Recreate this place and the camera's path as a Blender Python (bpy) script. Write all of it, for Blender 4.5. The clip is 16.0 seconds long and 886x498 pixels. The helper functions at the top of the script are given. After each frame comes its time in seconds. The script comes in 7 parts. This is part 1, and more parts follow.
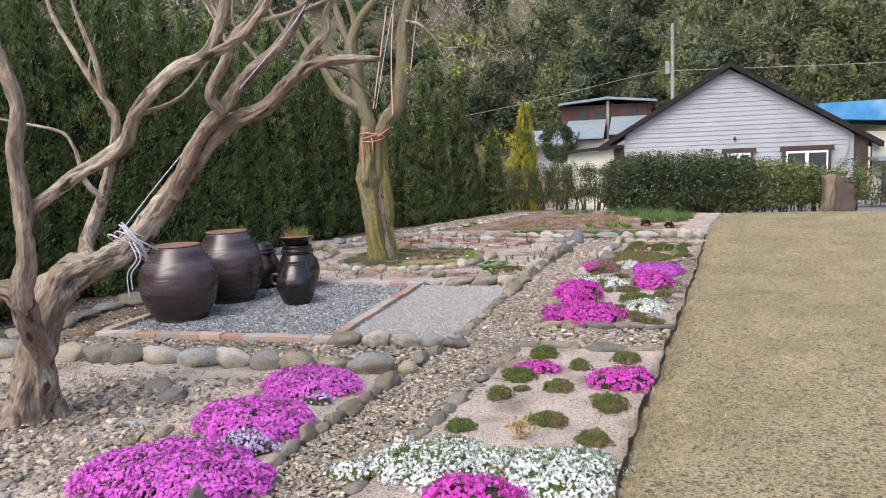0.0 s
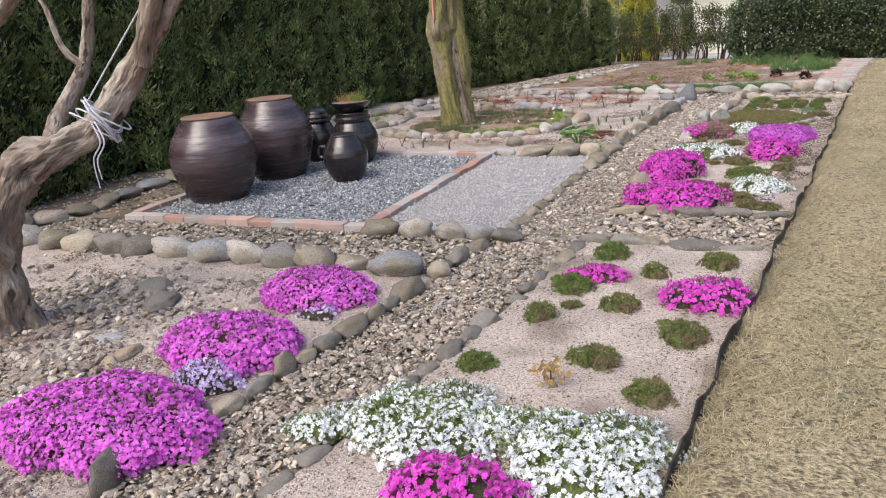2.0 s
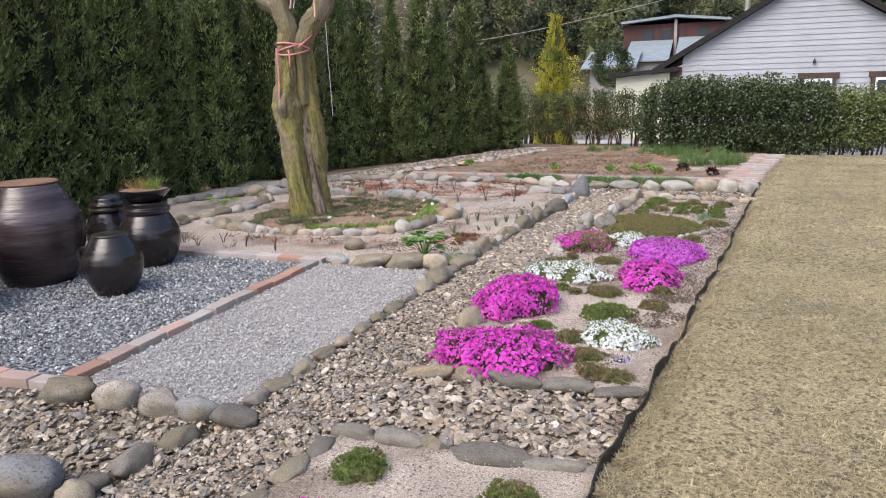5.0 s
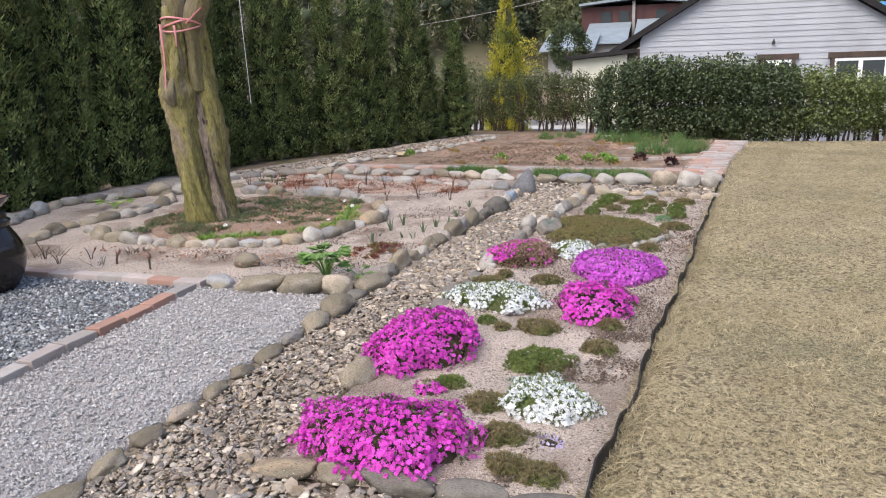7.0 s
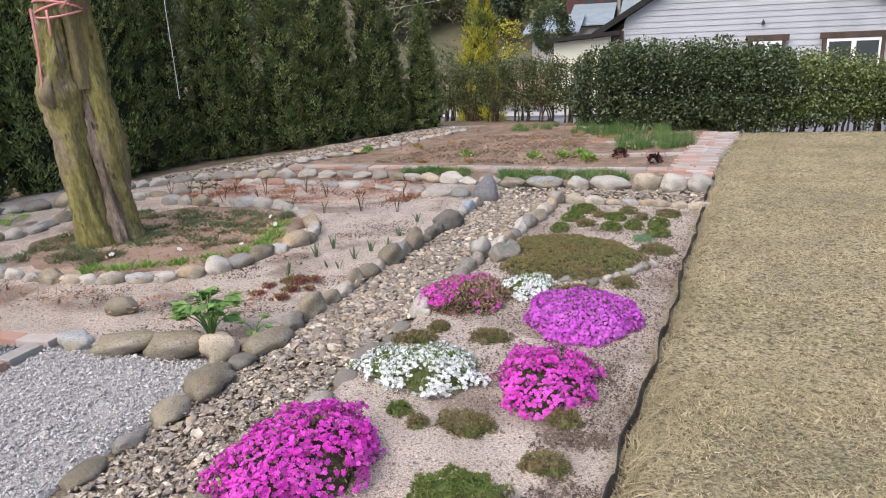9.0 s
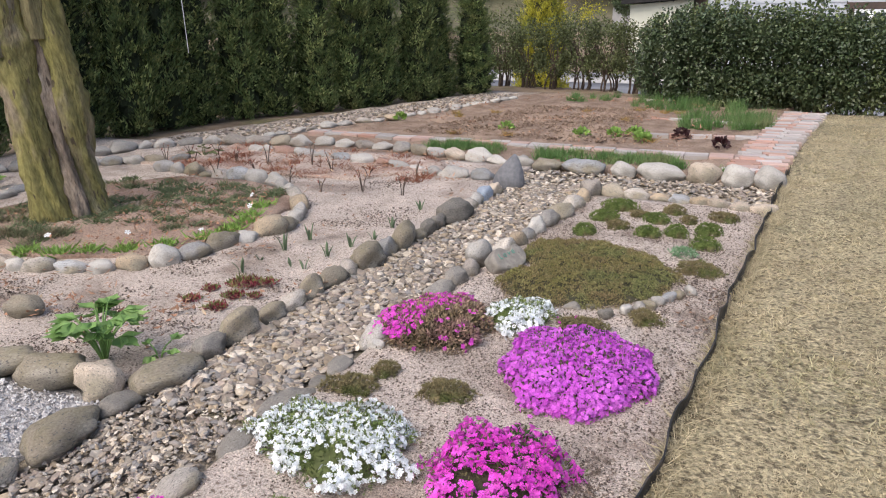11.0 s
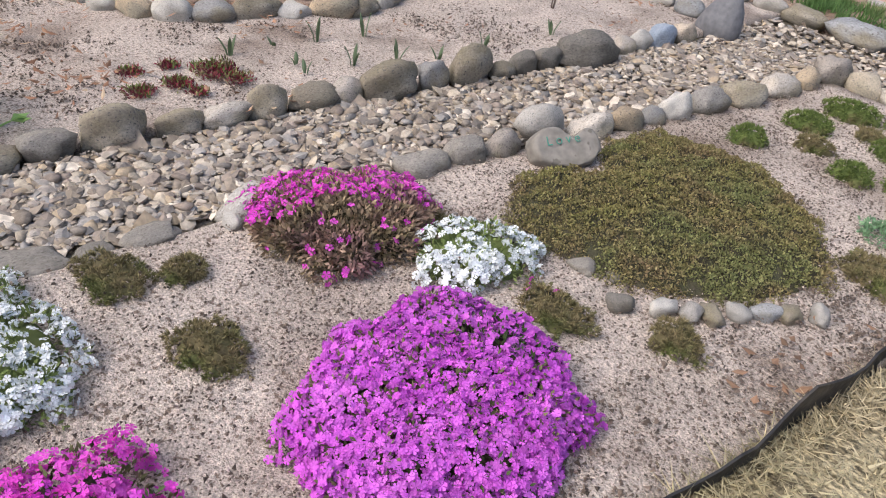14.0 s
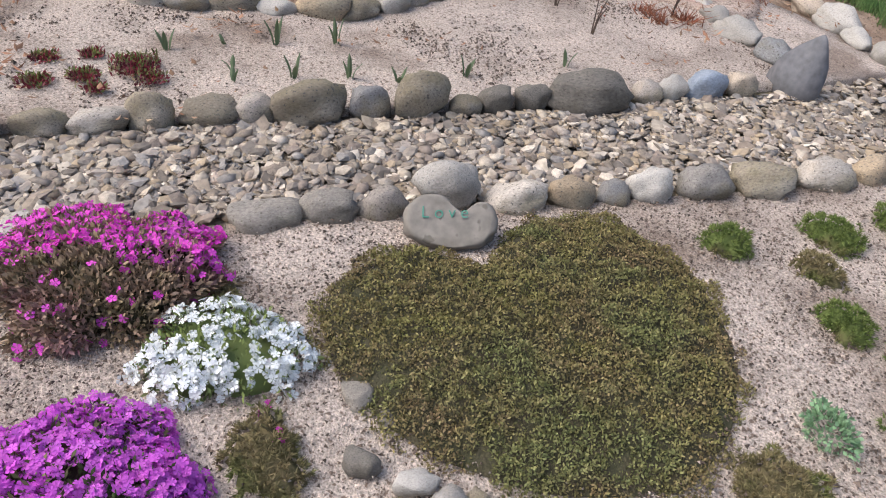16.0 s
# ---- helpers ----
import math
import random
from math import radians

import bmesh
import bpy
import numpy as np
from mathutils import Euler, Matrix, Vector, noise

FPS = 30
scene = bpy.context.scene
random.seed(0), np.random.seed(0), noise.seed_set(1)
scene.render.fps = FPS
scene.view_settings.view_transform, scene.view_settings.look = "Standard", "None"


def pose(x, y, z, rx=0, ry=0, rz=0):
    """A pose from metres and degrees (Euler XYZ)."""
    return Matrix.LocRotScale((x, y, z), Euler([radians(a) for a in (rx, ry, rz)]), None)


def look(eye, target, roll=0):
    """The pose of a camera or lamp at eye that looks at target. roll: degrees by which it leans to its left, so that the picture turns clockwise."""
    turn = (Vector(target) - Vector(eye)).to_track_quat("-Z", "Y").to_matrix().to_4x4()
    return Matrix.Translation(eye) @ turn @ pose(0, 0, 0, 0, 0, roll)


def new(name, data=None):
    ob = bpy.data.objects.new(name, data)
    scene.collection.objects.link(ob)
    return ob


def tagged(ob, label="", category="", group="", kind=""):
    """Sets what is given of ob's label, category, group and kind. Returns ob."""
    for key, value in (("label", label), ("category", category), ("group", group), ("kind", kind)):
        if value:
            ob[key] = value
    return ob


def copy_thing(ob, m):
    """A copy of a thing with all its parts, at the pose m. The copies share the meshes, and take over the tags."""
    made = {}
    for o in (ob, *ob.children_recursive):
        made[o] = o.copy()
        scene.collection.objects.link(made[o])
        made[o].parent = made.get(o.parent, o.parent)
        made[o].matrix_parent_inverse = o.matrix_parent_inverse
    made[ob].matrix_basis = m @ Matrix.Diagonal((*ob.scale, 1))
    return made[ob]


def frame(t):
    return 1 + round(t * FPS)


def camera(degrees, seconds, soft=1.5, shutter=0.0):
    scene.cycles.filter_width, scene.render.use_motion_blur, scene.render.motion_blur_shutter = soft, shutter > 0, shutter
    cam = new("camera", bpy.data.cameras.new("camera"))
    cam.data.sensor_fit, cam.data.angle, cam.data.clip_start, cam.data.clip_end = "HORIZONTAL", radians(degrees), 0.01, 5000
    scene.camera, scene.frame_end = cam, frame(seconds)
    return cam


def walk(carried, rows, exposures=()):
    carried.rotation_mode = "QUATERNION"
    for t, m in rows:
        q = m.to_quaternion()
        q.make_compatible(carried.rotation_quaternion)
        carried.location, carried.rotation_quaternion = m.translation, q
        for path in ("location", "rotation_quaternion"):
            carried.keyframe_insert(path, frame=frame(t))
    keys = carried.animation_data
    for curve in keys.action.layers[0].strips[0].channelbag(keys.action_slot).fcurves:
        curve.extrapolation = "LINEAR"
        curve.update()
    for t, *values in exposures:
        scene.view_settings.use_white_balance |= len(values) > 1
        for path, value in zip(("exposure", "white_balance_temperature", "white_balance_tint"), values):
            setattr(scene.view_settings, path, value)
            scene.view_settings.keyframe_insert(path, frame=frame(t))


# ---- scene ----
cam = camera(62.4, 16.0, 1.05)
ROWS = [
    (0.0, 0.0, 0.0, 1.58, 82.75, 2.27, 14.71),
    (0.5, 0.074, 0.274, 1.584, 80.49, 2.51, 17.75),
    (1.0, 0.062, 0.551, 1.532, 77.27, 3.12, 19.92),
    (1.5, 0.053, 0.882, 1.516, 74.18, 3.67, 21.93),
    (2.0, 0.146, 1.219, 1.513, 72.07, 4.5, 23.51),
    (2.5, 0.243, 1.528, 1.514, 70.91, 5.24, 24.0),
    (3.0, 0.278, 1.881, 1.52, 70.18, 5.97, 23.64),
    (3.5, 0.379, 2.21, 1.514, 70.04, 6.53, 22.99),
    (4.0, 0.513, 2.522, 1.538, 70.69, 6.04, 22.28),
    (4.5, 0.527, 2.778, 1.512, 73.11, 4.39, 20.7),
    (5.0, 0.522, 3.115, 1.515, 77.03, 1.59, 19.66),
    (5.2, 0.542, 3.24, 1.511, 78.55, 0.69, 19.72),
    (7.3, 0.519, 4.51, 1.474, 74.62, 2.51, 15.57),
    (7.5, 0.49, 4.652, 1.509, 73.95, 2.91, 14.72),
    (8.0, 0.528, 4.947, 1.506, 73.73, 3.14, 13.89),
    (8.5, 0.535, 5.254, 1.51, 74.03, 2.89, 14.22),
    (8.7, 0.549, 5.361, 1.513, 74.47, 2.6, 14.81),
    (10.8, 0.736, 6.531, 1.482, 72.42, 1.05, 20.82),
    (11.0, 0.743, 6.632, 1.476, 71.61, 0.75, 21.76),
    (11.5, 0.803, 6.962, 1.484, 69.79, 0.03, 25.32),
    (12.0, 0.832, 7.314, 1.45, 67.94, -0.65, 29.39),
    (12.5, 0.908, 7.662, 1.45, 65.62, -1.93, 34.52),
    (13.0, 1.055, 7.955, 1.398, 62.28, -3.71, 40.41),
    (13.5, 1.079, 8.184, 1.309, 58.39, -5.08, 45.09),
    (14.0, 1.02, 8.483, 1.264, 54.68, -5.9, 49.35),
    (14.5, 1.036, 8.788, 1.259, 53.44, -5.89, 52.79),
    (15.0, 1.09, 9.093, 1.278, 52.76, -6.31, 55.75),
    (15.5, 1.079, 9.36, 1.289, 52.41, -6.97, 59.45),
    (16.0, 1.072, 9.595, 1.315, 51.81, -6.66, 65.6),
]
walk(cam, [(t, pose(x, y, z, rx, ry, rz)) for t, x, y, z, rx, ry, rz in ROWS], [(0.0, 0.86, 6330, 10), (16.0, 0.86, 6330, 10)])

# ---- world and sun ----
SUN_UP, SUN_TURN = radians(52), radians(200)
world = bpy.data.worlds.new("sky")
scene.world = world
world.use_nodes = True
sky = world.node_tree.nodes.new("ShaderNodeTexSky")
sky.sky_type, sky.sun_disc = "NISHITA", False
sky.sun_elevation, sky.sun_rotation = SUN_UP, SUN_TURN
sky.air_density, sky.dust_density, sky.ozone_density = 1.0, 4.0, 1.0
world.node_tree.nodes["Background"].inputs[1].default_value = 0.15
world.node_tree.links.new(sky.outputs[0], world.node_tree.nodes["Background"].inputs[0])
sun = new("sun", bpy.data.lights.new("sun", "SUN"))
sun.data.energy, sun.data.angle, sun.data.color = 0.9, radians(50), (1.0, 0.96, 0.9)
sun.matrix_world = look((0, 0, 30), (-30 * math.sin(SUN_TURN) / math.tan(SUN_UP), -30 * math.cos(SUN_TURN) / math.tan(SUN_UP), 0))

RNG = np.random.default_rng(7)


# ---- materials ----
def surf(name, c1, c2, s1=6.0, c3=None, s3=1.5, cut=0.62, rough=0.85, bump=0.3, bscale=60.0, rnd="", rndv=0.25, hue=0.0,
         leaf=0.0, metal=0.0, spec=0.3, palette=None, speck=None, speck_scale=120.0, speck_cut=0.62, stretch=(1, 1, 1), bdist=0.01, grain=None, along_limb=False, each=0.0):
    m = bpy.data.materials.new(name)
    m.use_nodes = True
    nt = m.node_tree
    N, L = nt.nodes.new, nt.links.new
    bsdf = nt.nodes["Principled BSDF"]
    tc = N("ShaderNodeTexCoord")
    mp = N("ShaderNodeMapping")
    mp.inputs["Scale"].default_value = stretch
    if along_limb:
        at = N("ShaderNodeAttribute")
        at.attribute_name = "grain"
        L(at.outputs["Vector"], mp.inputs["Vector"])
    else:
        L(tc.outputs["Object"], mp.inputs["Vector"])

    def noise_tex(scale, detail=5.0):
        n = N("ShaderNodeTexNoise")
        n.inputs["Scale"].default_value, n.inputs["Detail"].default_value = scale, detail
        L(mp.outputs["Vector"], n.inputs["Vector"])
        return n.outputs["Fac"]

    def ramp(fac, lo, hi):
        r = N("ShaderNodeMapRange")
        r.inputs["From Min"].default_value, r.inputs["From Max"].default_value = lo, hi
        L(fac, r.inputs["Value"])
        return r.outputs["Result"]

    def mix(fac, a, b, mode="MIX"):
        x = N("ShaderNodeMix")
        x.data_type, x.blend_type = "RGBA", mode
        for s, v in ((x.inputs[0], fac), (x.inputs[6], a), (x.inputs[7], b)):
            if isinstance(v, (int, float)):
                s.default_value = v
            elif isinstance(v, tuple):
                s.default_value = (*v, 1)
            else:
                L(v, s)
        return x.outputs[2]

    rand = None
    if rnd:
        rand = (N("ShaderNodeObjectInfo") if rnd == "object" else N("ShaderNodeNewGeometry")).outputs["Random" if rnd == "object" else "Random Per Island"]
    if palette:
        cr = N("ShaderNodeValToRGB")
        cr.color_ramp.interpolation = "CONSTANT"
        while len(cr.color_ramp.elements) < len(palette):
            cr.color_ramp.elements.new(0.5)
        for i, c in enumerate(palette):
            cr.color_ramp.elements[i].position = i / len(palette)
            cr.color_ramp.elements[i].color = (*c, 1)
        L(rand, cr.inputs["Fac"])
        c1 = cr.outputs["Color"]
        col = mix(ramp(noise_tex(s1), 0.35, 0.7), c1, mix(0.45, c1, c2))
    else:
        col = mix(ramp(noise_tex(s1), 0.35, 0.68), c1, c2)
    if c3:
        col = mix(ramp(noise_tex(s3), cut - 0.06, cut + 0.08), col, c3)
    if speck:
        col = mix(ramp(noise_tex(speck_scale, 2.0), speck_cut, speck_cut + 0.05), col, speck)
    if grain:
        g = N("ShaderNodeMapRange")
        g.inputs["From Min"].default_value, g.inputs["From Max"].default_value = 0.3, 0.7
        g.inputs["To Min"].default_value, g.inputs["To Max"].default_value = 1 - grain[1], 1 + grain[1]
        L(noise_tex(grain[0], 3.0), g.inputs["Value"])
        gh = N("ShaderNodeHueSaturation")
        L(g.outputs["Result"], gh.inputs["Value"])
        L(col, gh.inputs["Color"])
        col = gh.outputs["Color"]
    if rand:
        h = N("ShaderNodeHueSaturation")
        mm = N("ShaderNodeMath")
        mm.operation = "MULTIPLY"
        mm.inputs[1].default_value = 7.31
        fr = N("ShaderNodeMath")
        fr.operation = "FRACT"
        L(rand, mm.inputs[0])
        L(mm.outputs[0], fr.inputs[0])
        mv = N("ShaderNodeMapRange")
        mv.inputs["To Min"].default_value, mv.inputs["To Max"].default_value = 1 - rndv, 1 + rndv
        L(fr.outputs[0], mv.inputs["Value"])
        L(mv.outputs["Result"], h.inputs["Value"])
        if hue:
            mh = N("ShaderNodeMapRange")
            mh.inputs["To Min"].default_value, mh.inputs["To Max"].default_value = 0.5 - hue, 0.5 + hue
            L(rand, mh.inputs["Value"])
            L(mh.outputs["Result"], h.inputs["Hue"])
        L(col, h.inputs["Color"])
        col = h.outputs["Color"]
    if each:
        mo = N("ShaderNodeMapRange")
        mo.inputs["To Min"].default_value, mo.inputs["To Max"].default_value = 1 - each, 1 + each
        L(N("ShaderNodeObjectInfo").outputs["Random"], mo.inputs["Value"])
        ho = N("ShaderNodeHueSaturation")
        L(mo.outputs["Result"], ho.inputs["Value"])
        L(col, ho.inputs["Color"])
        col = ho.outputs["Color"]
    L(col, bsdf.inputs["Base Color"])
    rr = ramp(noise_tex(s1 * 3), 0.2, 0.8)
    mr = N("ShaderNodeMapRange")
    mr.inputs["To Min"].default_value, mr.inputs["To Max"].default_value = max(0.02, rough - 0.12), min(1, rough + 0.1)
    L(rr, mr.inputs["Value"])
    L(mr.outputs["Result"], bsdf.inputs["Roughness"])
    bsdf.inputs["Metallic"].default_value = metal
    bsdf.inputs["Specular IOR Level"].default_value = spec
    if bump:
        b = N("ShaderNodeBump")
        b.inputs["Strength"].default_value, b.inputs["Distance"].default_value = bump, bdist
        L(noise_tex(bscale, 4.0), b.inputs["Height"])
        L(b.outputs["Normal"], bsdf.inputs["Normal"])
    if leaf:
        t = N("ShaderNodeBsdfTranslucent")
        L(col, t.inputs["Color"])
        ms = N("ShaderNodeMixShader")
        ms.inputs[0].default_value = leaf
        L(bsdf.outputs[0], ms.inputs[1])
        L(t.outputs[0], ms.inputs[2])
        L(ms.outputs[0], nt.nodes["Material Output"].inputs["Surface"])
    return m


M_SAND = surf("pale_coarse_sand", (0.576, 0.487, 0.418), (0.456, 0.382, 0.323), 3.4, (0.298, 0.234, 0.190), 1.9, 0.59, 0.95, 0.9, 230, speck=(0.182, 0.134, 0.106), speck_scale=75, speck_cut=0.6, bdist=0.012, grain=(150.0, 0.55))
M_SOIL = surf("brown_tilled_soil", (0.2, 0.135, 0.095), (0.32, 0.235, 0.175), 5.0, (0.36, 0.26, 0.19), 1.2, 0.6, 0.95, 1.0, 35, speck=(0.08, 0.05, 0.03), speck_scale=60, bdist=0.04)
M_EARTH = surf("earth_with_litter", (0.17, 0.12, 0.08), (0.24, 0.18, 0.12), 4.0, (0.12, 0.12, 0.05), 0.8, 0.6, 0.95, 0.8, 50)
M_BED = surf("damp_gravel_bed", (0.19, 0.155, 0.115), (0.26, 0.215, 0.165), 12.0, (0.15, 0.14, 0.08), 2.0, 0.62, rough=0.9, bump=1.0, bscale=45, bdist=0.03, grain=(60.0, 0.4))
M_LAWN = surf("dry_lawn_thatch", (0.400, 0.335, 0.205), (0.310, 0.255, 0.157), 2.5, (0.250, 0.220, 0.130), 0.7, 0.55, 0.95, 1.0, 70, speck=(0.180, 0.145, 0.086), speck_scale=26, speck_cut=0.55, bdist=0.03, grain=(60.0, 0.6))
M_BLADE = surf("straw_grass_blade", (0.493, 0.423, 0.279), (0.391, 0.330, 0.206), 1.2, (0.372, 0.335, 0.200), 0.6, 0.58, 0.8, 0, rnd="island", rndv=0.35, leaf=0.2)
M_PEBBLE = surf("creek_pebble", (0.301, 0.257, 0.221), (0.161, 0.134, 0.110), 30.0, None, rough=0.75, bump=0.25, bscale=90, rnd="island", rndv=0.3,
                palette=[(0.310, 0.252, 0.197), (0.400, 0.338, 0.257), (0.211, 0.181, 0.151), (0.460, 0.394, 0.313), (0.275, 0.224, 0.171), (0.315, 0.271, 0.229), (0.240, 0.224, 0.207), (0.361, 0.281, 0.188), (0.295, 0.237, 0.193), (0.540, 0.471, 0.385)], grain=(45.0, 0.22))
M_PEBBLE_ONE = surf("creek_pebble_single", (0.301, 0.257, 0.221), (0.161, 0.134, 0.110), 30.0, None, rough=0.75, bump=0.25, bscale=90, rnd="object", rndv=0.3,
                    palette=[(0.310, 0.252, 0.197), (0.400, 0.338, 0.257), (0.211, 0.181, 0.151), (0.460, 0.394, 0.313), (0.275, 0.224, 0.171), (0.315, 0.271, 0.229), (0.240, 0.224, 0.207), (0.361, 0.281, 0.188), (0.295, 0.237, 0.193), (0.540, 0.471, 0.385)], grain=(5.0, 0.22))
M_STONE = surf("river_stone", (0.356, 0.316, 0.274), (0.178, 0.164, 0.137), 1.5, (0.237, 0.208, 0.155), 1.1, 0.56, speck=(0.134, 0.123, 0.108), speck_scale=22.0, speck_cut=0.62, rough=0.86, rnd="object", rndv=0.28, bump=0.7, bscale=26, bdist=0.005, grain=(24.0, 0.24),
               palette=[(0.392, 0.322, 0.251), (0.315, 0.292, 0.268), (0.428, 0.380, 0.326), (0.261, 0.252, 0.246), (0.416, 0.322, 0.217), (0.356, 0.310, 0.268), (0.297, 0.298, 0.300), (0.297, 0.252, 0.189)])
M_STONE_MOSSY = surf("mossy_river_stone", (0.237, 0.201, 0.153), (0.181, 0.157, 0.093), 1.5, (0.276, 0.245, 0.197), 1.0, 0.54, speck=(0.112, 0.103, 0.093), speck_scale=22.0, speck_cut=0.62, rough=0.92, rnd="object", rndv=0.25, bump=0.7, bscale=26, bdist=0.005, grain=(24.0, 0.24))
M_STONE_DARK = surf("grey_slate_stone", (0.173, 0.157, 0.137), (0.233, 0.209, 0.177), 1.6, (0.129, 0.116, 0.095), 1.1, 0.55, speck=(0.112, 0.100, 0.083), speck_scale=22.0, speck_cut=0.62, rough=0.82, rnd="object", rndv=0.28, bump=0.7, bscale=26, bdist=0.005, grain=(24.0, 0.24))
M_STONE_BLUE = surf("blue_grey_river_stone", (0.23, 0.27, 0.33), (0.3, 0.33, 0.37), 1.8, (0.2, 0.22, 0.25), 1.2, 0.58, rough=0.85, bump=0.6, bscale=20, bdist=0.009, grain=(18.0, 0.2))
M_STONE_RED = surf("red_brown_river_stone", (0.33, 0.2, 0.15), (0.26, 0.17, 0.135), 1.8, (0.35, 0.27, 0.22), 1.2, 0.58, rough=0.88, bump=0.6, bscale=20, bdist=0.009, grain=(18.0, 0.25))
M_STONE_PALE = surf("pale_speckled_granite", (0.423, 0.394, 0.352), (0.342, 0.319, 0.287), 1.8, (0.262, 0.243, 0.211), 1.2, 0.58, speck=(0.190, 0.182, 0.168), speck_scale=24.0, speck_cut=0.61, rough=0.88, rnd="object", rndv=0.2, bump=0.7, bscale=26, bdist=0.005, grain=(24.0, 0.24))
M_CHIP_BED = surf("gravel_fines", (0.24, 0.235, 0.23), (0.18, 0.175, 0.17), 30, rough=0.95, bump=1.0, bscale=90, bdist=0.02)
M_CHIP_FINES = surf("pale_gravel_fines", (0.4, 0.38, 0.37), (0.33, 0.315, 0.305), 30, rough=0.95, bump=0.8, bscale=120, bdist=0.012, grain=(200.0, 0.3))
M_CHIP_DARK = surf("blue_grey_gravel_chip", (0.2, 0.21, 0.225), (0.12, 0.13, 0.14), 25.0, None, rough=0.7, bump=0, rnd="island", rndv=0.45,
                   palette=[(0.25, 0.265, 0.28), (0.36, 0.37, 0.38), (0.17, 0.18, 0.195), (0.3, 0.31, 0.32), (0.48, 0.48, 0.48)])
M_STONE_SLATE = surf("dark_blue_grey_stone", (0.14, 0.14, 0.15), (0.18, 0.18, 0.19), 2.0, (0.11, 0.11, 0.115), 1.1, 0.55, rough=0.8, bump=0.6, bscale=22, bdist=0.006, grain=(30.0, 0.2))
M_CHIP_PALE = surf("pale_gravel_chip", (0.38, 0.365, 0.355), (0.32, 0.31, 0.3), 25.0, None, rough=0.8, bump=0, rnd="island", rndv=0.24,
                   palette=[(0.42, 0.4, 0.39), (0.46, 0.445, 0.435), (0.37, 0.35, 0.345), (0.52, 0.51, 0.5), (0.4, 0.365, 0.345)])
M_BRICK = surf("weathered_paver", (0.42, 0.2, 0.13), (0.3, 0.25, 0.22), 12.0, (0.3, 0.27, 0.24), 5.0, 0.62, 0.9, 0.5, 80, rnd="object", rndv=0.16,
               palette=[(0.42, 0.24, 0.18), (0.37, 0.335, 0.31), (0.45, 0.31, 0.26), (0.38, 0.355, 0.335), (0.4, 0.29, 0.25), (0.45, 0.39, 0.365)])
M_EDGE = surf("black_plastic_edging", (0.018, 0.018, 0.02), (0.04, 0.036, 0.033), 12.0, (0.09, 0.075, 0.06), 6.0, 0.62, 0.55, 0.2, 60)
M_BARK_OLD = surf("grey_brown_gnarled_bark", (0.3, 0.24, 0.185), (0.17, 0.13, 0.097), 16.0, (0.4, 0.345, 0.28), 7.0, 0.57, 0.92, 1.0, 34, bdist=0.035, speck=(0.08, 0.058, 0.045), speck_scale=19, speck_cut=0.62, grain=(60.0, 0.3), along_limb=True)
M_BARK_MOSS = surf("olive_mossy_bark", (0.24, 0.215, 0.075), (0.18, 0.16, 0.065), 9.0, (0.24, 0.195, 0.15), 5.0, 0.62, 0.92, 0.9, 40, bdist=0.025, speck=(0.1, 0.08, 0.05), speck_scale=26, speck_cut=0.66, grain=(70.0, 0.3), along_limb=True)
M_BARK_PALE = surf("grey_beige_smooth_bark", (0.25, 0.21, 0.16), (0.15, 0.13, 0.095), 14.0, (0.19, 0.165, 0.085), 5.0, 0.5, 0.88, 0.9, 45, bdist=0.02, grain=(80.0, 0.25), along_limb=True)
M_STEM = surf("dark_shrub_stem", (0.07, 0.05, 0.04), (0.11, 0.08, 0.06), 20, rough=0.9, bump=0.4)
M_THUJA = surf("thuja_spray", (0.093, 0.136, 0.049), (0.140, 0.187, 0.065), 9.0, (0.149, 0.158, 0.062), 1.3, 0.6, 0.7, 0, rnd="island", rndv=0.45, hue=0.018, leaf=0.1, each=0.3)
# paler, yellower copy of the spray colour stands in for lit outer tips
M_THUJA_LIT = surf("thuja_lit_tip", (0.24, 0.3, 0.105), (0.3, 0.335, 0.13), 7.0, (0.29, 0.28, 0.12), 1.3, 0.62, 0.7, 0, rnd="island", rndv=0.35, hue=0.02, leaf=0.2, each=0.2)
# near-black green stands in for shade in the gaps between sprays
M_THUJA_SHADE = surf("thuja_inner_shade", (0.016, 0.024, 0.01), (0.026, 0.036, 0.015), 14, rough=0.95, bump=0.9, bscale=60, bdist=0.03, grain=(70.0, 0.4))
M_YELLOW = surf("golden_thuja_spray", (0.5, 0.44, 0.05), (0.36, 0.36, 0.05), 2.0, (0.17, 0.21, 0.05), 1.2, 0.55, 0.7, 0, rnd="island", rndv=0.35, leaf=0.25)
M_HEDGE = surf("glossy_hedge_leaf", (0.05, 0.073, 0.032), (0.08, 0.105, 0.045), 3.0, (0.11, 0.125, 0.05), 1.2, 0.6, 0.45, 0, rnd="island", rndv=0.36, hue=0.015, leaf=0.12, spec=0.4)
M_HEDGE_MID = surf("mid_green_hedge_leaf", (0.12, 0.155, 0.05), (0.17, 0.2, 0.07), 2.0, (0.07, 0.09, 0.035), 1.4, 0.55, 0.45, 0, rnd="island", rndv=0.5, hue=0.015, leaf=0.2, spec=0.45)
M_HEDGE_LIGHT = surf("light_shrub_leaf", (0.12, 0.135, 0.055), (0.085, 0.1, 0.04), 2.0, (0.16, 0.13, 0.06), 1.0, 0.6, 0.6, 0, rnd="island", rndv=0.5, leaf=0.25)
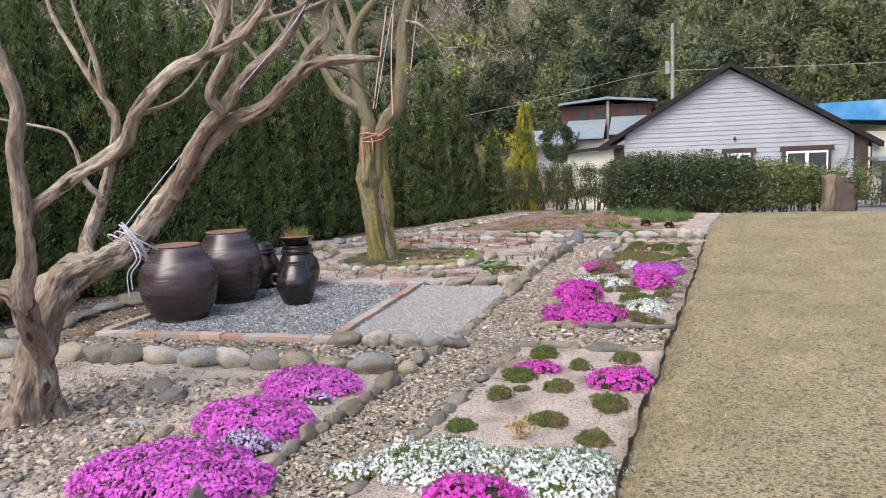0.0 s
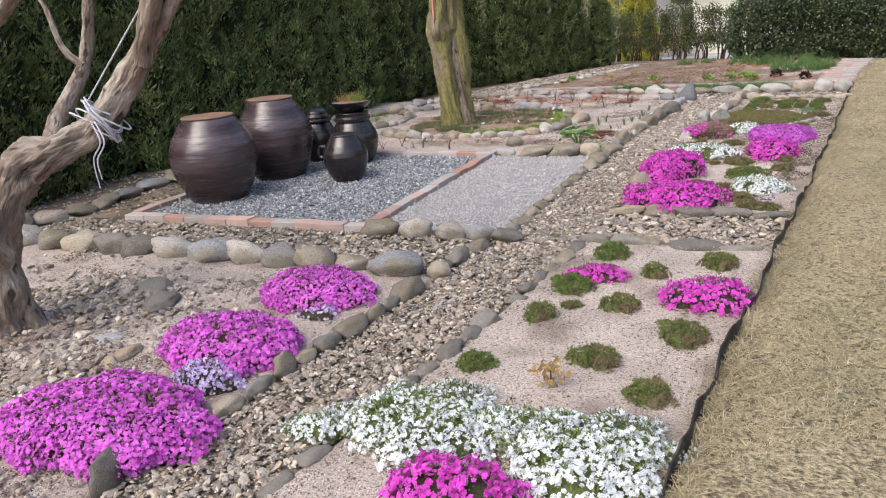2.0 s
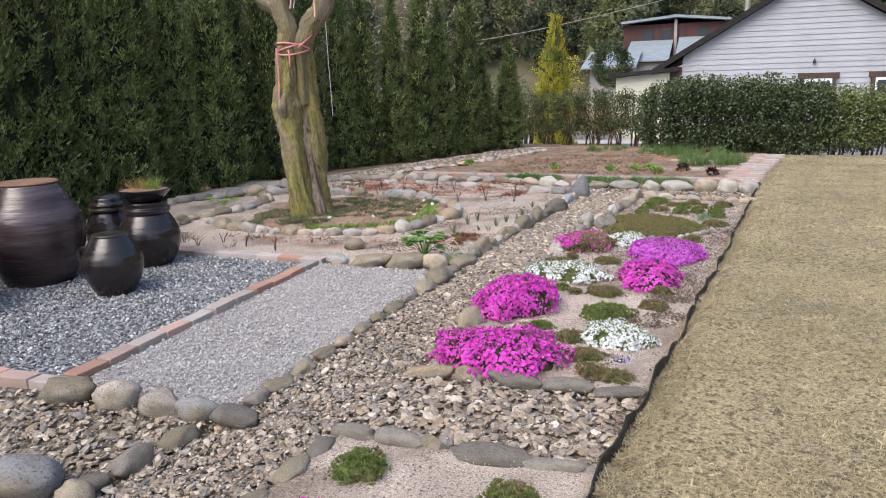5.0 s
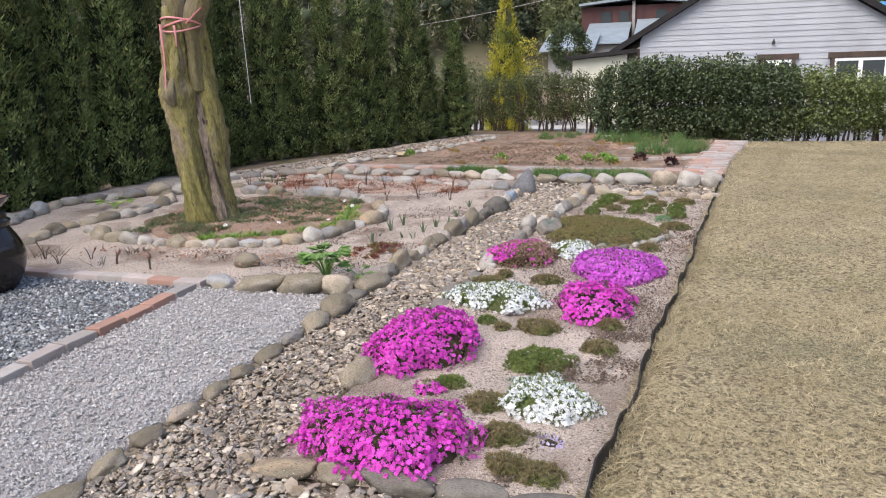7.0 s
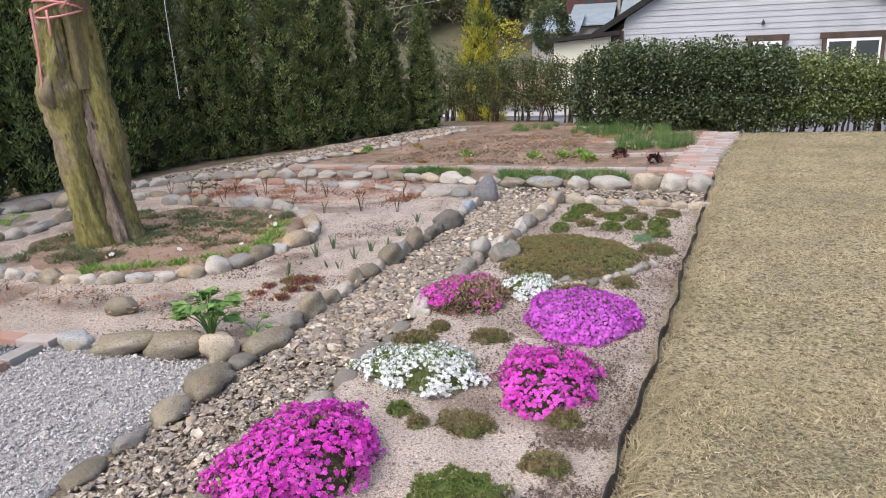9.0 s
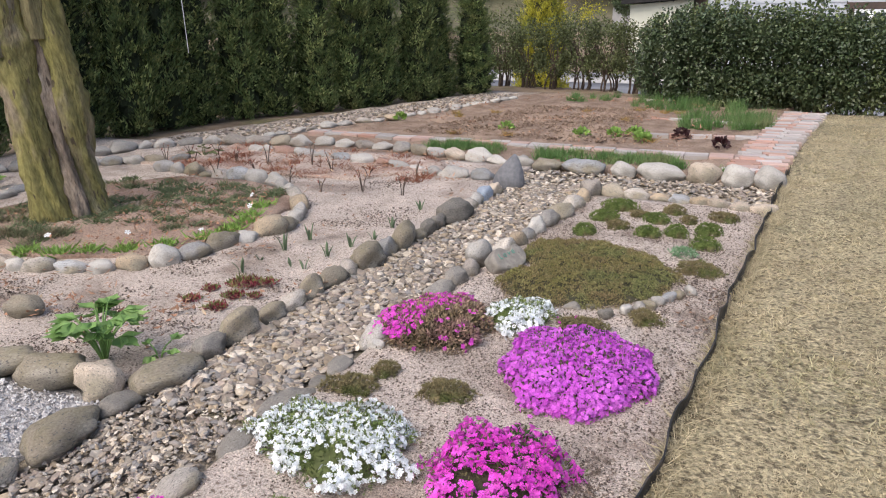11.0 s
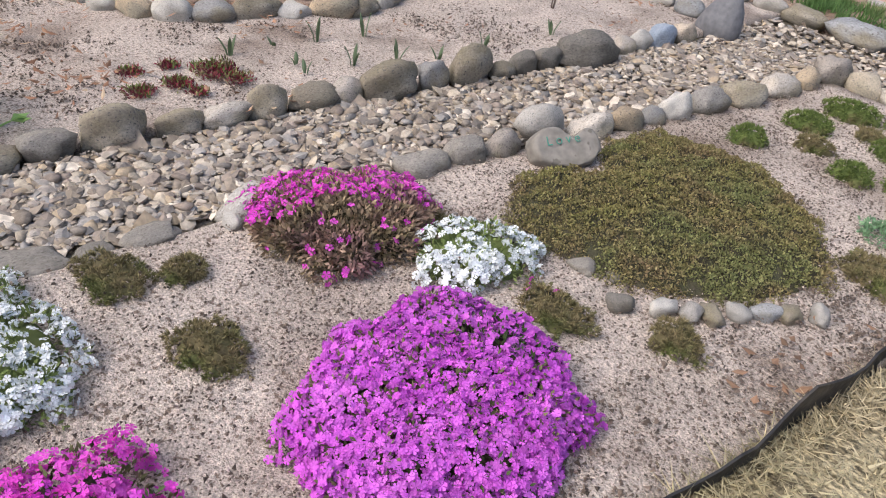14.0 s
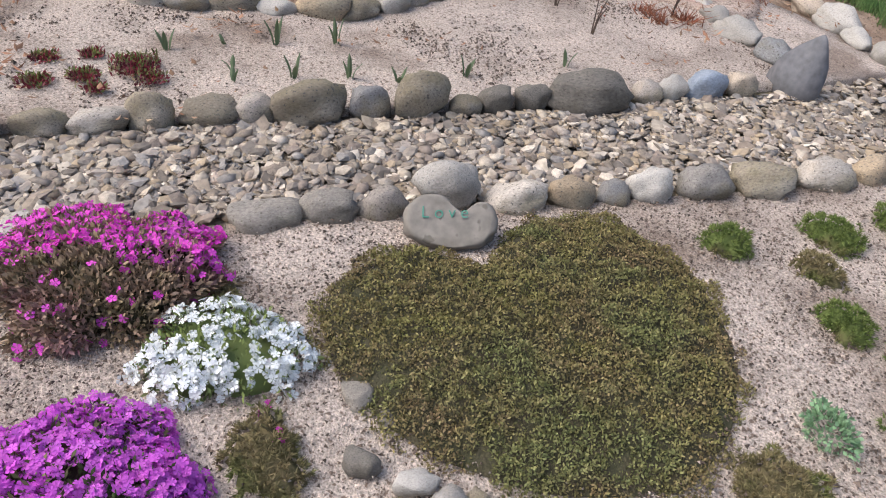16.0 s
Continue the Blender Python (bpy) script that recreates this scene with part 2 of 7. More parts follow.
# hillside foliage tones are greyed to put distance haze into the colour
M_WOOD_GREEN = surf("far_evergreen_foliage", (0.07, 0.09, 0.05), (0.13, 0.15, 0.085), 0.2, (0.035, 0.05, 0.032), 0.07, 0.55, 0.8, 0, rnd="island", rndv=0.3, hue=0.02, leaf=0.2)
M_WOOD_BAMBOO = surf("far_bamboo_foliage", (0.24, 0.265, 0.13), (0.12, 0.145, 0.065), 0.17, (0.25, 0.25, 0.14), 0.06, 0.58, 0.75, 0, rnd="island", rndv=0.28, hue=0.015, leaf=0.3)
M_WOOD_BARE = surf("far_bare_twigs", (0.351, 0.300, 0.264), (0.456, 0.387, 0.334), 0.15, (0.246, 0.240, 0.131), 0.08, 0.55, 0.9, 0, rnd="island", rndv=0.35)
M_HILL = surf("wooded_slope_floor", (0.128, 0.112, 0.072), (0.085, 0.088, 0.048), 0.3, rough=0.95, bump=0.6, bscale=1.5, bdist=0.4)
M_ASPHALT = surf("pale_worn_asphalt", (0.17, 0.17, 0.185), (0.2, 0.2, 0.21), 1.5, (0.14, 0.14, 0.15), 0.5, 0.6, 0.9, 0.4, 60)
M_PAINT = surf("white_road_paint", (0.72, 0.72, 0.72), (0.6, 0.6, 0.6), 4.0, rough=0.7, bump=0.1)
M_SIDING = surf("white_lap_siding", (0.4, 0.415, 0.445), (0.365, 0.378, 0.41), 1.5, (0.335, 0.345, 0.375), 0.8, 0.62, 0.6, 0.05, 40, rnd="object", rndv=0.03)
M_ROOF = surf("dark_brown_roof", (0.016, 0.0145, 0.015), (0.026, 0.023, 0.023), 4.0, rough=0.8, bump=0.4, bscale=18)
M_TRIM = surf("dark_stained_wood_trim", (0.085, 0.058, 0.045), (0.055, 0.04, 0.033), 6.0, rough=0.75, bump=0.3, bscale=30, stretch=(1, 1, 0.2))
M_PVC = surf("white_window_frame", (0.78, 0.78, 0.78), (0.72, 0.72, 0.72), 3.0, rough=0.45, bump=0)
M_CREAM = surf("cream_render_wall", (0.62, 0.6, 0.49), (0.55, 0.54, 0.44), 2.0, (0.45, 0.45, 0.38), 0.9, 0.64, 0.9, 0.2, 50)
M_REDWOOD = surf("red_brown_boards", (0.1, 0.045, 0.042), (0.07, 0.035, 0.035), 3.0, rough=0.8, bump=0.3, bscale=20, stretch=(1, 1, 0.1))
M_METAL = surf("pale_metal_roof", (0.27, 0.31, 0.34), (0.22, 0.26, 0.29), 1.0, rough=0.5, bump=0.1, metal=0.0)
M_BLUE = surf("blue_roof_tarpaulin", (0.06, 0.25, 0.55), (0.1, 0.33, 0.62), 1.5, (0.3, 0.5, 0.7), 0.7, 0.62, 0.55, 0.4, 4, bdist=0.05)
M_CONCRETE = surf("grey_concrete", (0.36, 0.35, 0.34), (0.29, 0.285, 0.28), 2.0, rough=0.9, bump=0.3)
M_DARKWALL = surf("dark_slatted_fence", (0.06, 0.06, 0.075), (0.085, 0.08, 0.095), 3.0, rough=0.8, bump=0.2)
M_WIRE = surf("black_cable", (0.03, 0.03, 0.03), (0.05, 0.05, 0.05), 3.0, rough=0.6, bump=0)
M_PILLAR_DARK = surf("dark_brown_broken_stone", (0.12, 0.085, 0.07), (0.16, 0.12, 0.1), 3.0, (0.07, 0.055, 0.05), 1.6, 0.52, 0.9, 0.7, 25)
M_PILLAR = surf("tan_standing_stone", (0.27, 0.21, 0.15), (0.19, 0.145, 0.105), 4.5, (0.12, 0.095, 0.08), 1.6, 0.52, 0.9, 0.6, 25)


def glass_material():
    m = bpy.data.materials.new("window_glass")
    m.use_nodes = True
    b = m.node_tree.nodes["Principled BSDF"]
    b.inputs["Base Color"].default_value = (0.05, 0.06, 0.065, 1)
    b.inputs["Roughness"].default_value = 0.12
    b.inputs["Specular IOR Level"].default_value = 0.35
    return m


M_GLASS = glass_material()


# ---- mesh helpers ----
def quick(name, V, F, material, smooth=False):
    """A mesh from vertex and face arrays (all faces with the same number of corners)."""
    V, F = np.asarray(V, np.float32), np.asarray(F, np.int32)
    me = bpy.data.meshes.new(name)
    me.vertices.add(len(V))
    me.vertices.foreach_set("co", V.ravel())
    n, k = F.shape
    me.loops.add(n * k)
    me.loops.foreach_set("vertex_index", F.ravel())
    me.polygons.add(n)
    me.polygons.foreach_set("loop_start", np.arange(0, n * k, k, dtype=np.int32))
    me.polygons.foreach_set("use_smooth", np.full(n, smooth))
    me.update(calc_edges=True)
    me.validate()
    me.materials.append(material)
    return me


def thing(name, label, category, x=0, y=0, z=0, group="", kind="", rz=0):
    ob = new(name)
    ob.empty_display_size = 0.1
    ob.matrix_world = pose(x, y, z, 0, 0, rz)
    return tagged(ob, label, category, group, kind)


def child(name, me, parent, label="", kind="", m=None):
    ob = new(name, me)
    ob.parent = parent
    if m is not None:
        ob.matrix_basis = m
    return tagged(ob, label, kind=kind)


def part(name, bm, material, parent, label="", smooth=False):
    me = bpy.data.meshes.new(name)
    bm.to_mesh(me)
    bm.free()
    me.materials.append(material)
    if smooth:
        me.polygons.foreach_set("use_smooth", [True] * len(me.polygons))
    return child(name, me, parent, label)


def box(x0, x1, y0, y1, z0, z1, bevel=0.0, bm=None):
    bm = bm or bmesh.new()
    r = bmesh.ops.create_cube(bm, size=1)
    bmesh.ops.transform(bm, matrix=Matrix.Translation(((x0 + x1) / 2, (y0 + y1) / 2, (z0 + z1) / 2)) @ Matrix.Diagonal((x1 - x0, y1 - y0, z1 - z0, 1)), verts=r["verts"])
    if bevel:
        es = list({e for v in r["verts"] for e in v.link_edges})
        bmesh.ops.bevel(bm, geom=es, offset=bevel, segments=2, affect="EDGES", profile=0.5)
    return bm


def prism(profile, y0, y1, bm=None):
    """An outline of (x, z) pairs drawn along y."""
    bm = bm or bmesh.new()
    a = [bm.verts.new((x, y0, z)) for x, z in profile]
    b = [bm.verts.new((x, y1, z)) for x, z in profile]
    n = len(profile)
    bm.faces.new(a)
    bm.faces.new(b[::-1])
    for i in range(n):
        bm.faces.new((a[i], b[i], b[(i + 1) % n], a[(i + 1) % n]))
    bmesh.ops.recalc_face_normals(bm, faces=bm.faces[:])
    return bm


def shed_roof(x0, x1, y0, z0, y1, z1, t=0.12):
    """A roof slab that falls from (y1, z1) to (y0, z0)."""
    bm = bmesh.new()
    v = [bm.verts.new(p) for p in [(x0, y0, z0), (x1, y0, z0), (x1, y1, z1), (x0, y1, z1), (x0, y0, z0 - t), (x1, y0, z0 - t), (x1, y1, z1 - t), (x0, y1, z1 - t)]]
    for f in ((0, 1, 2, 3), (7, 6, 5, 4), (4, 5, 1, 0), (5, 6, 2, 1), (6, 7, 3, 2), (7, 4, 0, 3)):
        bm.faces.new([v[i] for i in f])
    return bm


def nz(x, y, z=0.0, s=1.0):
    return noise.noise(Vector((x * s, y * s, z * s)))


def line_x(table):
    ys, xs = [p[0] for p in table], [p[1] for p in table]
    return lambda y: float(np.interp(y, ys, xs))


def unit(v):
    return v / np.maximum(np.linalg.norm(v, axis=-1, keepdims=True), 1e-9)


def cards(P, U, W, lift=0.0):
    """Leaf-shaped quads: at each point P a kite along U, W wide; lift bends the tip."""
    n = len(P)
    V = np.empty((n, 4, 3))
    V[:, 0] = P
    V[:, 1] = P + 0.5 * U + W
    V[:, 2] = P + U
    V[:, 3] = P + 0.5 * U - W
    V[:, 2, 2] += lift
    return V.reshape(-1, 3), np.arange(4 * n).reshape(n, 4)


def shards(P, U, W):
    """Pointed single triangles: at each point P one along U, W wide at its foot."""
    n = len(P)
    V = np.empty((n, 3, 3))
    V[:, 0], V[:, 1], V[:, 2] = P - W, P + W, P + U
    return V.reshape(-1, 3), np.arange(3 * n).reshape(n, 3)


def rand_unit(n):
    return unit(RNG.normal(size=(n, 3)))


def tube(points, radii, sides=12, steps=5, flute=0.0, lumps=0.0, seed=0.0, ridge=0.0, marks=False):
    """A limb along a smooth line through the points; flute gives it lengthwise ribs, lumps knots; marks adds a place along the grain for each vertex."""
    P = np.array(points, float)
    R = np.array(radii, float)
    if len(R) == 2:
        R = np.linspace(R[0], R[1], len(P))
    ext = np.vstack([2 * P[0] - P[1], P, 2 * P[-1] - P[-2]])
    line, rad = [], []
    for i in range(len(P) - 1):
        a, b, c, d = ext[i:i + 4]
        for k in range(steps):
            t = k / steps
            line.append(0.5 * (2 * b + (c - a) * t + (2 * a - 5 * b + 4 * c - d) * t * t + (3 * b - a - 3 * c + d) * t ** 3))
            rad.append(R[i] + (R[i + 1] - R[i]) * t)
    line.append(P[-1])
    rad.append(R[-1])
    line = np.array(line)
    V, F, G = [], [], []
    run = np.concatenate([[0.0], np.cumsum(np.linalg.norm(line[1:] - line[:-1], axis=1))])
    side = None
    for i, (p, r) in enumerate(zip(line, rad)):
        d = unit(line[min(i + 1, len(line) - 1)] - line[max(i - 1, 0)])
        side = np.cross(d, [0.3, 1, 0.1]) if side is None else side - d * np.dot(side, d)
        side = unit(side)
        up = np.cross(d, side)
        for k in range(sides):
            a = 2 * math.pi * k / sides
            rr = r * (1 + flute * math.sin(3 * a + 0.5 * i + seed) + 0.5 * flute * math.sin(5 * a - 0.3 * i + 2 * seed)
                      + lumps * nz(p[0] * 9 + math.cos(a), p[1] * 9 + math.sin(a), p[2] * 9 + seed)
                      + (ridge * nz(3.2 * math.cos(a + 0.05 * i) + seed, 3.2 * math.sin(a + 0.05 * i), 0.11 * i) + 0.4 * ridge * nz(9 * math.cos(a + 0.08 * i) + seed, 9 * math.sin(a + 0.08 * i), 0.2 * i) if ridge else 0.0))
            G.append((r * math.cos(a + 0.5 * run[i]) + seed, r * math.sin(a + 0.5 * run[i]), 0.3 * run[i]))
            V.append(p + rr * (math.cos(a) * side + math.sin(a) * up))
        if i:
            o = (i - 1) * sides
            for k in range(sides):
                F.append((o + k, o + (k + 1) % sides, o + sides + (k + 1) % sides, o + sides + k))
    V.append(line[-1] + unit(line[-1] - line[-2]) * rad[-1] * 0.5)
    tip, o = len(V) - 1, (len(line) - 1) * sides
    for k in range(sides):
        F.append((o + k, o + (k + 1) % sides, tip, tip))
    G.append(G[-1])
    return (V, F, G) if marks else (V, F)


def tube_bm(points, radii, bm=None, **kw):
    V, F = tube(points, radii, **kw)
    bm = bm or bmesh.new()
    vs = [bm.verts.new(v) for v in V]
    for f in F:
        bm.faces.new([vs[i] for i in dict.fromkeys(f)])
    return bm


# ---- the lie of the land ----
EDGE = line_x([(-4, -1.0), (1.0, -0.35), (2.5, -0.16), (3.25, -0.08), (4.0, -0.01), (4.9, 0.11), (5.86, 0.24), (6.55, 0.33), (8.3, 0.555), (9.6, 0.72), (10.65, 0.84), (11.5, 0.94), (12.8, 1.1), (13.5, 1.18), (15.2, 1.42), (17.5, 1.85)])
RIGHT = line_x([(1.5, -1.6), (2.3, -1.45), (2.9, -1.33), (3.4, -1.23), (4.0, -1.14), (4.8, -1.04), (5.7, -0.92), (6.45, -0.86), (7.3, -0.83), (8.2, -0.79), (9.2, -0.7), (10.0, -0.63), (11.0, -0.46), (12.0, -0.32), (12.4, -0.28)])
LEFT = line_x([(1.5, -2.1), (2.5, -1.95), (3.5, -1.82), (4.5, -1.68), (4.9, -1.63), (5.6, -1.5), (6.3, -1.47), (7.3, -1.43), (8.2, -1.38), (9.2, -1.32), (10.0, -1.25), (11.0, -1.12), (12.0, -1.05), (12.5, -1.0)])
HEDGE_Y = line_x([(-40, 22.0), (-3, 20.6), (-1, 20.2), (-0.2, 18.8), (2, 18.3), (3.6, 18.3), (12, 18.4), (60, 18.4)])


def land(x, y):
    if y < 14:
        base = 0.0
    else:
        base = -0.8 * min(1.0, max(0.0, (y - HEDGE_Y(x) - 0.3) / 1.6))
    r = math.hypot(x, y)
    hill = 0.55 * max(0.0, r - 82) if y > -30 else 0.2 * max(0.0, r - 80)
    return base - 0.03 + min(hill, 85) + (2.5 * nz(x, y, 0, 0.03) if hill > 2 else 0)


def ground_sheet():
    xs = np.concatenate([np.arange(-400, -60, 20), np.arange(-60, -14, 4), np.arange(-14, 14, 0.7), np.arange(14, 60, 4), np.arange(60, 401, 20)])
    ys = np.concatenate([np.arange(-400, -40, 30), np.arange(-40, -4, 4), np.arange(-4, 30, 0.6), np.arange(30, 60, 3), np.arange(60, 401, 12)])
    V = [(x, y, land(x, y)) for y in ys for x in xs]
    n = len(xs)
    F = [(j * n + i, j * n + i + 1, (j + 1) * n + i + 1, (j + 1) * n + i) for j in range(len(ys) - 1) for i in range(n - 1)]
    me = quick("ground", V, F, M_EARTH, True)
    me.materials.append(M_HILL)
    idx = [1 if math.hypot(V[f[0]][0], V[f[0]][1]) > 70 else 0 for f in F]
    me.polygons.foreach_set("material_index", idx)
    tagged(new("ground", me), "brown earth with leaf litter rising to a wooded hill", "ground", kind="structure")


def zone(name, label, material, x0, x1, y0, y1, z, step=0.12, rough=0.006, kind="structure", skirt=0.05):
    """A sheet between two lines x0(y) and x1(y), slightly uneven, with its edges turned down."""
    ny = max(2, int((y1 - y0) / step))
    width = max(abs(x1(y) - x0(y)) for y in np.linspace(y0, y1, 8))
    nx = max(2, int(width / step))
    V, F = [], []
    for j in range(-1, ny + 2):
        y = y0 + (y1 - y0) * min(max(j, 0), ny) / ny
        for i in range(-1, nx + 2):
            x = x0(y) + (x1(y) - x0(y)) * min(max(i, 0), nx) / nx
            rim = j in (-1, ny + 1) or i in (-1, nx + 1)
            V.append((x, y, z - skirt if rim else z + rough * (nz(x, y, 0, 2.2) + 0.6 * nz(x, y, 3, 6))))
    n = nx + 3
    for j in range(ny + 2):
        for i in range(n - 1):
            F.append((j * n + i, j * n + i + 1, (j + 1) * n + i + 1, (j + 1) * n + i))
    ob = new(name, quick(name, V, F, material, True))
    return tagged(ob, label, name.split("_")[-1], kind=kind)


ground_sheet()
c = lambda v: (lambda y: v)
lawn = zone("lawn", "dormant straw-coloured lawn beside the flower bed", M_LAWN, lambda y: EDGE(y) + 0.008, c(24.0), -12, 17.6, 0.045, 0.25, 0.012)
creek = zone("creek_bed", "dry creek bed filled with flat grey pebbles", M_BED, lambda y: LEFT(y) - 0.05, lambda y: RIGHT(y) + 0.05, -1.0, 12.6, 0.0)
zone("creek_bed", "side arm of the dry creek bed", M_BED, lambda y: RIGHT(y) + 0.05, lambda y: EDGE(y) - 0.01, 5.72, 6.46, 0.001)
zone("creek_bed", "pebble strip in front of the brick edging", M_BED, c(-6.6), lambda y: LEFT(y) - 0.05, 4.95, 5.76, 0.001)
zone("creek_bed", "far end of the dry creek bed", M_BED, c(-1.0), lambda y: EDGE(y) - 0.01, 12.25, 13.2, 0.001)
zone("sand_bed", "pale sandy rock-garden bed", M_SAND, lambda y: RIGHT(y) + 0.02, lambda y: EDGE(y) - 0.01, -1.0, 5.72, 0.035, 0.08, 0.014)
zone("sand_bed", "pale sandy rock-garden bed", M_SAND, lambda y: RIGHT(y) + 0.02, lambda y: EDGE(y) - 0.01, 6.46, 12.3, 0.035, 0.08, 0.014)
zone("sand_bed", "sandy bed around an old tree", M_SAND, c(-7.0), lambda y: LEFT(y) - 0.02, -1.0, 4.95, 0.03, 0.1, 0.02)
zone("sand_bed", "sandy bed with sparse spring shoots", M_SAND, c(-6.4), lambda y: LEFT(y) - 0.02, 8.55, 13.3, 0.03, 0.1, 0.02)
zone("gravel_bed", "blue-grey gravel bed inside the brick edging", M_CHIP_BED, c(-4.95), c(-2.62), 5.8, 8.5, 0.01)
zone("gravel_bed", "pale gravel strip beside the brick edging", M_CHIP_FINES, c(-2.58), lambda y: LEFT(y) - 0.05, 5.8, 8.55, 0.01)
zone("soil_plot", "tilled brown vegetable plot", M_SOIL, lambda y: -4.6 + 0.36 * (y - 13.4), lambda y: EDGE(y) - 0.38, 13.3, 19.3, 0.015, 0.1, 0.035)
zone("sand_strip", "gravelly strip along the conifer row", M_SAND, lambda y: -6.4 + 0.4 * (y - 12), lambda y: -4.6 + 0.36 * (y - 13.4), 13.3, 19.4, 0.005, 0.2, 0.02)
zone("sand_strip", "earth strip along the conifer row", M_EARTH, c(-12), c(-5.2), 5.76, 8.55, 0.004, 0.2, 0.02)
M_SANDRED = surf("sand_stained_by_red_litter", (0.52, 0.42, 0.35), (0.42, 0.32, 0.26), 4.0, (0.33, 0.2, 0.15), 2.4, 0.56, 0.95, 0.9, 120, speck=(0.16, 0.1, 0.08), speck_scale=60, speck_cut=0.6, bdist=0.015, grain=(130.0, 0.45))
M_REDSOIL = surf("reddish_garden_soil", (0.3, 0.2, 0.15), (0.4, 0.3, 0.23), 3.0, (0.2, 0.13, 0.095), 2.0, 0.56, 0.95, 0.9, 90, speck=(0.12, 0.08, 0.06), speck_scale=60, bdist=0.02, grain=(120.0, 0.4))


def bow(sign):
    return lambda y: -3.35 + sign * 1.12 * math.sqrt(max(0.0, 1 - ((y - 10.72) / 1.1) ** 2)) + 0.05 * math.sin(9 * y)


zone("soil_ring", "reddish soil inside the ring of stones", M_REDSOIL, bow(-1), bow(1), 9.64, 11.8, 0.052, 0.08, 0.012, skirt=0.04)
zone("soil_strip", "reddish sand with dry stems between stone rows", M_SANDRED, lambda y: -4.6 + 0.2 * math.sin(3 * y), lambda y: -2.0 + 0.25 * math.sin(5 * y), 12.15, 13.3, 0.052, 0.08, 0.012, skirt=0.04)
zone("road", "pale worn asphalt road behind the hedge", M_ASPHALT, c(-60), c(60), 23.0, 29.5, -0.81, 1.5, 0.004)
zone("road_marking", "white painted edge line on the road", M_PAINT, c(-60), c(60), 23.5, 23.64, -0.798, 2.0, 0.002, skirt=0.004)
zone("yard", "concrete yard in front of the house", M_CONCRETE, c(-20), c(40), 29.5, 33.0, -0.79, 1.5, 0.004)


# ---- conifers, hedge, woods ----
def thuja(height, spread, n, leaf_mat, label, seed, golden=False):
    """One columnar conifer: trunk, lumpy inner body, and fans of upright sprays set in clumps."""
    ob = thing("arborvitae", label, "conifer", group="conifer row" if not golden else "")
    part("trunk", tube_bm([(0, 0, -0.05), (0.01, 0, 0.5), (0, 0.01, height * 0.9)], [0.07, 0.01], sides=8), M_STEM, ob)

    def radius(h, a):
        t = h / height
        env = np.minimum(1.0, (t + 0.03) / 0.09) ** 0.5 * np.clip(1 - t ** 1.6, 0, 1) ** 0.88
        return spread * env * (1 + 0.07 * np.sin(3 * a + 1.2 * h + seed) + 0.07 * np.sin(5 * a - 2.6 * h + 2 * seed))
    m = n // 36
    h = height * (1 - np.sqrt(RNG.random(m))) ** 0.9
    h = np.where(RNG.random(m) < 0.3, RNG.random(m) * height, h) * 0.985
    a = RNG.random(m) * 2 * math.pi
    r = radius(h, a) * RNG.uniform(0.76, 1.06, m) * (1 + 0.1 * np.sin(6 * a + 3.1 * h + seed) * np.sin(7 * h - 2 * a))
    C = np.stack([r * np.cos(a), r * np.sin(a), h], -1)
    out = np.stack([np.cos(a), np.sin(a), np.zeros(m)], -1)
    rise = unit(out * RNG.uniform(0.25, 0.7, m)[:, None] + (0, 0, 1.0) + 0.25 * rand_unit(m))
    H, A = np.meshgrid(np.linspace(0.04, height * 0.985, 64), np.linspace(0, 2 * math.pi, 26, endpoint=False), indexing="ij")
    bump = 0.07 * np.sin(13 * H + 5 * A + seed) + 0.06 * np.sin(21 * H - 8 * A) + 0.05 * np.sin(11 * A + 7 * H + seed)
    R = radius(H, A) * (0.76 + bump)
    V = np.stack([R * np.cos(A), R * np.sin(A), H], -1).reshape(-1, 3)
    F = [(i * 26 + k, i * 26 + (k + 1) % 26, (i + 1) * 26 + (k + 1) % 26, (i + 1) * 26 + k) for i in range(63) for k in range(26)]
    # solid body behind the sprays; on green trees its colour carries the gap shade
    child("inner_foliage", quick("inner_foliage", V, F, M_HEDGE_LIGHT if golden else M_THUJA_SHADE, False), ob)
    k = RNG.integers(0, m, n)
    fan = unit(np.cross(out + 0.5 * rand_unit(m), rise))[k]
    side = RNG.normal(size=n) * 0.5
    P = C[k] + fan * (0.06 * side)[:, None] + rise[k] * (0.075 * RNG.normal(size=n))[:, None] + out[k] * (0.03 * RNG.normal(size=n))[:, None]
    U = unit(rise[k] + fan * side[:, None] * 0.9 + 0.22 * rand_unit(n)) * RNG.uniform(0.04, 0.085, n)[:, None]
    W = unit(np.cross(U, out[k] + 0.7 * rand_unit(n))) * RNG.uniform(0.008, 0.016, n)[:, None]
    tip = (RNG.random(n) < np.where(RNG.random(m) < 0.35, 0.5, 0.06)[k]) & (not golden)
    V, F = shards(P[~tip], U[~tip], W[~tip])
    child("foliage", quick("foliage", V, F, leaf_mat), ob, kind="stuff")
    if tip.any():
        # part of the sprays, mostly in chosen clumps, takes the lit colour
        V, F = shards(P[tip] + 0.012 * out[k][tip], U[tip], W[tip])
        child("tip_foliage", quick("tip_foliage", V, F, M_THUJA_LIT), ob, kind="stuff")
    return ob


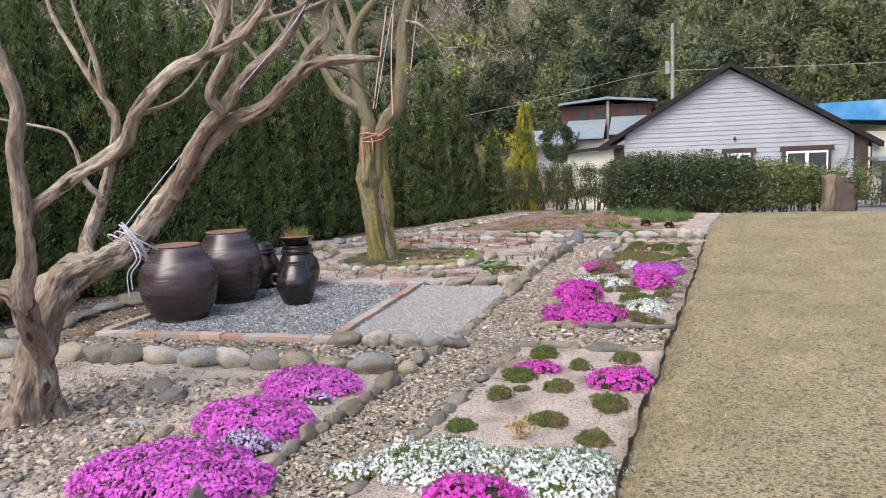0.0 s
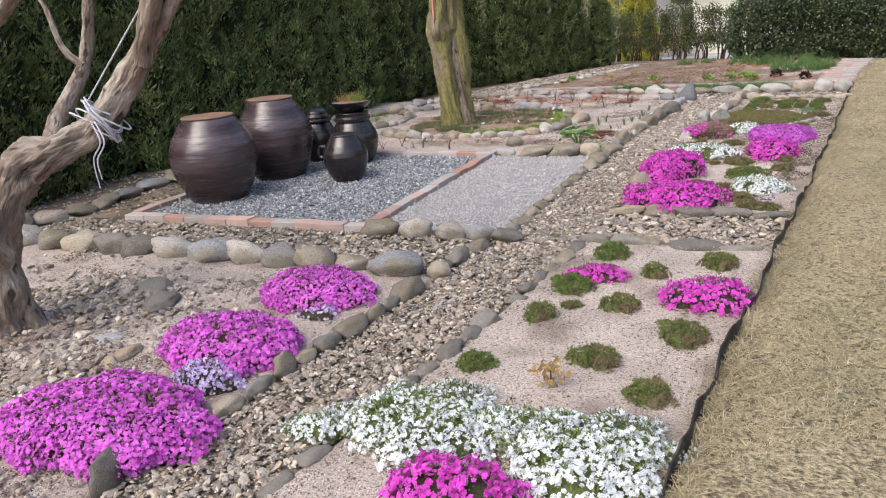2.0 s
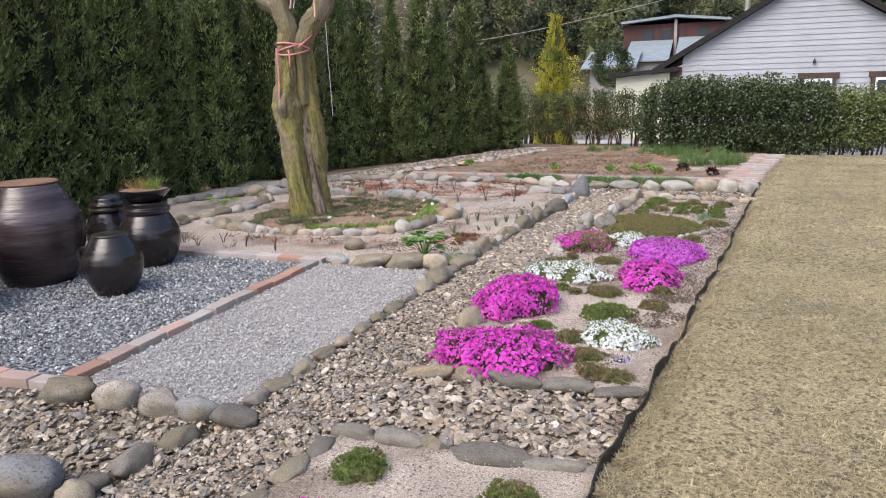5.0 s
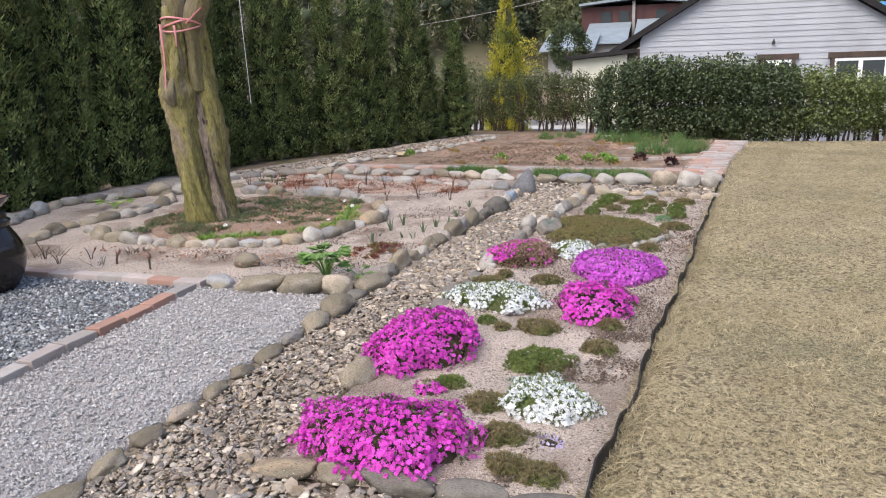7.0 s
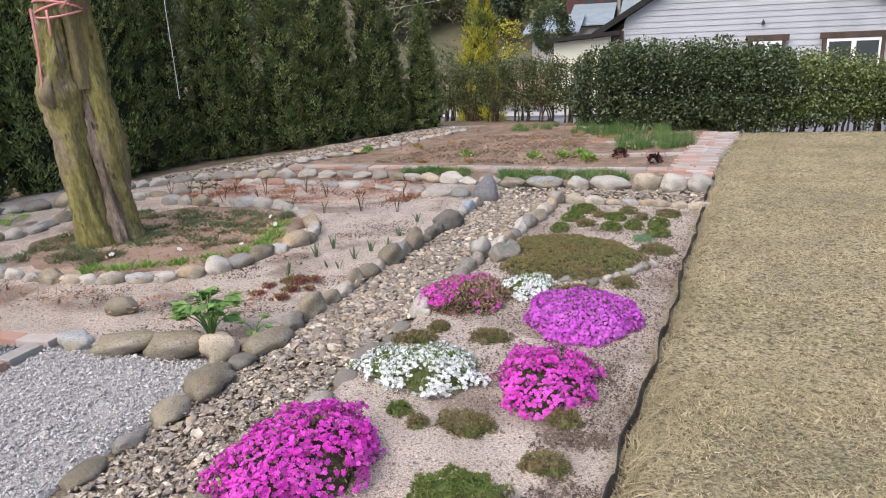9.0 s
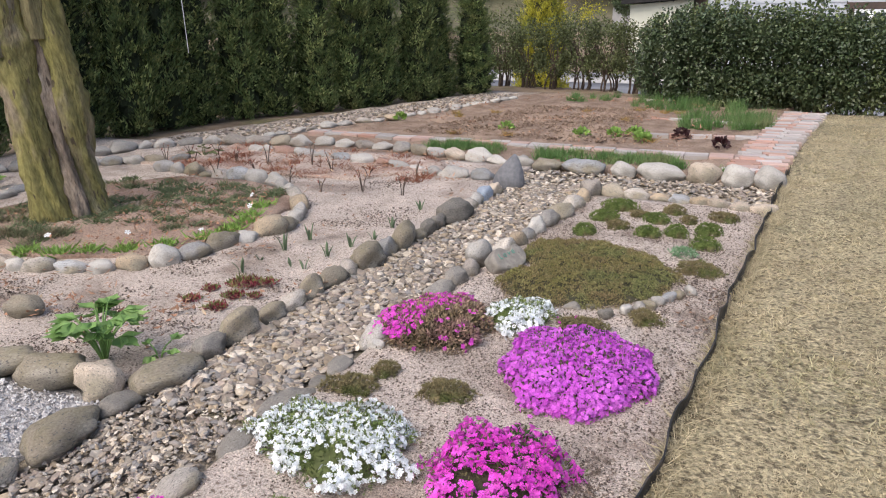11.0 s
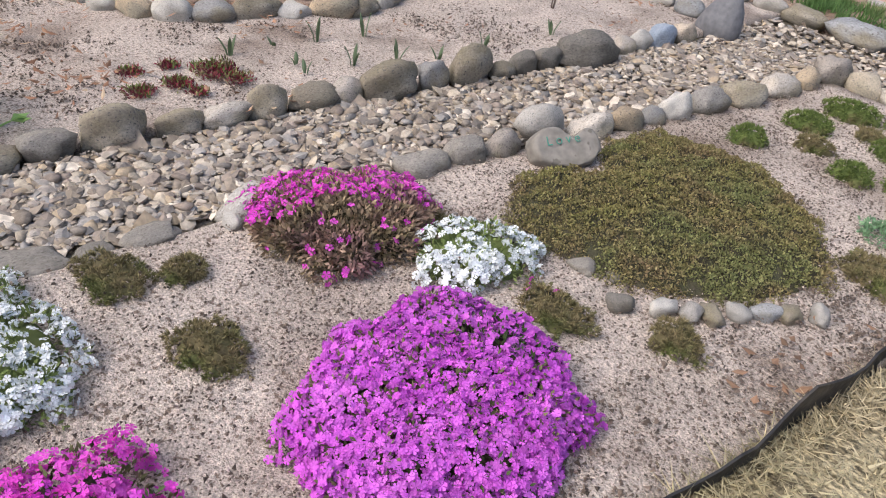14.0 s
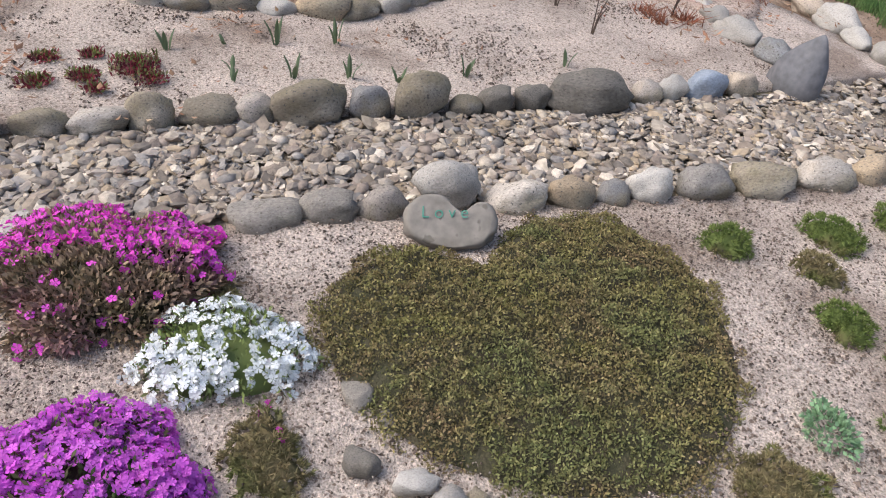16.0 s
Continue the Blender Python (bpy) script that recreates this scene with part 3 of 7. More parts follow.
def conifer_row():
    kinds = [thuja(4.7, 0.355, 20000, M_THUJA, "tall dark green columnar arborvitae in a dense row", s) for s in (0.3, 1.9, 4.1)]
    rng = random.Random(4)
    line = np.array([(-6.75, 3.6), (-6.7, 8.0), (-6.65, 12.4), (-6.1, 14.8), (-5.1, 16.7), (-3.75, 19.0)])
    run = np.concatenate([[0], np.cumsum(np.hypot(*(line[1:] - line[:-1]).T))])
    n = 28
    for i in range(n):
        s = run[-1] * i / (n - 1)
        p = (np.interp(s, run, line[:, 0]), np.interp(s, run, line[:, 1]))
        tall = np.interp(i, [0, 10, 17, 24, 25, 26, 27], [0.98, 0.95, 0.9, 0.75, 0.7, 0.52, 0.57]) * rng.uniform(0.84, 1.1)
        src = kinds[i] if i < 3 else kinds[i % 3]
        m = pose(p[0] + rng.uniform(-0.12, 0.12), p[1] + rng.uniform(-0.05, 0.05), -0.02, 0, 0, rng.uniform(0, 360))
        if i < 3:
            src.matrix_world = m
            made = src
        else:
            made = copy_thing(src, m)
        wide = rng.uniform(0.9, 1.08)
        made.scale = (wide, wide, tall)


conifer_row()
gold = thuja(4.0, 0.56, 24000, M_YELLOW, "golden-yellow columnar conifer beside the road", 2.2, True)
gold.name = "golden_conifer"
gold.matrix_world = pose(-3.36, 22.7, -0.83)


def shrub(name, label, mat, x, y, z, wx, wy, low, top, n, leaf, stems, seed, category="shrub", group="", bumps=0):
    """A leafy shrub on bare stems: an uneven crown of leaf cards between low and top."""
    rng = np.random.default_rng(seed)
    ob = thing(name, label, category, x, y, z, group)
    for i in range(stems):
        a, b = rng.uniform(-0.35, 0.35, 2) * (wx, wy), rng.uniform(-0.75, 0.75, 2) * (wx, wy)
        part("stem", tube_bm([(a[0], a[1], -0.05), (a[0] * 1.1 + 0.03, a[1] * 1.2, low * 0.7), (b[0], b[1], low + (top - low) * 0.6)], [0.022, 0.008], sides=6, steps=3), M_STEM, ob)
    d = unit(rng.normal(size=(n, 3)))
    rad = 1 - 0.42 * rng.random(n) ** 1.6
    mid, half = (low + top) / 2, (top - low) / 2
    lump = 1 + 0.13 * np.sin(4 * d[:, 0] + seed) + 0.12 * np.sin(6 * d[:, 1] + 3 * d[:, 2] + seed) + 0.1 * np.sin(9 * d[:, 0] * d[:, 2] + seed)
    if bumps:
        hubs = unit(rng.normal(size=(60, 3)))
        near = (d @ hubs.T).max(1)
        lump *= 0.84 + 0.3 * np.clip((near - 0.86) / 0.14, 0, 1)
        d = unit(d + 0.08 * rng.normal(size=(n, 3)))
    e = np.sign(d) * np.abs(d) ** 0.7
    P = e * (rad * lump)[:, None] * (wx, wy, half) + (0, 0, mid)
    U = unit(d * 0.5 + 0.9 * unit(rng.normal(size=(n, 3)))) * (leaf * rng.uniform(0.6, 1.3, n))[:, None]
    W = unit(np.cross(U, rng.normal(size=(n, 3)))) * (leaf * 0.3)
    V, F = cards(P, U, W, -0.1 * leaf)
    child("crown", quick("crown", V, F, mat), ob, kind="stuff")
    return ob


def hedge():
    rng = random.Random(11)
    tops = [(-0.42, 1.32), (0.0, 1.42), (0.45, 1.46), (0.9, 1.42), (1.35, 1.44), (1.8, 1.36), (2.25, 1.3), (2.7, 1.22), (3.15, 1.2), (3.55, 1.12), (3.95, 1.05)]
    for i, (x, top) in enumerate(tops):
        y = HEDGE_Y(x)
        if i < 7:
            shrub("hedge_shrub", "dense dark glossy evergreen hedge shrub", M_HEDGE, x, y, -0.05, 0.47, 0.5, 0.02 if i < 5 else 0.16, top - 0.1, 9500, 0.058, 7, 20 + i, "hedge", "evergreen hedge", 6)
        else:
            shrub("hedge_shrub", "lighter green hedge shrub on bare stems", M_HEDGE_MID, x, y, -0.05, 0.42, 0.42, 0.16 + 0.1 * (i % 2), top - 0.08, 4600, 0.055, 3, 20 + i, "hedge", "evergreen hedge", 6)
        shrub("hedge_shoot", "loose upright shoots on top of the hedge", M_HEDGE_MID, x + rng.uniform(-0.15, 0.15), y, -0.05, 0.3, 0.28, top - 0.25, top + rng.uniform(0.02, 0.1), 260, 0.055, 2, 120 + i, "hedge", "evergreen hedge")
    shrub("hedge_shrub", "thin light green shrub behind the standing stone", M_HEDGE_MID, 4.75, 18.75, -0.1, 0.42, 0.36, 0.35, 1.15, 1300, 0.055, 6, 39, "hedge", "evergreen hedge", 6)
    for i, x in enumerate(np.linspace(-3.6, -1.0, 6)):
        shrub("open_shrub", "thin light green shrub with bare lower stems", M_HEDGE_LIGHT, x, HEDGE_Y(x) + rng.uniform(-0.15, 0.15), -0.05, 0.38, 0.36, 0.28, 1.22 + rng.uniform(-0.12, 0.12), 2600, 0.05, 9, 50 + i, "shrub", "open shrubs by the road")
    shrub("round_shrub", "round clipped evergreen shrub by the shed", M_HEDGE, -4.3, 42, -0.8, 1.0, 1.0, 1.9, 3.95, 9000, 0.11, 4, 71)
    shrub("orange_shrub", "shrub with yellow-orange spring leaves", M_YELLOW, -10.6, 60, -0.8, 1.8, 1.5, 0.8, 4.2, 1500, 0.16, 4, 72)
    for i, (x, y, t) in enumerate([(-5.6, 31.5, 1.9), (-7.5, 33, 2.3), (-3.6, 31.0, 1.6), (8.2, 29.2, 1.4)]):
        shrub("roadside_shrub", "mid-green shrub beside the road", M_HEDGE_LIGHT, x, y, -0.8, 1.0, 0.7, 0.2, t, 1500, 0.11, 5, 80 + i)


hedge()


def lump_ball(sub):
    bm = bmesh.new()
    bmesh.ops.create_icosphere(bm, subdivisions=sub, radius=1.0)
    V = np.array([tuple(v.co) for v in bm.verts])
    F = np.array([[v.index for v in f.verts] for f in bm.faces])
    bm.free()
    return V, F


def wood_tree(kind, size, detail, rng):
    """A distant tree: solid leafy lumps piled into a crown, and loose leaf cards round them."""
    clumps, leaves = [], []
    if kind == "bare":
        n = int(330 * detail)
        d = unit(rng.normal(size=(n, 3)))
        P = d * (rng.random(n) ** 0.5)[:, None] * (0.42, 0.42, 0.5) * size + (0, 0, 0.55 * size)
        U = unit(d * (1, 1, 0.5) + (0, 0, 0.8) + 0.5 * rng.normal(size=(n, 3))) * rng.uniform(0.5, 1.5, n)[:, None]
        return clumps, (P, U, unit(np.cross(U, rng.normal(size=(n, 3)))) * 0.045)
    m = rng.integers(11, 17)
    plume = kind == "bamboo"
    for i in range(m):
        t = rng.random() ** 0.8
        a = rng.uniform(0, 6.283)
        w = (0.3 * (1 - 0.75 * t) if plume else 0.36 * math.sqrt(max(0.05, 1 - (2 * t - 0.9) ** 2))) * size * rng.uniform(0.5, 1.1)
        c = np.array((w * math.cos(a), w * math.sin(a), (0.22 + 0.8 * t) * size))
        r = size * rng.uniform(0.085, 0.16) * (1.15 - 0.45 * t)
        sq = np.array((0.85, 0.85, 1.5)) if plume else np.array((1.15, 1.15, 0.85))
        clumps.append((c, r * sq))
        k = int((190 if plume else 150) * detail)
        d = unit(rng.normal(size=(k, 3)) + (0, 0, 0.35))
        P = c + d * r * sq * rng.uniform(0.6, 1.25, k)[:, None]
        U = unit(d + 0.8 * rng.normal(size=(k, 3)) - (0, 0, 0.5 if plume else 0.1)) * rng.uniform(0.25, 0.6, k)[:, None]
        W = unit(np.cross(U, rng.normal(size=(k, 3)))) * (0.1 if plume else 0.14)
        leaves.append((P, U, W))
    return clumps, tuple(np.concatenate([q[i] for q in leaves]) for i in range(3))


def woods():
    rng = np.random.default_rng(5)
    coarse = lump_ball(1)
    sets = {"evergreen": [], "bamboo": [], "bare": []}
    lumps = {"evergreen": [[], [], 0], "bamboo": [[], [], 0], "bare": [[], [], 0]}
    for q in range(560):
        r, a = 84 + 100 * rng.random() ** 1.3, radians(rng.uniform(-21, 52))
        x, y = -r * math.sin(a), r * math.cos(a)
        side = x / r
        u = rng.random() + 0.2 * nz(x, y, 0, 0.05)
        if side < -0.3:
            kind = "bare" if u < 0.55 else "evergreen"
        elif side < -0.12:
            kind = "bare" if u < 0.5 else ("evergreen" if u < 0.62 else "bamboo")
        else:
            kind = "bamboo" if u < 0.58 else ("evergreen" if u < 0.92 else "bare")
        size = rng.uniform(7.0, 12.5)
        detail = np.interp(r, [84, 110, 184], [1.0, 0.6, 0.3]) * (0.5 if side < -0.3 else 1.0)
        clumps, (P, U, W) = wood_tree(kind, size, detail, rng)
        at = np.array((x, y, land(x, y) - 0.3))
        grow = np.interp(r, [84, 184], [1.0, 1.6])
        sets[kind].append((P + at, U * grow, W * grow))
        BV, BF = coarse
        box_ = lumps[kind]
        for c, rad in clumps:
            V = BV * (1 + 0.16 * np.sin(BV[:, [0]] * 5 + c[0]) + 0.16 * np.sin(BV[:, [1]] * 6 + BV[:, [2]] * 4 + c[1])) * rad * 0.5 + c + at
            box_[0].append(V)
            box_[1].append(BF + box_[2])
            box_[2] += len(V)
    for kind, mat, label in (("evergreen", M_WOOD_GREEN, "dark evergreen trees covering the hillside"), ("bamboo", M_WOOD_BAMBOO, "yellow-green feathery bamboo grove on the hillside"), ("bare", M_WOOD_BARE, "grey-brown leafless trees on the hillside")):
        V, F = shards(*[np.concatenate([s[i] for s in sets[kind]]) for i in range(3)])
        if lumps[kind][0]:
            LV, LF = np.concatenate(lumps[kind][0]), np.concatenate(lumps[kind][1])
            wood = new("hill_woods", quick("hill_woods", LV, LF, mat, True))
            tagged(wood, label, "woods", kind="stuff")
            child("loose_leaves", quick("loose_leaves", V, F, mat), wood, kind="stuff")
        else:
            tagged(new("hill_woods", quick("hill_woods", V, F, mat)), label, "woods", kind="stuff")


woods()


# ---- buildings, pole, road side ----
def window(parent, x0, x1, z0, z1, y, panes):
    w = part("window", box(x0, x1, y - 0.12, y + 0.02, z0, z1), M_TRIM, parent, "window with dark wooden surround")
    t = 0.11
    part("header", box(x0 - 0.1, x1 + 0.1, y - 0.17, y - 0.123, z1 - 0.17, z1 + 0.02, 0.01), M_TRIM, w)
    part("jamb", box(x0 + 0.001, x0 + t, y - 0.16, y - 0.123, z0, z1 - 0.172), M_TRIM, w)
    part("jamb", box(x1 - t, x1 - 0.001, y - 0.16, y - 0.123, z0, z1 - 0.172), M_TRIM, w)
    part("window_frame", box(x0 + t + 0.002, x1 - t - 0.002, y - 0.15, y - 0.123, z0, z1 - 0.174, 0.008), M_PVC, w, "white window frame")
    step = (x1 - x0 - 2 * t) / panes
    for i in range(panes):
        a = x0 + t + step * i
        part("pane", box(a + 0.07, a + step - 0.07, y - 0.158, y - 0.152, z0 + 0.08, z1 - 0.27), M_GLASS, w)


def gable_house():
    ob = thing("house", "white lap-sided house with a dark gabled roof", "house", 0, 0, -0.8)
    yf, x0, x1, eave, apex, cx = 32.0, -0.5, 8.2, 2.45, 5.45, 3.62
    left, right = cx - x0, x1 - cx
    low_l, low_r = apex - 0.05 - 0.61 * left, apex - 0.05 - 0.61 * right
    part("wall", prism([(x0 + 0.02, 0), (x1 - 0.02, 0), (x1 - 0.02, low_r), (cx, apex - 0.06), (x0 + 0.02, low_l)], yf + 0.04, yf + 9), M_SIDING, ob)
    pitch = 0.185
    z = 0.0
    while z < apex - 0.1:
        w0, w1 = [max(0.0, (apex - 0.03 - h) / 0.61) for h in (z, z + pitch)]
        l0, l1, r0, r1 = min(left, w0), min(left, w1), min(right, w0), min(right, w1)
        if w1 > 0.1:
            bm = bmesh.new()
            v = [bm.verts.new(p) for p in [(cx - l0, yf - 0.032, z), (cx + r0, yf - 0.032, z), (cx + r1, yf - 0.008, z + pitch), (cx - l1, yf - 0.008, z + pitch), (cx - l0, yf + 0.038, z), (cx + r0, yf + 0.038, z), (cx + r1, yf + 0.038, z + pitch), (cx - l1, yf + 0.038, z + pitch)]]
            for f in ((0, 1, 2, 3), (5, 4, 7, 6), (4, 5, 1, 0), (3, 2, 6, 7), (4, 0, 3, 7), (1, 5, 6, 2)):
                bm.faces.new([v[i] for i in f])
            part("siding_board", bm, M_SIDING, ob)
        z += pitch
    for s in (-1, 1):
        reach = 5.55 if s > 0 else 5.15
        ex = cx + s * reach
        ez = apex - reach * 0.61
        part("roof", prism([(cx, apex + 0.02), (cx, apex + 0.2), (ex, ez + 0.2), (ex, ez + 0.02)][::s], yf - 0.28, yf + 9.4), M_ROOF, ob, "dark roof slope")
        part("barge_board", prism([(cx, apex - 0.01), (cx, apex + 0.21), (ex, ez + 0.21), (ex, ez - 0.01)][::s], yf - 0.34, yf - 0.282), M_ROOF, ob)
    part("corner_board", box(x0 - 0.38, x0 - 0.002, yf - 0.06, yf + 0.3, 0, eave + 0.1), M_TRIM, ob)
    part("corner_board", box(x1 + 0.002, x1 + 0.5, yf - 0.06, yf + 0.3, 0, eave + 0.1), M_TRIM, ob)
    window(ob, 3.44, 4.54, 1.2, 2.2, yf - 0.02, 2)
    window(ob, 5.62, 7.38, 0.75, 2.2, yf - 0.02, 2)
    lamp = part("wall_lamp", box(3.79, 3.89, yf - 0.14, yf - 0.04, 2.54, 2.64, 0.02), M_WIRE, ob, "small dark wall lamp")
    part("lamp_arm", box(3.82, 3.86, yf - 0.1, yf - 0.03, 2.642, 2.7), M_WIRE, lamp)
    part("downpipe", tube_bm([(8.0, yf - 0.1, 2.5), (8.0, yf - 0.1, 2.1), (7.9, yf - 0.09, 1.6), (7.9, yf - 0.09, 0)], [0.035, 0.035], sides=8), M_CONCRETE, ob)


def shed():
    ob = thing("shed", "low cream-walled shed with a dark lean-to roof", "shed", 0, 0, -0.8)
    part("wall", prism([(-2.85, 0), (-0.92, 0), (-0.92, 2.38), (-2.85, 2.22)], 31.9, 35.5), M_CREAM, ob)
    part("roof", prism([(-3.1, 2.25), (-0.6, 2.42), (-0.6, 2.56), (-3.1, 2.37)], 31.6, 35.8), M_ROOF, ob)


def red_house():
    ob = thing("hill_house", "red-brown boarded house with pale metal roofs", "house", 0, 75, 0)
    part("wall", box(-7.1, 1.4, 0, 7, -1.5, 5.95), M_REDWOOD, ob)
    part("gable_end", box(-7.3, -6.2, -0.06, -0.004, 3.8, 5.9), M_REDWOOD, ob, "red-brown boarded end")
    part("roof", prism([(-7.5, 6.05), (-2.7, 6.45), (1.9, 6.0), (1.9, 6.2), (-2.7, 6.68), (-7.5, 6.25)], -0.8, 7.5), M_METAL, ob)
    part("lean_to_roof", shed_roof(-6.6, -2.9, -6.5, 2.7, -0.05, 4.55), M_METAL, ob, "pale metal lean-to roof")
    part("lean_to_roof", shed_roof(-2.4, 1.6, -6.5, 3.0, -0.05, 4.75), M_METAL, ob, "pale metal lean-to roof")
    part("low_wall", box(-6.3, 1.4, -6.0, -0.2, -1.5, 2.5), M_CONCRETE, ob)
    part("post", box(-2.85, -2.6, -0.3, -0.06, -1.5, 6.3), M_CONCRETE, ob)
    for x in (-5.6, -4.0, -0.8):
        part("window", box(x, x + 0.9, -0.08, -0.004, 4.5, 5.5, 0.02), M_GLASS, ob, "dark glazed window")
    ob2 = thing("outbuilding", "low outbuilding with a pale metal roof", "shed", 0, 66, 0)
    part("wall", box(-9.0, -5.5, 0, 4, -1, 2.2), M_CONCRETE, ob2)
    part("roof", shed_roof(-9.6, -5.2, -1.0, 2.2, 4.4, 3.6), M_METAL, ob2)


def blue_building():
    ob = thing("blue_roof_building", "building with a bright blue roof covering", "house", 0, 46, -0.8)
    part("wall", box(10.5, 20, 0, 8, 0, 2.8), M_CREAM, ob)
    part("roof", prism([(9.8, 3.6), (20.5, 2.9), (20.5, 4.6), (9.8, 4.45)], -0.6, 8.5), M_BLUE, ob)
    ob = thing("porch", "dark fence and pale wall beside the house", "fence", 0, 30.4, -0.8)
    for i in range(16):
        part("slat", box(8.75 + i * 0.3, 9.0 + i * 0.3, 0, 0.04, 0.02, 1.15, 0.01), M_DARKWALL, ob)
    part("rail", box(8.7, 13.6, 0.045, 0.09, 0.9, 1.0), M_DARKWALL, ob)
    part("wall", box(8.9, 15, 1.8, 2.0, 0, 2.3), M_CREAM, ob)
    part("awning", prism([(8.75, 1.55), (15, 1.75), (15, 1.88), (8.75, 1.68)], 0.4, 1.75), M_METAL, ob)


def power_pole():
    ob = thing("power_pole", "grey concrete power pole with crossarms and cables", "utility pole", 2.24, 50, -0.8)
    part("pole", tube_bm([(0, 0, 0), (0, 0, 5), (0, 0, 10.1)], [0.15, 0.1], sides=10), M_CONCRETE, ob)
    for z, w in ((9.4, 0.9), (9.1, 0.7)):
        part("crossarm", box(-w * 1.3, w * 0.5, -0.04, 0.04, z, z + 0.06), M_DARKWALL, ob)
    for x in (-1.1, -0.6, 0.35):
        part("insulator", box(x - 0.04, x + 0.04, -0.04, 0.04, 9.462, 9.62, 0.02), M_CONCRETE, ob)
    part("transformer", box(-0.45, -0.17, -0.15, 0.15, 7.0, 7.8, 0.04), M_CONCRETE, ob)
    for z, x1, y1, z1 in ((7.4, -30, 12, 4.6), (7.2, 30, -2, 7.6)):
        part("cable", tube_bm([(0, 0, z), (x1 / 2, y1 / 2, (z + z1) / 2 - 0.6), (x1, y1, z1)], [0.02, 0.02], sides=5, steps=8), M_CONCRETE, ob)


gable_house()
shed()
red_house()
blue_building()
power_pole()


# ---- stones ----
def stone_mesh(name, seed, flat, blocky, sub=3):
    bm = bmesh.new()
    bmesh.ops.create_icosphere(bm, subdivisions=sub, radius=0.5)
    rs = random.Random(seed)
    cuts = [Vector((rs.gauss(0, 1), rs.gauss(0, 1), rs.gauss(0, 0.8))).normalized() for i in range(5)]
    for v in bm.verts:
        d = v.co.normalized()
        e = Vector([math.copysign(abs(c) ** blocky, c) for c in d]) * 0.5
        k = 1 + 0.34 * noise.noise(d * 1.3 + Vector((seed, 0, 0))) + 0.2 * noise.noise(d * 3.1 + Vector((0, seed, 0))) + 0.06 * noise.noise(d * 7.0 + Vector((0, 0, seed)))
        e *= k
        for n in cuts:
            over = e.dot(n) - 0.4
            if over > 0:
                e -= n * over * 0.85
        v.co = e
        v.co.z *= flat
    me = bpy.data.meshes.new(name)
    bm.to_mesh(me)
    bm.free()
    me.polygons.foreach_set("use_smooth", [True] * len(me.polygons))
    return me


STONE_MATS = {"g": M_STONE, "m": M_STONE_MOSSY, "d": M_STONE_DARK, "p": M_STONE_PALE, "b": M_STONE_BLUE, "r": M_STONE_RED}
STONES = {}
for key, material in STONE_MATS.items():
    STONES[key] = [stone_mesh("stone", 3.7 * i + ord(key), 1.0, 1.0 if key != "d" else 0.86) for i in range(7)]
    for me in STONES[key]:
        me.materials.append(material)


def stone(parent, key, x, y, length, height, depth, turn, rng, z=0.0):
    me = STONES[key][rng.randrange(7)]
    ob = new("stone", me)
    ob.parent = parent
    ob.matrix_basis = pose(x, y, z + height * 0.34, rng.uniform(-9, 9), rng.uniform(-9, 9), turn) @ Matrix.Diagonal((length, depth, height, 1))
    return ob


def along(pts):
    P = np.array(pts, float)
    seg = np.hypot(*(P[1:] - P[:-1]).T)
    at = np.concatenate([[0], np.cumsum(seg)])

    def where(s):
        x, y = np.interp(s, at, P[:, 0]), np.interp(s, at, P[:, 1])
        i = min(max(int(np.searchsorted(at, s)) - 1, 0), len(seg) - 1)
        return x, y, math.degrees(math.atan2(P[i + 1, 1] - P[i, 1], P[i + 1, 0] - P[i, 0]))
    return where, at[-1]


def stone_row(label, pts, size, seed, keys="ggggmpd", tall=0.75, gap=0.96, wide=0.85):
    """A row of stones set end to end along a line; size gives their least and greatest length."""
    rng = random.Random(seed)
    where, total = along(pts)
    ob = thing("stone_border", label, "stone border", group="stone borders")
    s = 0.0
    while s < total:
        length = rng.uniform(*size)
        x, y, turn = where(s + length / 2)
        stone(ob, rng.choice(keys), x + rng.uniform(-0.015, 0.015), y + rng.uniform(-0.015, 0.015), length * 1.12, length * tall * rng.uniform(0.7, 1.0), length * wide * rng.uniform(0.75, 1.0), turn + rng.uniform(-12, 12), rng)
        s += length * gap
    return ob


def stone_list(label, rows, line, seed, across=0.7, low=1.0):
    """Stones at given y: (y, length, height, kind) along the line x(y)."""
    rng = random.Random(seed)
    ob = thing("stone_border", label, "stone border", group="stone borders")
    for y, length, height, key in rows:
        lean = math.degrees(math.atan2(1, (line(y + 0.2) - line(y - 0.2)) / 0.4))
        stone(ob, key, line(y), y, length * (0.55 + 0.55 * low), height * 1.04 * low, length * across if length > 0.12 else length, lean + rng.uniform(-10, 10), rng)
    return ob


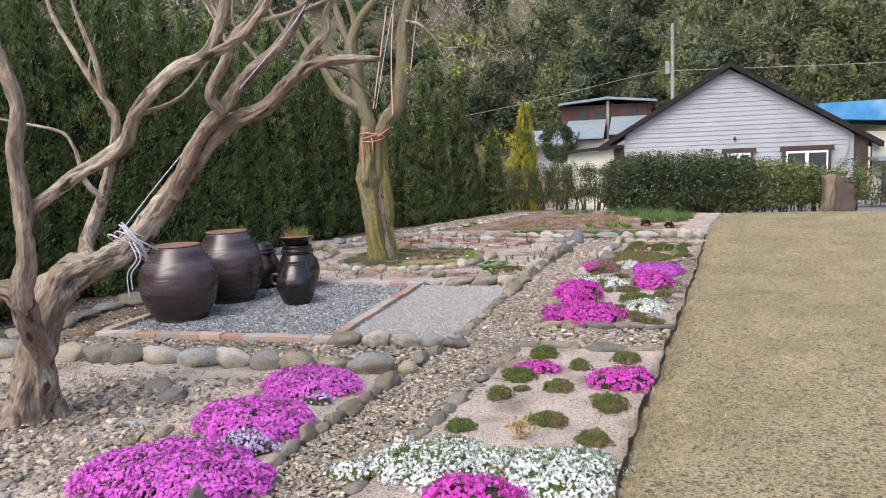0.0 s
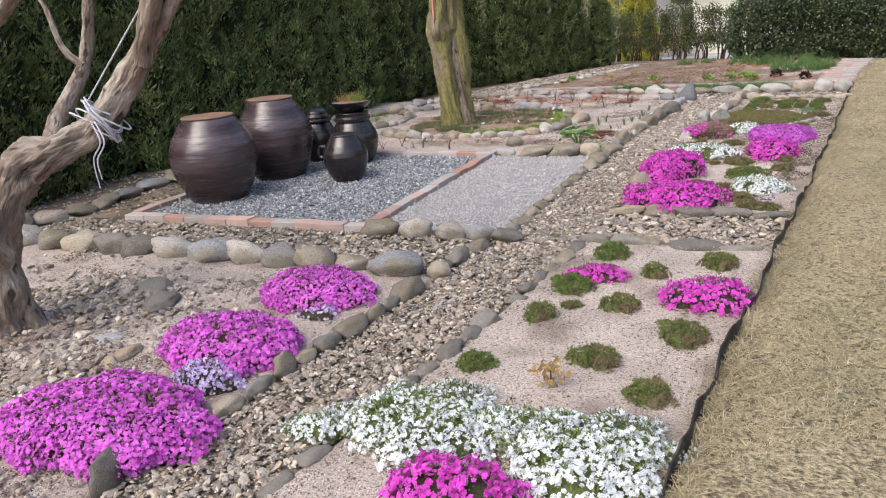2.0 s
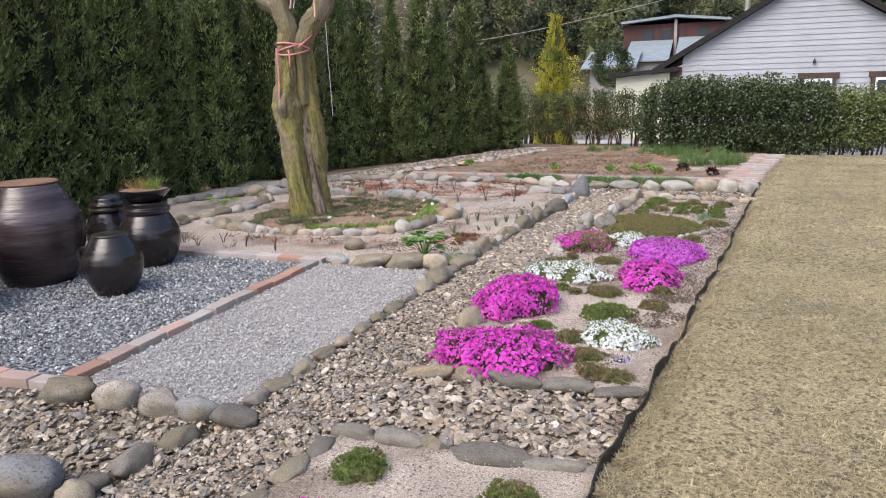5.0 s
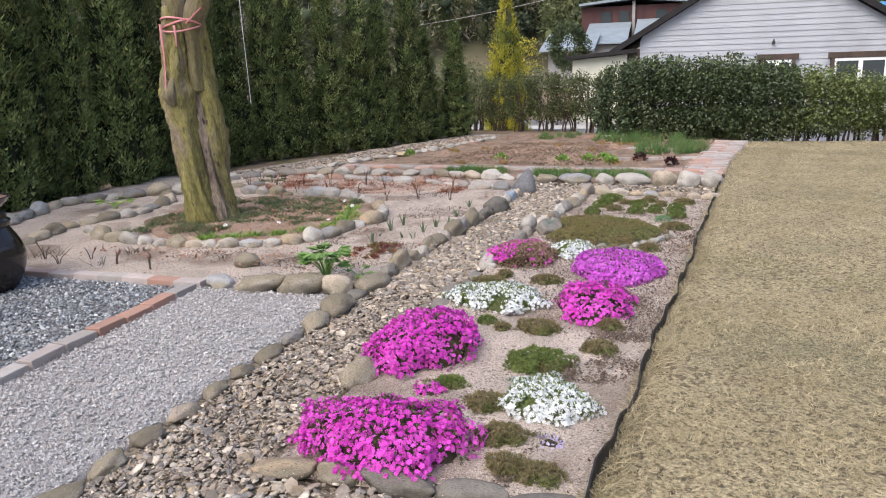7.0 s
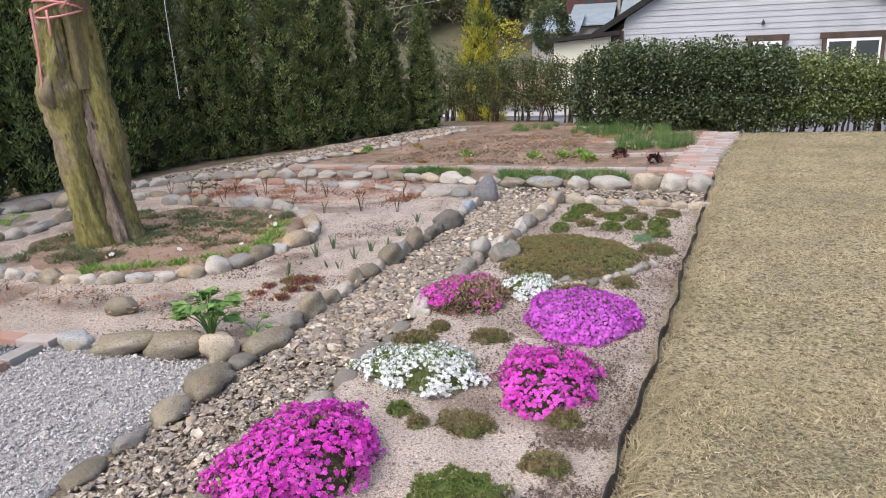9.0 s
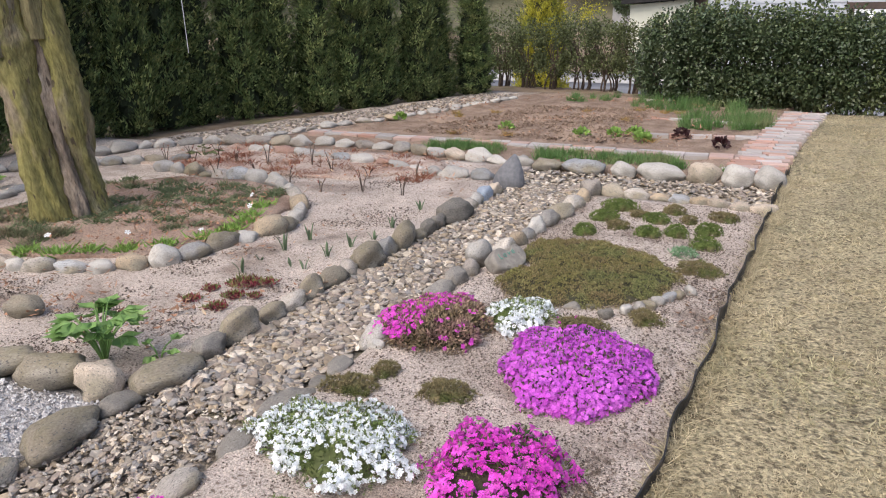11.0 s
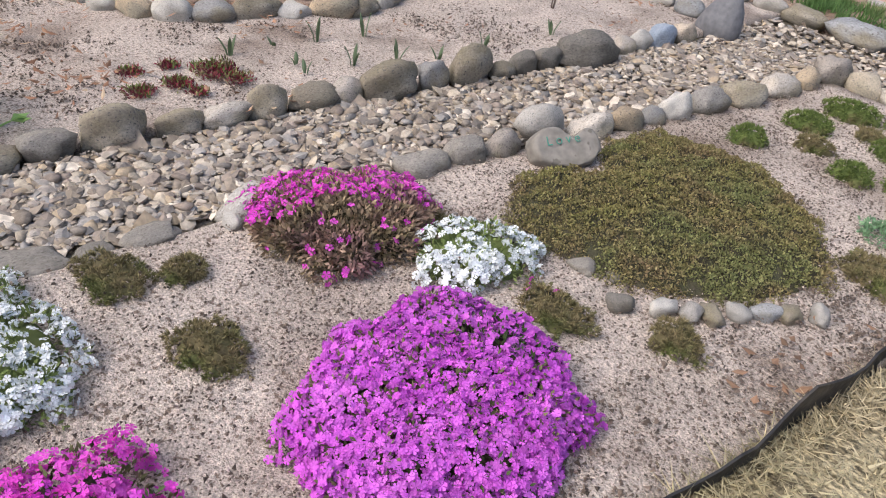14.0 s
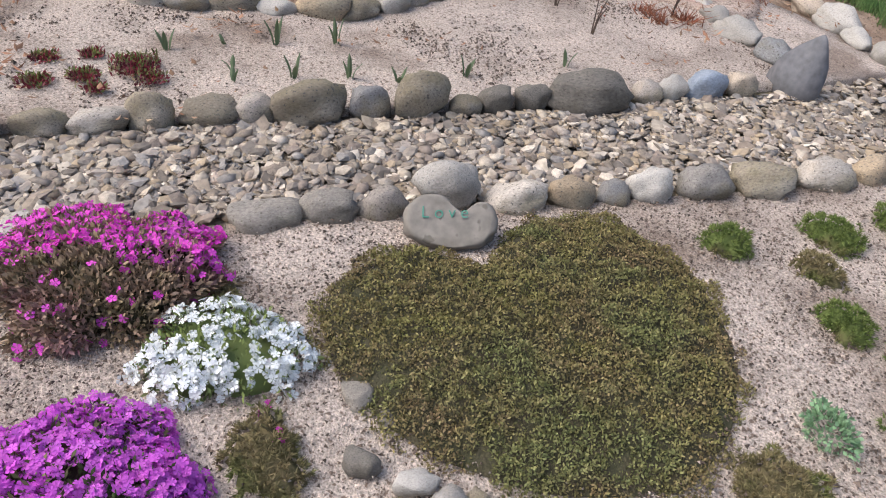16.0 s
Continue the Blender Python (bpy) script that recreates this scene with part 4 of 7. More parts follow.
stone_list("rounded river stones edging the creek bed", [
    (7.95, 0.21, 0.10, "m"), (8.22, 0.29, 0.13, "m"), (8.47, 0.17, 0.08, "d"), (8.71, 0.31, 0.13, "m"), (8.98, 0.17, 0.12, "d"), (9.2, 0.21, 0.18, "m"), (9.42, 0.17, 0.11, "m"),
    (9.58, 0.2, 0.1, "g"), (9.75, 0.15, 0.15, "m"), (9.92, 0.19, 0.13, "g"), (10.08, 0.17, 0.12, "g"), (10.28, 0.27, 0.18, "m"), (10.49, 0.16, 0.15, "g"), (10.67, 0.2, 0.22, "m"), (10.85, 0.12, 0.1, "m"),
    (10.98, 0.13, 0.13, "d"), (11.13, 0.14, 0.13, "d"), (11.4, 0.34, 0.18, "d"), (11.67, 0.12, 0.12, "g"), (11.8, 0.14, 0.13, "p"), (11.98, 0.2, 0.14, "b"), (12.17, 0.16, 0.13, "g")], LEFT, 2)
stone_list("rounded river stones edging the flower bed", [
    (7.28, 0.23, 0.15, "m"), (8.12, 0.18, 0.08, "g"), (8.42, 0.18, 0.06, "d"), (8.7, 0.26, 0.06, "d"), (8.9, 0.1, 0.05, "d"), (9.06, 0.15, 0.06, "d"), (9.36, 0.2, 0.13, "g"), (9.98, 0.2, 0.11, "d"), (10.15, 0.16, 0.13, "d"), (10.31, 0.15, 0.13, "g"),
    (10.74, 0.19, 0.13, "g"), (10.92, 0.16, 0.14, "g"), (11.06, 0.1, 0.12, "g"), (11.2, 0.16, 0.15, "p"), (11.41, 0.2, 0.15, "g"), (11.65, 0.24, 0.15, "m"), (11.91, 0.22, 0.15, "g"), (12.13, 0.18, 0.14, "g"), (12.36, 0.24, 0.18, "g")], RIGHT, 3)
stone_list("dark flat stones edging the near flower bed", [
    (2.3, 0.17, 0.09, "m"), (2.5, 0.16, 0.09, "d"), (2.7, 0.17, 0.1, "d"), (2.9, 0.16, 0.09, "d"), (3.08, 0.17, 0.1, "d"), (3.28, 0.12, 0.1, "m"), (3.45, 0.2, 0.12, "d"), (3.66, 0.14, 0.1, "d"), (3.8, 0.15, 0.1, "d"), (3.98, 0.2, 0.12, "d"), (4.17, 0.18, 0.12, "d"), (4.32, 0.22, 0.14, "d"),
    (4.68, 0.12, 0.09, "d"), (4.83, 0.18, 0.1, "d"), (4.99, 0.14, 0.1, "d"), (5.15, 0.17, 0.1, "m"), (5.36, 0.22, 0.12, "m"), (5.56, 0.2, 0.1, "d")], RIGHT, 4, 0.55, 0.66)
stone_list("mossy stones edging the creek by the old tree", [
    (2.72, 0.15, 0.2, "d"), (2.92, 0.16, 0.11, "g"), (3.09, 0.2, 0.11, "d"), (3.28, 0.17, 0.1, "g"), (3.45, 0.16, 0.1, "g"), (3.62, 0.13, 0.17, "m"), (3.76, 0.14, 0.1, "m"), (3.92, 0.16, 0.12, "d"), (4.1, 0.24, 0.13, "m"), (4.3, 0.15, 0.12, "m"), (4.44, 0.13, 0.1, "d"), (4.6, 0.26, 0.16, "m")], lambda y: LEFT(y), 5, 0.55, 0.85)
stone_list("mossy stones edging the pale gravel", [
    (5.92, 0.17, 0.10, "d"), (6.1, 0.20, 0.09, "m"), (6.33, 0.19, 0.09, "m"), (6.55, 0.17, 0.10, "m"), (6.78, 0.19, 0.09, "g"), (7.0, 0.17, 0.09, "m"), (7.22, 0.17, 0.09, "m"), (7.45, 0.20, 0.10, "m"), (7.7, 0.17, 0.09, "g")], LEFT, 6, 0.6, 0.8)
stone_list("dark slabs edging the side creek", [(5.0, 0.2, 0.1, "d"), (5.22, 0.2, 0.14, "d"), (5.45, 0.2, 0.12, "m")], lambda y: LEFT(y) - 0.04, 7, 0.6, 0.8)


def stones_in_x(label, y, rows, seed, bend=0.0, low=1.0):
    rng = random.Random(seed)
    ob = thing("stone_border", label, "stone border", group="stone borders")
    for x, length, height, key in rows:
        stone(ob, key, x, y + bend * x, length * 1.12, height * 1.08 * low, min(length * 0.8, 0.28) * low ** 2.5, rng.uniform(-8, 8), rng)


stones_in_x("dark slabs across the flower bed", 5.7, [(-0.86, 0.2, 0.12, "d"), (-0.66, 0.22, 0.13, "d"), (-0.5, 0.12, 0.12, "m"), (-0.26, 0.32, 0.1, "d"), (0.02, 0.26, 0.09, "d"), (0.2, 0.14, 0.08, "d")], 8, 0.0, 0.78)
stones_in_x("grey slabs across the flower bed", 6.46, [(-0.78, 0.26, 0.1, "g"), (-0.56, 0.15, 0.12, "m"), (-0.34, 0.28, 0.12, "d"), (-0.08, 0.24, 0.11, "d"), (0.16, 0.26, 0.08, "d")], 9, 0.0, 0.78)
stones_in_x("rounded river stones fronting the pebble strip", 4.94, [(-5.6, 0.3, 0.18, "g"), (-5.25, 0.34, 0.19, "g"), (-4.9, 0.3, 0.18, "m"), (-4.58, 0.32, 0.18, "g"), (-4.26, 0.28, 0.18, "d"), (-3.98, 0.28, 0.17, "d"), (-3.68, 0.32, 0.18, "g"), (-3.35, 0.34, 0.18, "g"), (-3.05, 0.28, 0.18, "g"), (-2.77, 0.27, 0.17, "g"), (-2.5, 0.26, 0.17, "g"), (-2.24, 0.23, 0.13, "m"), (-1.9, 0.37, 0.17, "g"), (-1.62, 0.15, 0.12, "g")], 10)
stones_in_x("rounded stones in front of the pale gravel", 5.68, [(-2.42, 0.26, 0.14, "m"), (-2.12, 0.22, 0.17, "g"), (-1.86, 0.21, 0.14, "g"), (-1.65, 0.19, 0.14, "g"), (-1.46, 0.21, 0.11, "d")], 12)
stones_in_x("stones behind the pale gravel strip", 8.55, [(-2.42, 0.2, 0.1, "g"), (-2.1, 0.32, 0.12, "m"), (-1.78, 0.3, 0.15, "m"), (-1.52, 0.2, 0.17, "g")], 13)
stones_in_x("smooth pale river boulders fronting the vegetable plot", 13.18, [(-1.13, 0.22, 0.13, "p"), (-0.87, 0.24, 0.12, "m"), (-0.5, 0.36, 0.15, "g"), (-0.16, 0.23, 0.14, "p"), (0.18, 0.42, 0.16, "p"), (0.52, 0.26, 0.2, "g"), (0.79, 0.26, 0.2, "p"), (1.04, 0.26, 0.2, "p")], 14, -0.09)
stone_row("rounded stones along the far creek arm", [(-0.22, 12.4), (0.2, 12.36), (0.5, 12.3), (0.8, 12.24), (1.0, 12.22)], (0.14, 0.2), 15, "gggp")
stone_row("round stones ringing the tree bed", [(-4.75, 9.9), (-4.35, 9.62), (-3.9, 9.5), (-3.4, 9.46), (-2.96, 9.5), (-2.6, 9.64), (-2.34, 9.88), (-2.2, 10.25), (-2.1, 10.7), (-2.18, 11.05), (-2.42, 11.45), (-2.9, 11.83), (-3.5, 11.88), (-4.3, 12.0)], (0.15, 0.24), 16, "gpgppm", 0.85)
stone_row("mixed river stones between beds", [(-1.2, 12.62), (-1.65, 12.65), (-2.4, 12.85), (-3.2, 13.0), (-4.0, 13.1)], (0.17, 0.27), 17, "rpgpp", 0.65, 1.06)
stone_row("grey river stones before the chives", [(-1.28, 13.3), (-1.64, 13.42), (-2.0, 13.48), (-2.6, 13.68), (-3.4, 13.68), (-4.3, 13.48), (-4.9, 13.3), (-5.3, 12.85), (-5.5, 12.4)], (0.18, 0.28), 18, "ppgpg", 0.65, 1.06)
stone_row("low stones along the vegetable plot", [(-4.5, 13.6), (-4.4, 14.2), (-4.05, 15.0), (-3.7, 15.6), (-3.4, 16.3), (-3.2, 16.9), (-3.0, 17.5), (-2.7, 18.3)], (0.14, 0.24), 19, "gpp", 0.5, 1.3)
stone_row("round stones along the conifer row", [(-5.4, 8.7), (-5.8, 9.8), (-6.1, 10.9), (-5.7, 11.5), (-5.35, 11.9), (-4.9, 12.1), (-4.4, 12.35)], (0.2, 0.3), 20, "ggp", 0.7)
stone_row("round stones along the conifer row", [(-4.9, 9.2), (-5.05, 9.9), (-4.75, 10.6), (-4.9, 11.3), (-5.2, 11.7)], (0.18, 0.26), 21, "ggpm", 0.7)
stone_row("long flat stones along the conifer row", [(-5.75, 4.9), (-5.65, 5.9), (-5.75, 6.9), (-5.6, 7.6), (-5.5, 8.6)], (0.3, 0.5), 22, "gmg", 0.4)
stone_row("small grey stones ending the flower bed", [(-1.9, 2.48), (-2.15, 2.5), (-2.45, 2.45), (-2.8, 2.56), (-3.2, 2.66)], (0.14, 0.24), 23, "dgg", 0.45, 1.1)
stone_row("half-buried stones curving round the old tree", [(-4.1, 2.9), (-3.7, 3.02), (-3.35, 3.2), (-3.1, 3.45), (-2.92, 3.75)], (0.12, 0.2), 24, "gdg", 0.34, 1.25)
stone_row("grey stones behind the creeping phlox", [(-2.75, 3.45), (-2.6, 3.85), (-2.5, 4.2), (-2.4, 4.6)], (0.16, 0.28), 25, "gd", 0.4, 1.35)

rng0 = random.Random(30)
for x, y, a, h, key, label in ((-3.05, 4.15, 0.26, 0.08, "d", "flat dark stone lying on the sand"), (-3.3, 4.35, 0.26, 0.07, "d", "flat dark stone lying on the sand"), (-2.48, 9.0, 0.22, 0.13, "g", "rounded grey stone on the sand"), (0.07, 10.0, 0.1, 0.05, "d", "small dark stone beside the thyme"),
                            (0.15, 10.04, 0.07, 0.04, "d", "small dark stone beside the thyme"), (-0.66, 9.28, 0.1, 0.06, "p", "small white stone by the creek"), (-0.6, 10.54, 0.22, 0.17, "p", "rounded grey stone behind the heart stone")):
    o = thing("garden_stone", label, "stone", x, y, 0.02)
    stone(o, key, 0, 0, a, h, a * 0.7, rng0.uniform(0, 180), rng0)
small_edge = thing("pebble_edging", "small river pebbles along the heart-shaped thyme", "stone border")
for i, (x, y, key) in enumerate(((0.25, 9.95, "d"), (0.33, 10.03, "p"), (0.39, 10.08, "g"), (0.43, 10.12, "m"), (0.47, 10.19, "p"), (0.51, 10.26, "g"), (0.56, 10.32, "m"), (0.61, 10.39, "p"))):
    stone(small_edge, key, x, y, 0.078 + 0.022 * (i % 2), 0.06, 0.06, 40 + 37 * i, rng0, 0.03)

up = thing("upright_stone", "pointed dark grey stone standing upright by the creek", "stone", -1.02, 12.45, 0.0)
bm = bmesh.new()
bmesh.ops.create_icosphere(bm, subdivisions=3, radius=0.5)
for v in bm.verts:
    t = v.co.z + 0.5
    k = (1 - 0.74 * t ** 1.3) * (1 + 0.15 * noise.noise(v.co * 3))
    v.co = Vector((v.co.x * 0.36 * k + 0.07 * t, v.co.y * 0.24 * k, t * 0.36 - 0.06))
part("body", bm, M_STONE_SLATE, up, smooth=True)

pil = thing("standing_stone", "tall tan and brown standing stone by the hedge", "stone", 4.08, 17.9, -0.06)
for nm, xa, xb, ya, top, mat, lab in (("pale_face", -0.13, 0.12, -0.2, 0.88, M_PILLAR, "tan weathered face"), ("dark_face", 0.06, 0.56, -0.12, 0.85, M_PILLAR_DARK, "dark brown broken face")):
    bm = box(xa, xb, ya, 0.24, -0.08, top, 0.03)
    bmesh.ops.subdivide_edges(bm, edges=bm.edges[:], cuts=7, use_grid_fill=True)
    for v in bm.verts:
        q = v.co.copy()
        v.co.x += 0.03 * noise.noise(q * 9) + 0.035 * noise.noise(q * 3.1) + (0.05 * math.sin(3.3 * q.z) * (q.x < 0) if xa < 0 else 0.0)
        v.co.y += 0.03 * noise.noise(q * 8) + 0.06 * noise.noise(q * 2.9 + Vector((4, 0, 0)))
        v.co.z += 0.05 * noise.noise(q * 3.3 + Vector((0, 7, 0))) * (q.z > 0.5) - (0.55 * max(0.0, q.x - 0.12) * (q.z > 0.75))
    part(nm, bm, mat, pil, lab, smooth=True)

# heart-shaped stone with painted lettering
love = thing("heart_stone", "grey heart-shaped stone painted with a green word", "stone", -0.405, 10.445, 0.035, rz=66)
bm = bmesh.new()
bmesh.ops.create_icosphere(bm, subdivisions=4, radius=1.0)
for v in bm.verts:
    d = v.co.normalized()
    x, y, z = [math.copysign(abs(q) ** 0.72, q) for q in d]
    k = 1 + 0.07 * noise.noise(d * 2.0) + 0.025 * noise.noise(d * 6.0)
    y = y * (1.0 - 0.3 * abs(x)) if y < 0 else y
    y -= 0.62 * math.exp(-((x - 0.2) / 0.27) ** 2) * max(0.0, y)
    v.co = Vector((x * 0.135 * k, y * 0.085 * k, min(z * 0.075 * k, 0.046 + 0.004 * noise.noise(d * 5))))
TILT_STONE = pose(0, 0, 0.045, 42, 0, 0)
bmesh.ops.transform(bm, matrix=TILT_STONE, verts=bm.verts[:])
body = part("body", bm, M_STONE_DARK, love, smooth=True)
M_GREENPAINT = surf("faded_green_paint", (0.05, 0.24, 0.17), (0.09, 0.26, 0.2), 30, rough=0.7, bump=0)
txt = bpy.data.curves.new("lettering", "FONT")
txt.body, txt.size, txt.align_x, txt.extrude, txt.offset = "Love", 0.05, "CENTER", 0.0006, -0.0004
txt.shear, txt.space_character = 0.05, 1.5
txt.materials.append(M_GREENPAINT)
word = child("lettering", txt, love, "green painted word Love", m=TILT_STONE @ pose(-0.02, 0.008, 0.0505, 0, 0, 5))


# ---- pebbles and gravel ----
def chips(n, places, size, flat, parent, mat, name="pebbles", k=12, smooth=False):
    """n small stones joined in one mesh, each an irregular flattened lump of k corners."""
    rings = {6: np.array([(1, 0, 0), (-1, 0, 0), (0, 1, 0), (0, -1, 0), (0, 0, 1), (0, 0, -1)], float)}
    bm = bmesh.new()
    bmesh.ops.create_icosphere(bm, subdivisions=1, radius=1.0)
    ico, icof = np.array([v.co for v in bm.verts]), np.array([[v.index for v in f.verts] for f in bm.faces])
    bm.free()
    octf = np.array([(0, 2, 4), (2, 1, 4), (1, 3, 4), (3, 0, 4), (2, 0, 5), (1, 2, 5), (3, 1, 5), (0, 3, 5)])
    tet = np.array([(0.9, 0, -0.4), (-0.5, 0.8, -0.4), (-0.5, -0.8, -0.4), (0, 0, 0.9)])
    tetf = np.array([(0, 1, 3), (1, 2, 3), (2, 0, 3), (0, 2, 1)])
    T, TF = {12: (ico, icof), 4: (tet, tetf)}.get(k, (rings[6], octf))
    m = len(T)
    P = places(n)
    S = RNG.uniform(size[0], size[1], n) * np.exp(RNG.normal(size=n) * 0.18)
    V = T[None] * (1 + 0.11 * RNG.normal(size=(n, m, 1)))
    V = V * np.stack([np.ones(n), RNG.uniform(0.55, 0.95, n), RNG.uniform(flat[0], flat[1], n)], -1)[:, None]
    a, tx, ty = RNG.uniform(0, 2 * math.pi, n), RNG.normal(size=n) * 0.28, RNG.normal(size=n) * 0.28
    V[:, :, 2] += V[:, :, 0] * tx[:, None] + V[:, :, 1] * ty[:, None]
    ca, sa = np.cos(a)[:, None], np.sin(a)[:, None]
    V = np.stack([V[:, :, 0] * ca - V[:, :, 1] * sa, V[:, :, 0] * sa + V[:, :, 1] * ca, V[:, :, 2]], -1)
    V = V * (S * 0.5)[:, None, None] + P[:, None]
    F = (TF[None] + (np.arange(n) * m)[:, None, None]).reshape(-1, 3)
    return child(name, quick(name, V.reshape(-1, 3), F, mat, smooth), parent, kind="stuff")


def between(x0, x1, y0, y1, z, dz=0.012, patchy=False):
    def f(n):
        y = RNG.uniform(y0, y1, n)
        u = RNG.random(n)
        a, b = np.array([x0(v) for v in y]), np.array([x1(v) for v in y])
        if patchy:
            p = np.array([nz(q[0] + (q[1] - q[0]) * w, v, 1.0 + 1.0 * patchy, 2.1) + 0.5 * nz(q[0] + (q[1] - q[0]) * w, v, 4.0 + patchy, 6) for q, w, v in zip(zip(a, b), u, y)])
            k = np.argsort(-p - 0.25 * RNG.random(n))[: n // 5]
            k = np.resize(k, n)
            y, u = y[k] + RNG.normal(size=n) * 0.025, np.clip(u[k] + RNG.normal(size=n) * 0.02, 0, 1)
            a, b = np.array([x0(v) for v in y]), np.array([x1(v) for v in y])
        return np.stack([a + (b - a) * u, y, z + dz * RNG.random(n)], -1)
    return f


PEBBLES = []
for i in range(10):
    bm = bmesh.new()
    bmesh.ops.create_icosphere(bm, subdivisions=1, radius=0.5)
    for v in bm.verts:
        k = 1 + 0.35 * noise.noise(v.co * 2.5 + Vector((i * 5.1, 0, 0)))
        v.co = Vector((v.co.x * k, v.co.y * k * (0.6 + 0.03 * i), v.co.z * k * 0.42))
    me = bpy.data.meshes.new("pebble")
    bm.to_mesh(me)
    bm.free()
    me.polygons.foreach_set("use_smooth", [i % 3 == 0] * len(me.polygons))
    me.materials.append(M_PEBBLE_ONE)
    PEBBLES.append(me)
rngp = random.Random(12)
for i in range(300):
    y = rngp.uniform(8.7, 11.4)
    x = LEFT(y) + 0.08 + (RIGHT(y) - LEFT(y) - 0.16) * rngp.random()
    s = rngp.uniform(0.04, 0.075)
    child("pebble", PEBBLES[i % 10], creek, m=pose(x, y, 0.03, rngp.uniform(-18, 18), rngp.uniform(-18, 18), rngp.uniform(0, 360)) @ Matrix.Diagonal((s, s, s, 1)))
chips(6000, between(lambda y: LEFT(y) + 0.03, lambda y: RIGHT(y) - 0.03, 1.6, 8.6, 0.01, 0.014), (0.018, 0.052), (0.25, 0.45), creek, M_PEBBLE)
chips(3900, between(lambda y: LEFT(y) + 0.05, lambda y: RIGHT(y) - 0.05, 8.6, 12.6, 0.012, 0.014), (0.028, 0.07), (0.2, 0.36), creek, M_PEBBLE)
chips(700, between(lambda y: LEFT(y) + 0.05, lambda y: RIGHT(y) - 0.05, 8.6, 12.6, 0.014, 0.014), (0.025, 0.06), (0.25, 0.5), creek, M_PEBBLE, smooth=True)
chips(9000, between(lambda y: LEFT(y) + 0.03, lambda y: RIGHT(y) - 0.03, 1.6, 8.6, 0.02, 0.012), (0.01, 0.026), (0.4, 0.7), creek, M_PEBBLE, k=6)
chips(4000, between(lambda y: LEFT(y) + 0.05, lambda y: RIGHT(y) - 0.05, 8.6, 12.6, 0.02, 0.012), (0.014, 0.032), (0.35, 0.6), creek, M_PEBBLE, k=6)
chips(2500, between(c(-5.6), lambda y: LEFT(y) + 0.06, 5.02, 5.68, 0.02), (0.01, 0.026), (0.4, 0.7), creek, M_PEBBLE, k=6)
chips(2200, between(c(-5.6), lambda y: LEFT(y) + 0.06, 5.02, 5.68, 0.012), (0.025, 0.06), (0.22, 0.4), creek, M_PEBBLE)
chips(1000, between(lambda y: RIGHT(y) - 0.05, lambda y: EDGE(y) - 0.03, 5.76, 6.42, 0.012), (0.025, 0.062), (0.22, 0.4), creek, M_PEBBLE)
chips(1600, between(c(-1.0), lambda y: EDGE(y) - 0.03, 12.3, 13.15, 0.012), (0.025, 0.06), (0.22, 0.4), creek, M_PEBBLE)
old_bed = thing("loose_pebbles", "loose grey pebbles scattered round the old tree", "pebbles", kind="stuff")
for cx, cy, w, h, n in ((-3.5, 4.05, 0.5, 0.35, 420), (-3.3, 3.3, 0.6, 0.4, 420), (-2.9, 4.1, 0.7, 0.5, 160), (-4.6, 3.8, 1.0, 0.8, 500), (-3.0, 3.0, 0.9, 0.3, 250)):
    chips(n, lambda n: np.stack([cx + w * RNG.normal(size=n) * 0.6, cy + h * RNG.normal(size=n) * 0.6, np.full(n, 0.04)], -1), (0.02, 0.06), (0.3, 0.55), old_bed, M_PEBBLE)
side = thing("loose_pebbles", "small gravel scattered under the conifers", "pebbles", kind="stuff")
chips(1500, between(c(-7.0), c(-5.1), 5.8, 8.6, 0.01), (0.02, 0.05), (0.3, 0.6), side, M_PEBBLE, "pebbles", 6)
chips(1500, between(lambda y: -6.2 + 0.4 * (y - 12), lambda y: -4.7 + 0.36 * (y - 13.4), 13.3, 19.0, 0.012), (0.03, 0.07), (0.3, 0.6), side, M_PEBBLE, "pebbles", 6)
gravel = thing("gravel", "crushed gravel filling the bed by the jars", "gravel", kind="stuff")
chips(16000, between(c(-4.9), c(-2.68), 5.86, 8.46, 0.014), (0.014, 0.031), (0.5, 0.8), gravel, M_CHIP_DARK, "dark_chips", 6)
chips(13000, between(c(-2.54), lambda y: LEFT(y) - 0.06, 5.8, 8.48, 0.012), (0.009, 0.022), (0.5, 0.8), gravel, M_CHIP_PALE, "pale_chips", 6)
M_GRAIN = surf("sand_grain", (0.5, 0.42, 0.36), (0.4, 0.33, 0.28), 25, rough=0.9, bump=0, rnd="island", rndv=0.35)
grit = thing("sand_grit", "coarse pale grit and dark crumbs on the sand", "grit", kind="stuff")
chips(4500, between(lambda y: RIGHT(y) + 0.05, lambda y: EDGE(y) - 0.03, 8.0, 12.2, 0.042, 0.012), (0.004, 0.011), (0.5, 0.8), grit, M_GRAIN, "grains", 4)
chips(5000, between(lambda y: RIGHT(y) + 0.05, lambda y: EDGE(y) - 0.03, 2.5, 8.0, 0.037, 0.012), (0.004, 0.012), (0.5, 0.8), grit, M_GRAIN, "grains", 4)
M_CRUMB = surf("dark_plant_crumbs", (0.16, 0.12, 0.095), (0.09, 0.068, 0.055), 30, rough=0.95, bump=0, rnd="island", rndv=0.5)
chips(9000, between(lambda y: RIGHT(y) + 0.05, lambda y: EDGE(y) - 0.03, 6.6, 12.2, 0.044, 0.01, True), (0.004, 0.013), (0.4, 0.7), grit, M_CRUMB, "crumbs", 4)
chips(1800, between(lambda y: RIGHT(y) + 0.05, lambda y: EDGE(y) - 0.03, 2.5, 5.7, 0.038, 0.01, True), (0.004, 0.014), (0.4, 0.7), grit, M_CRUMB, "crumbs", 4)
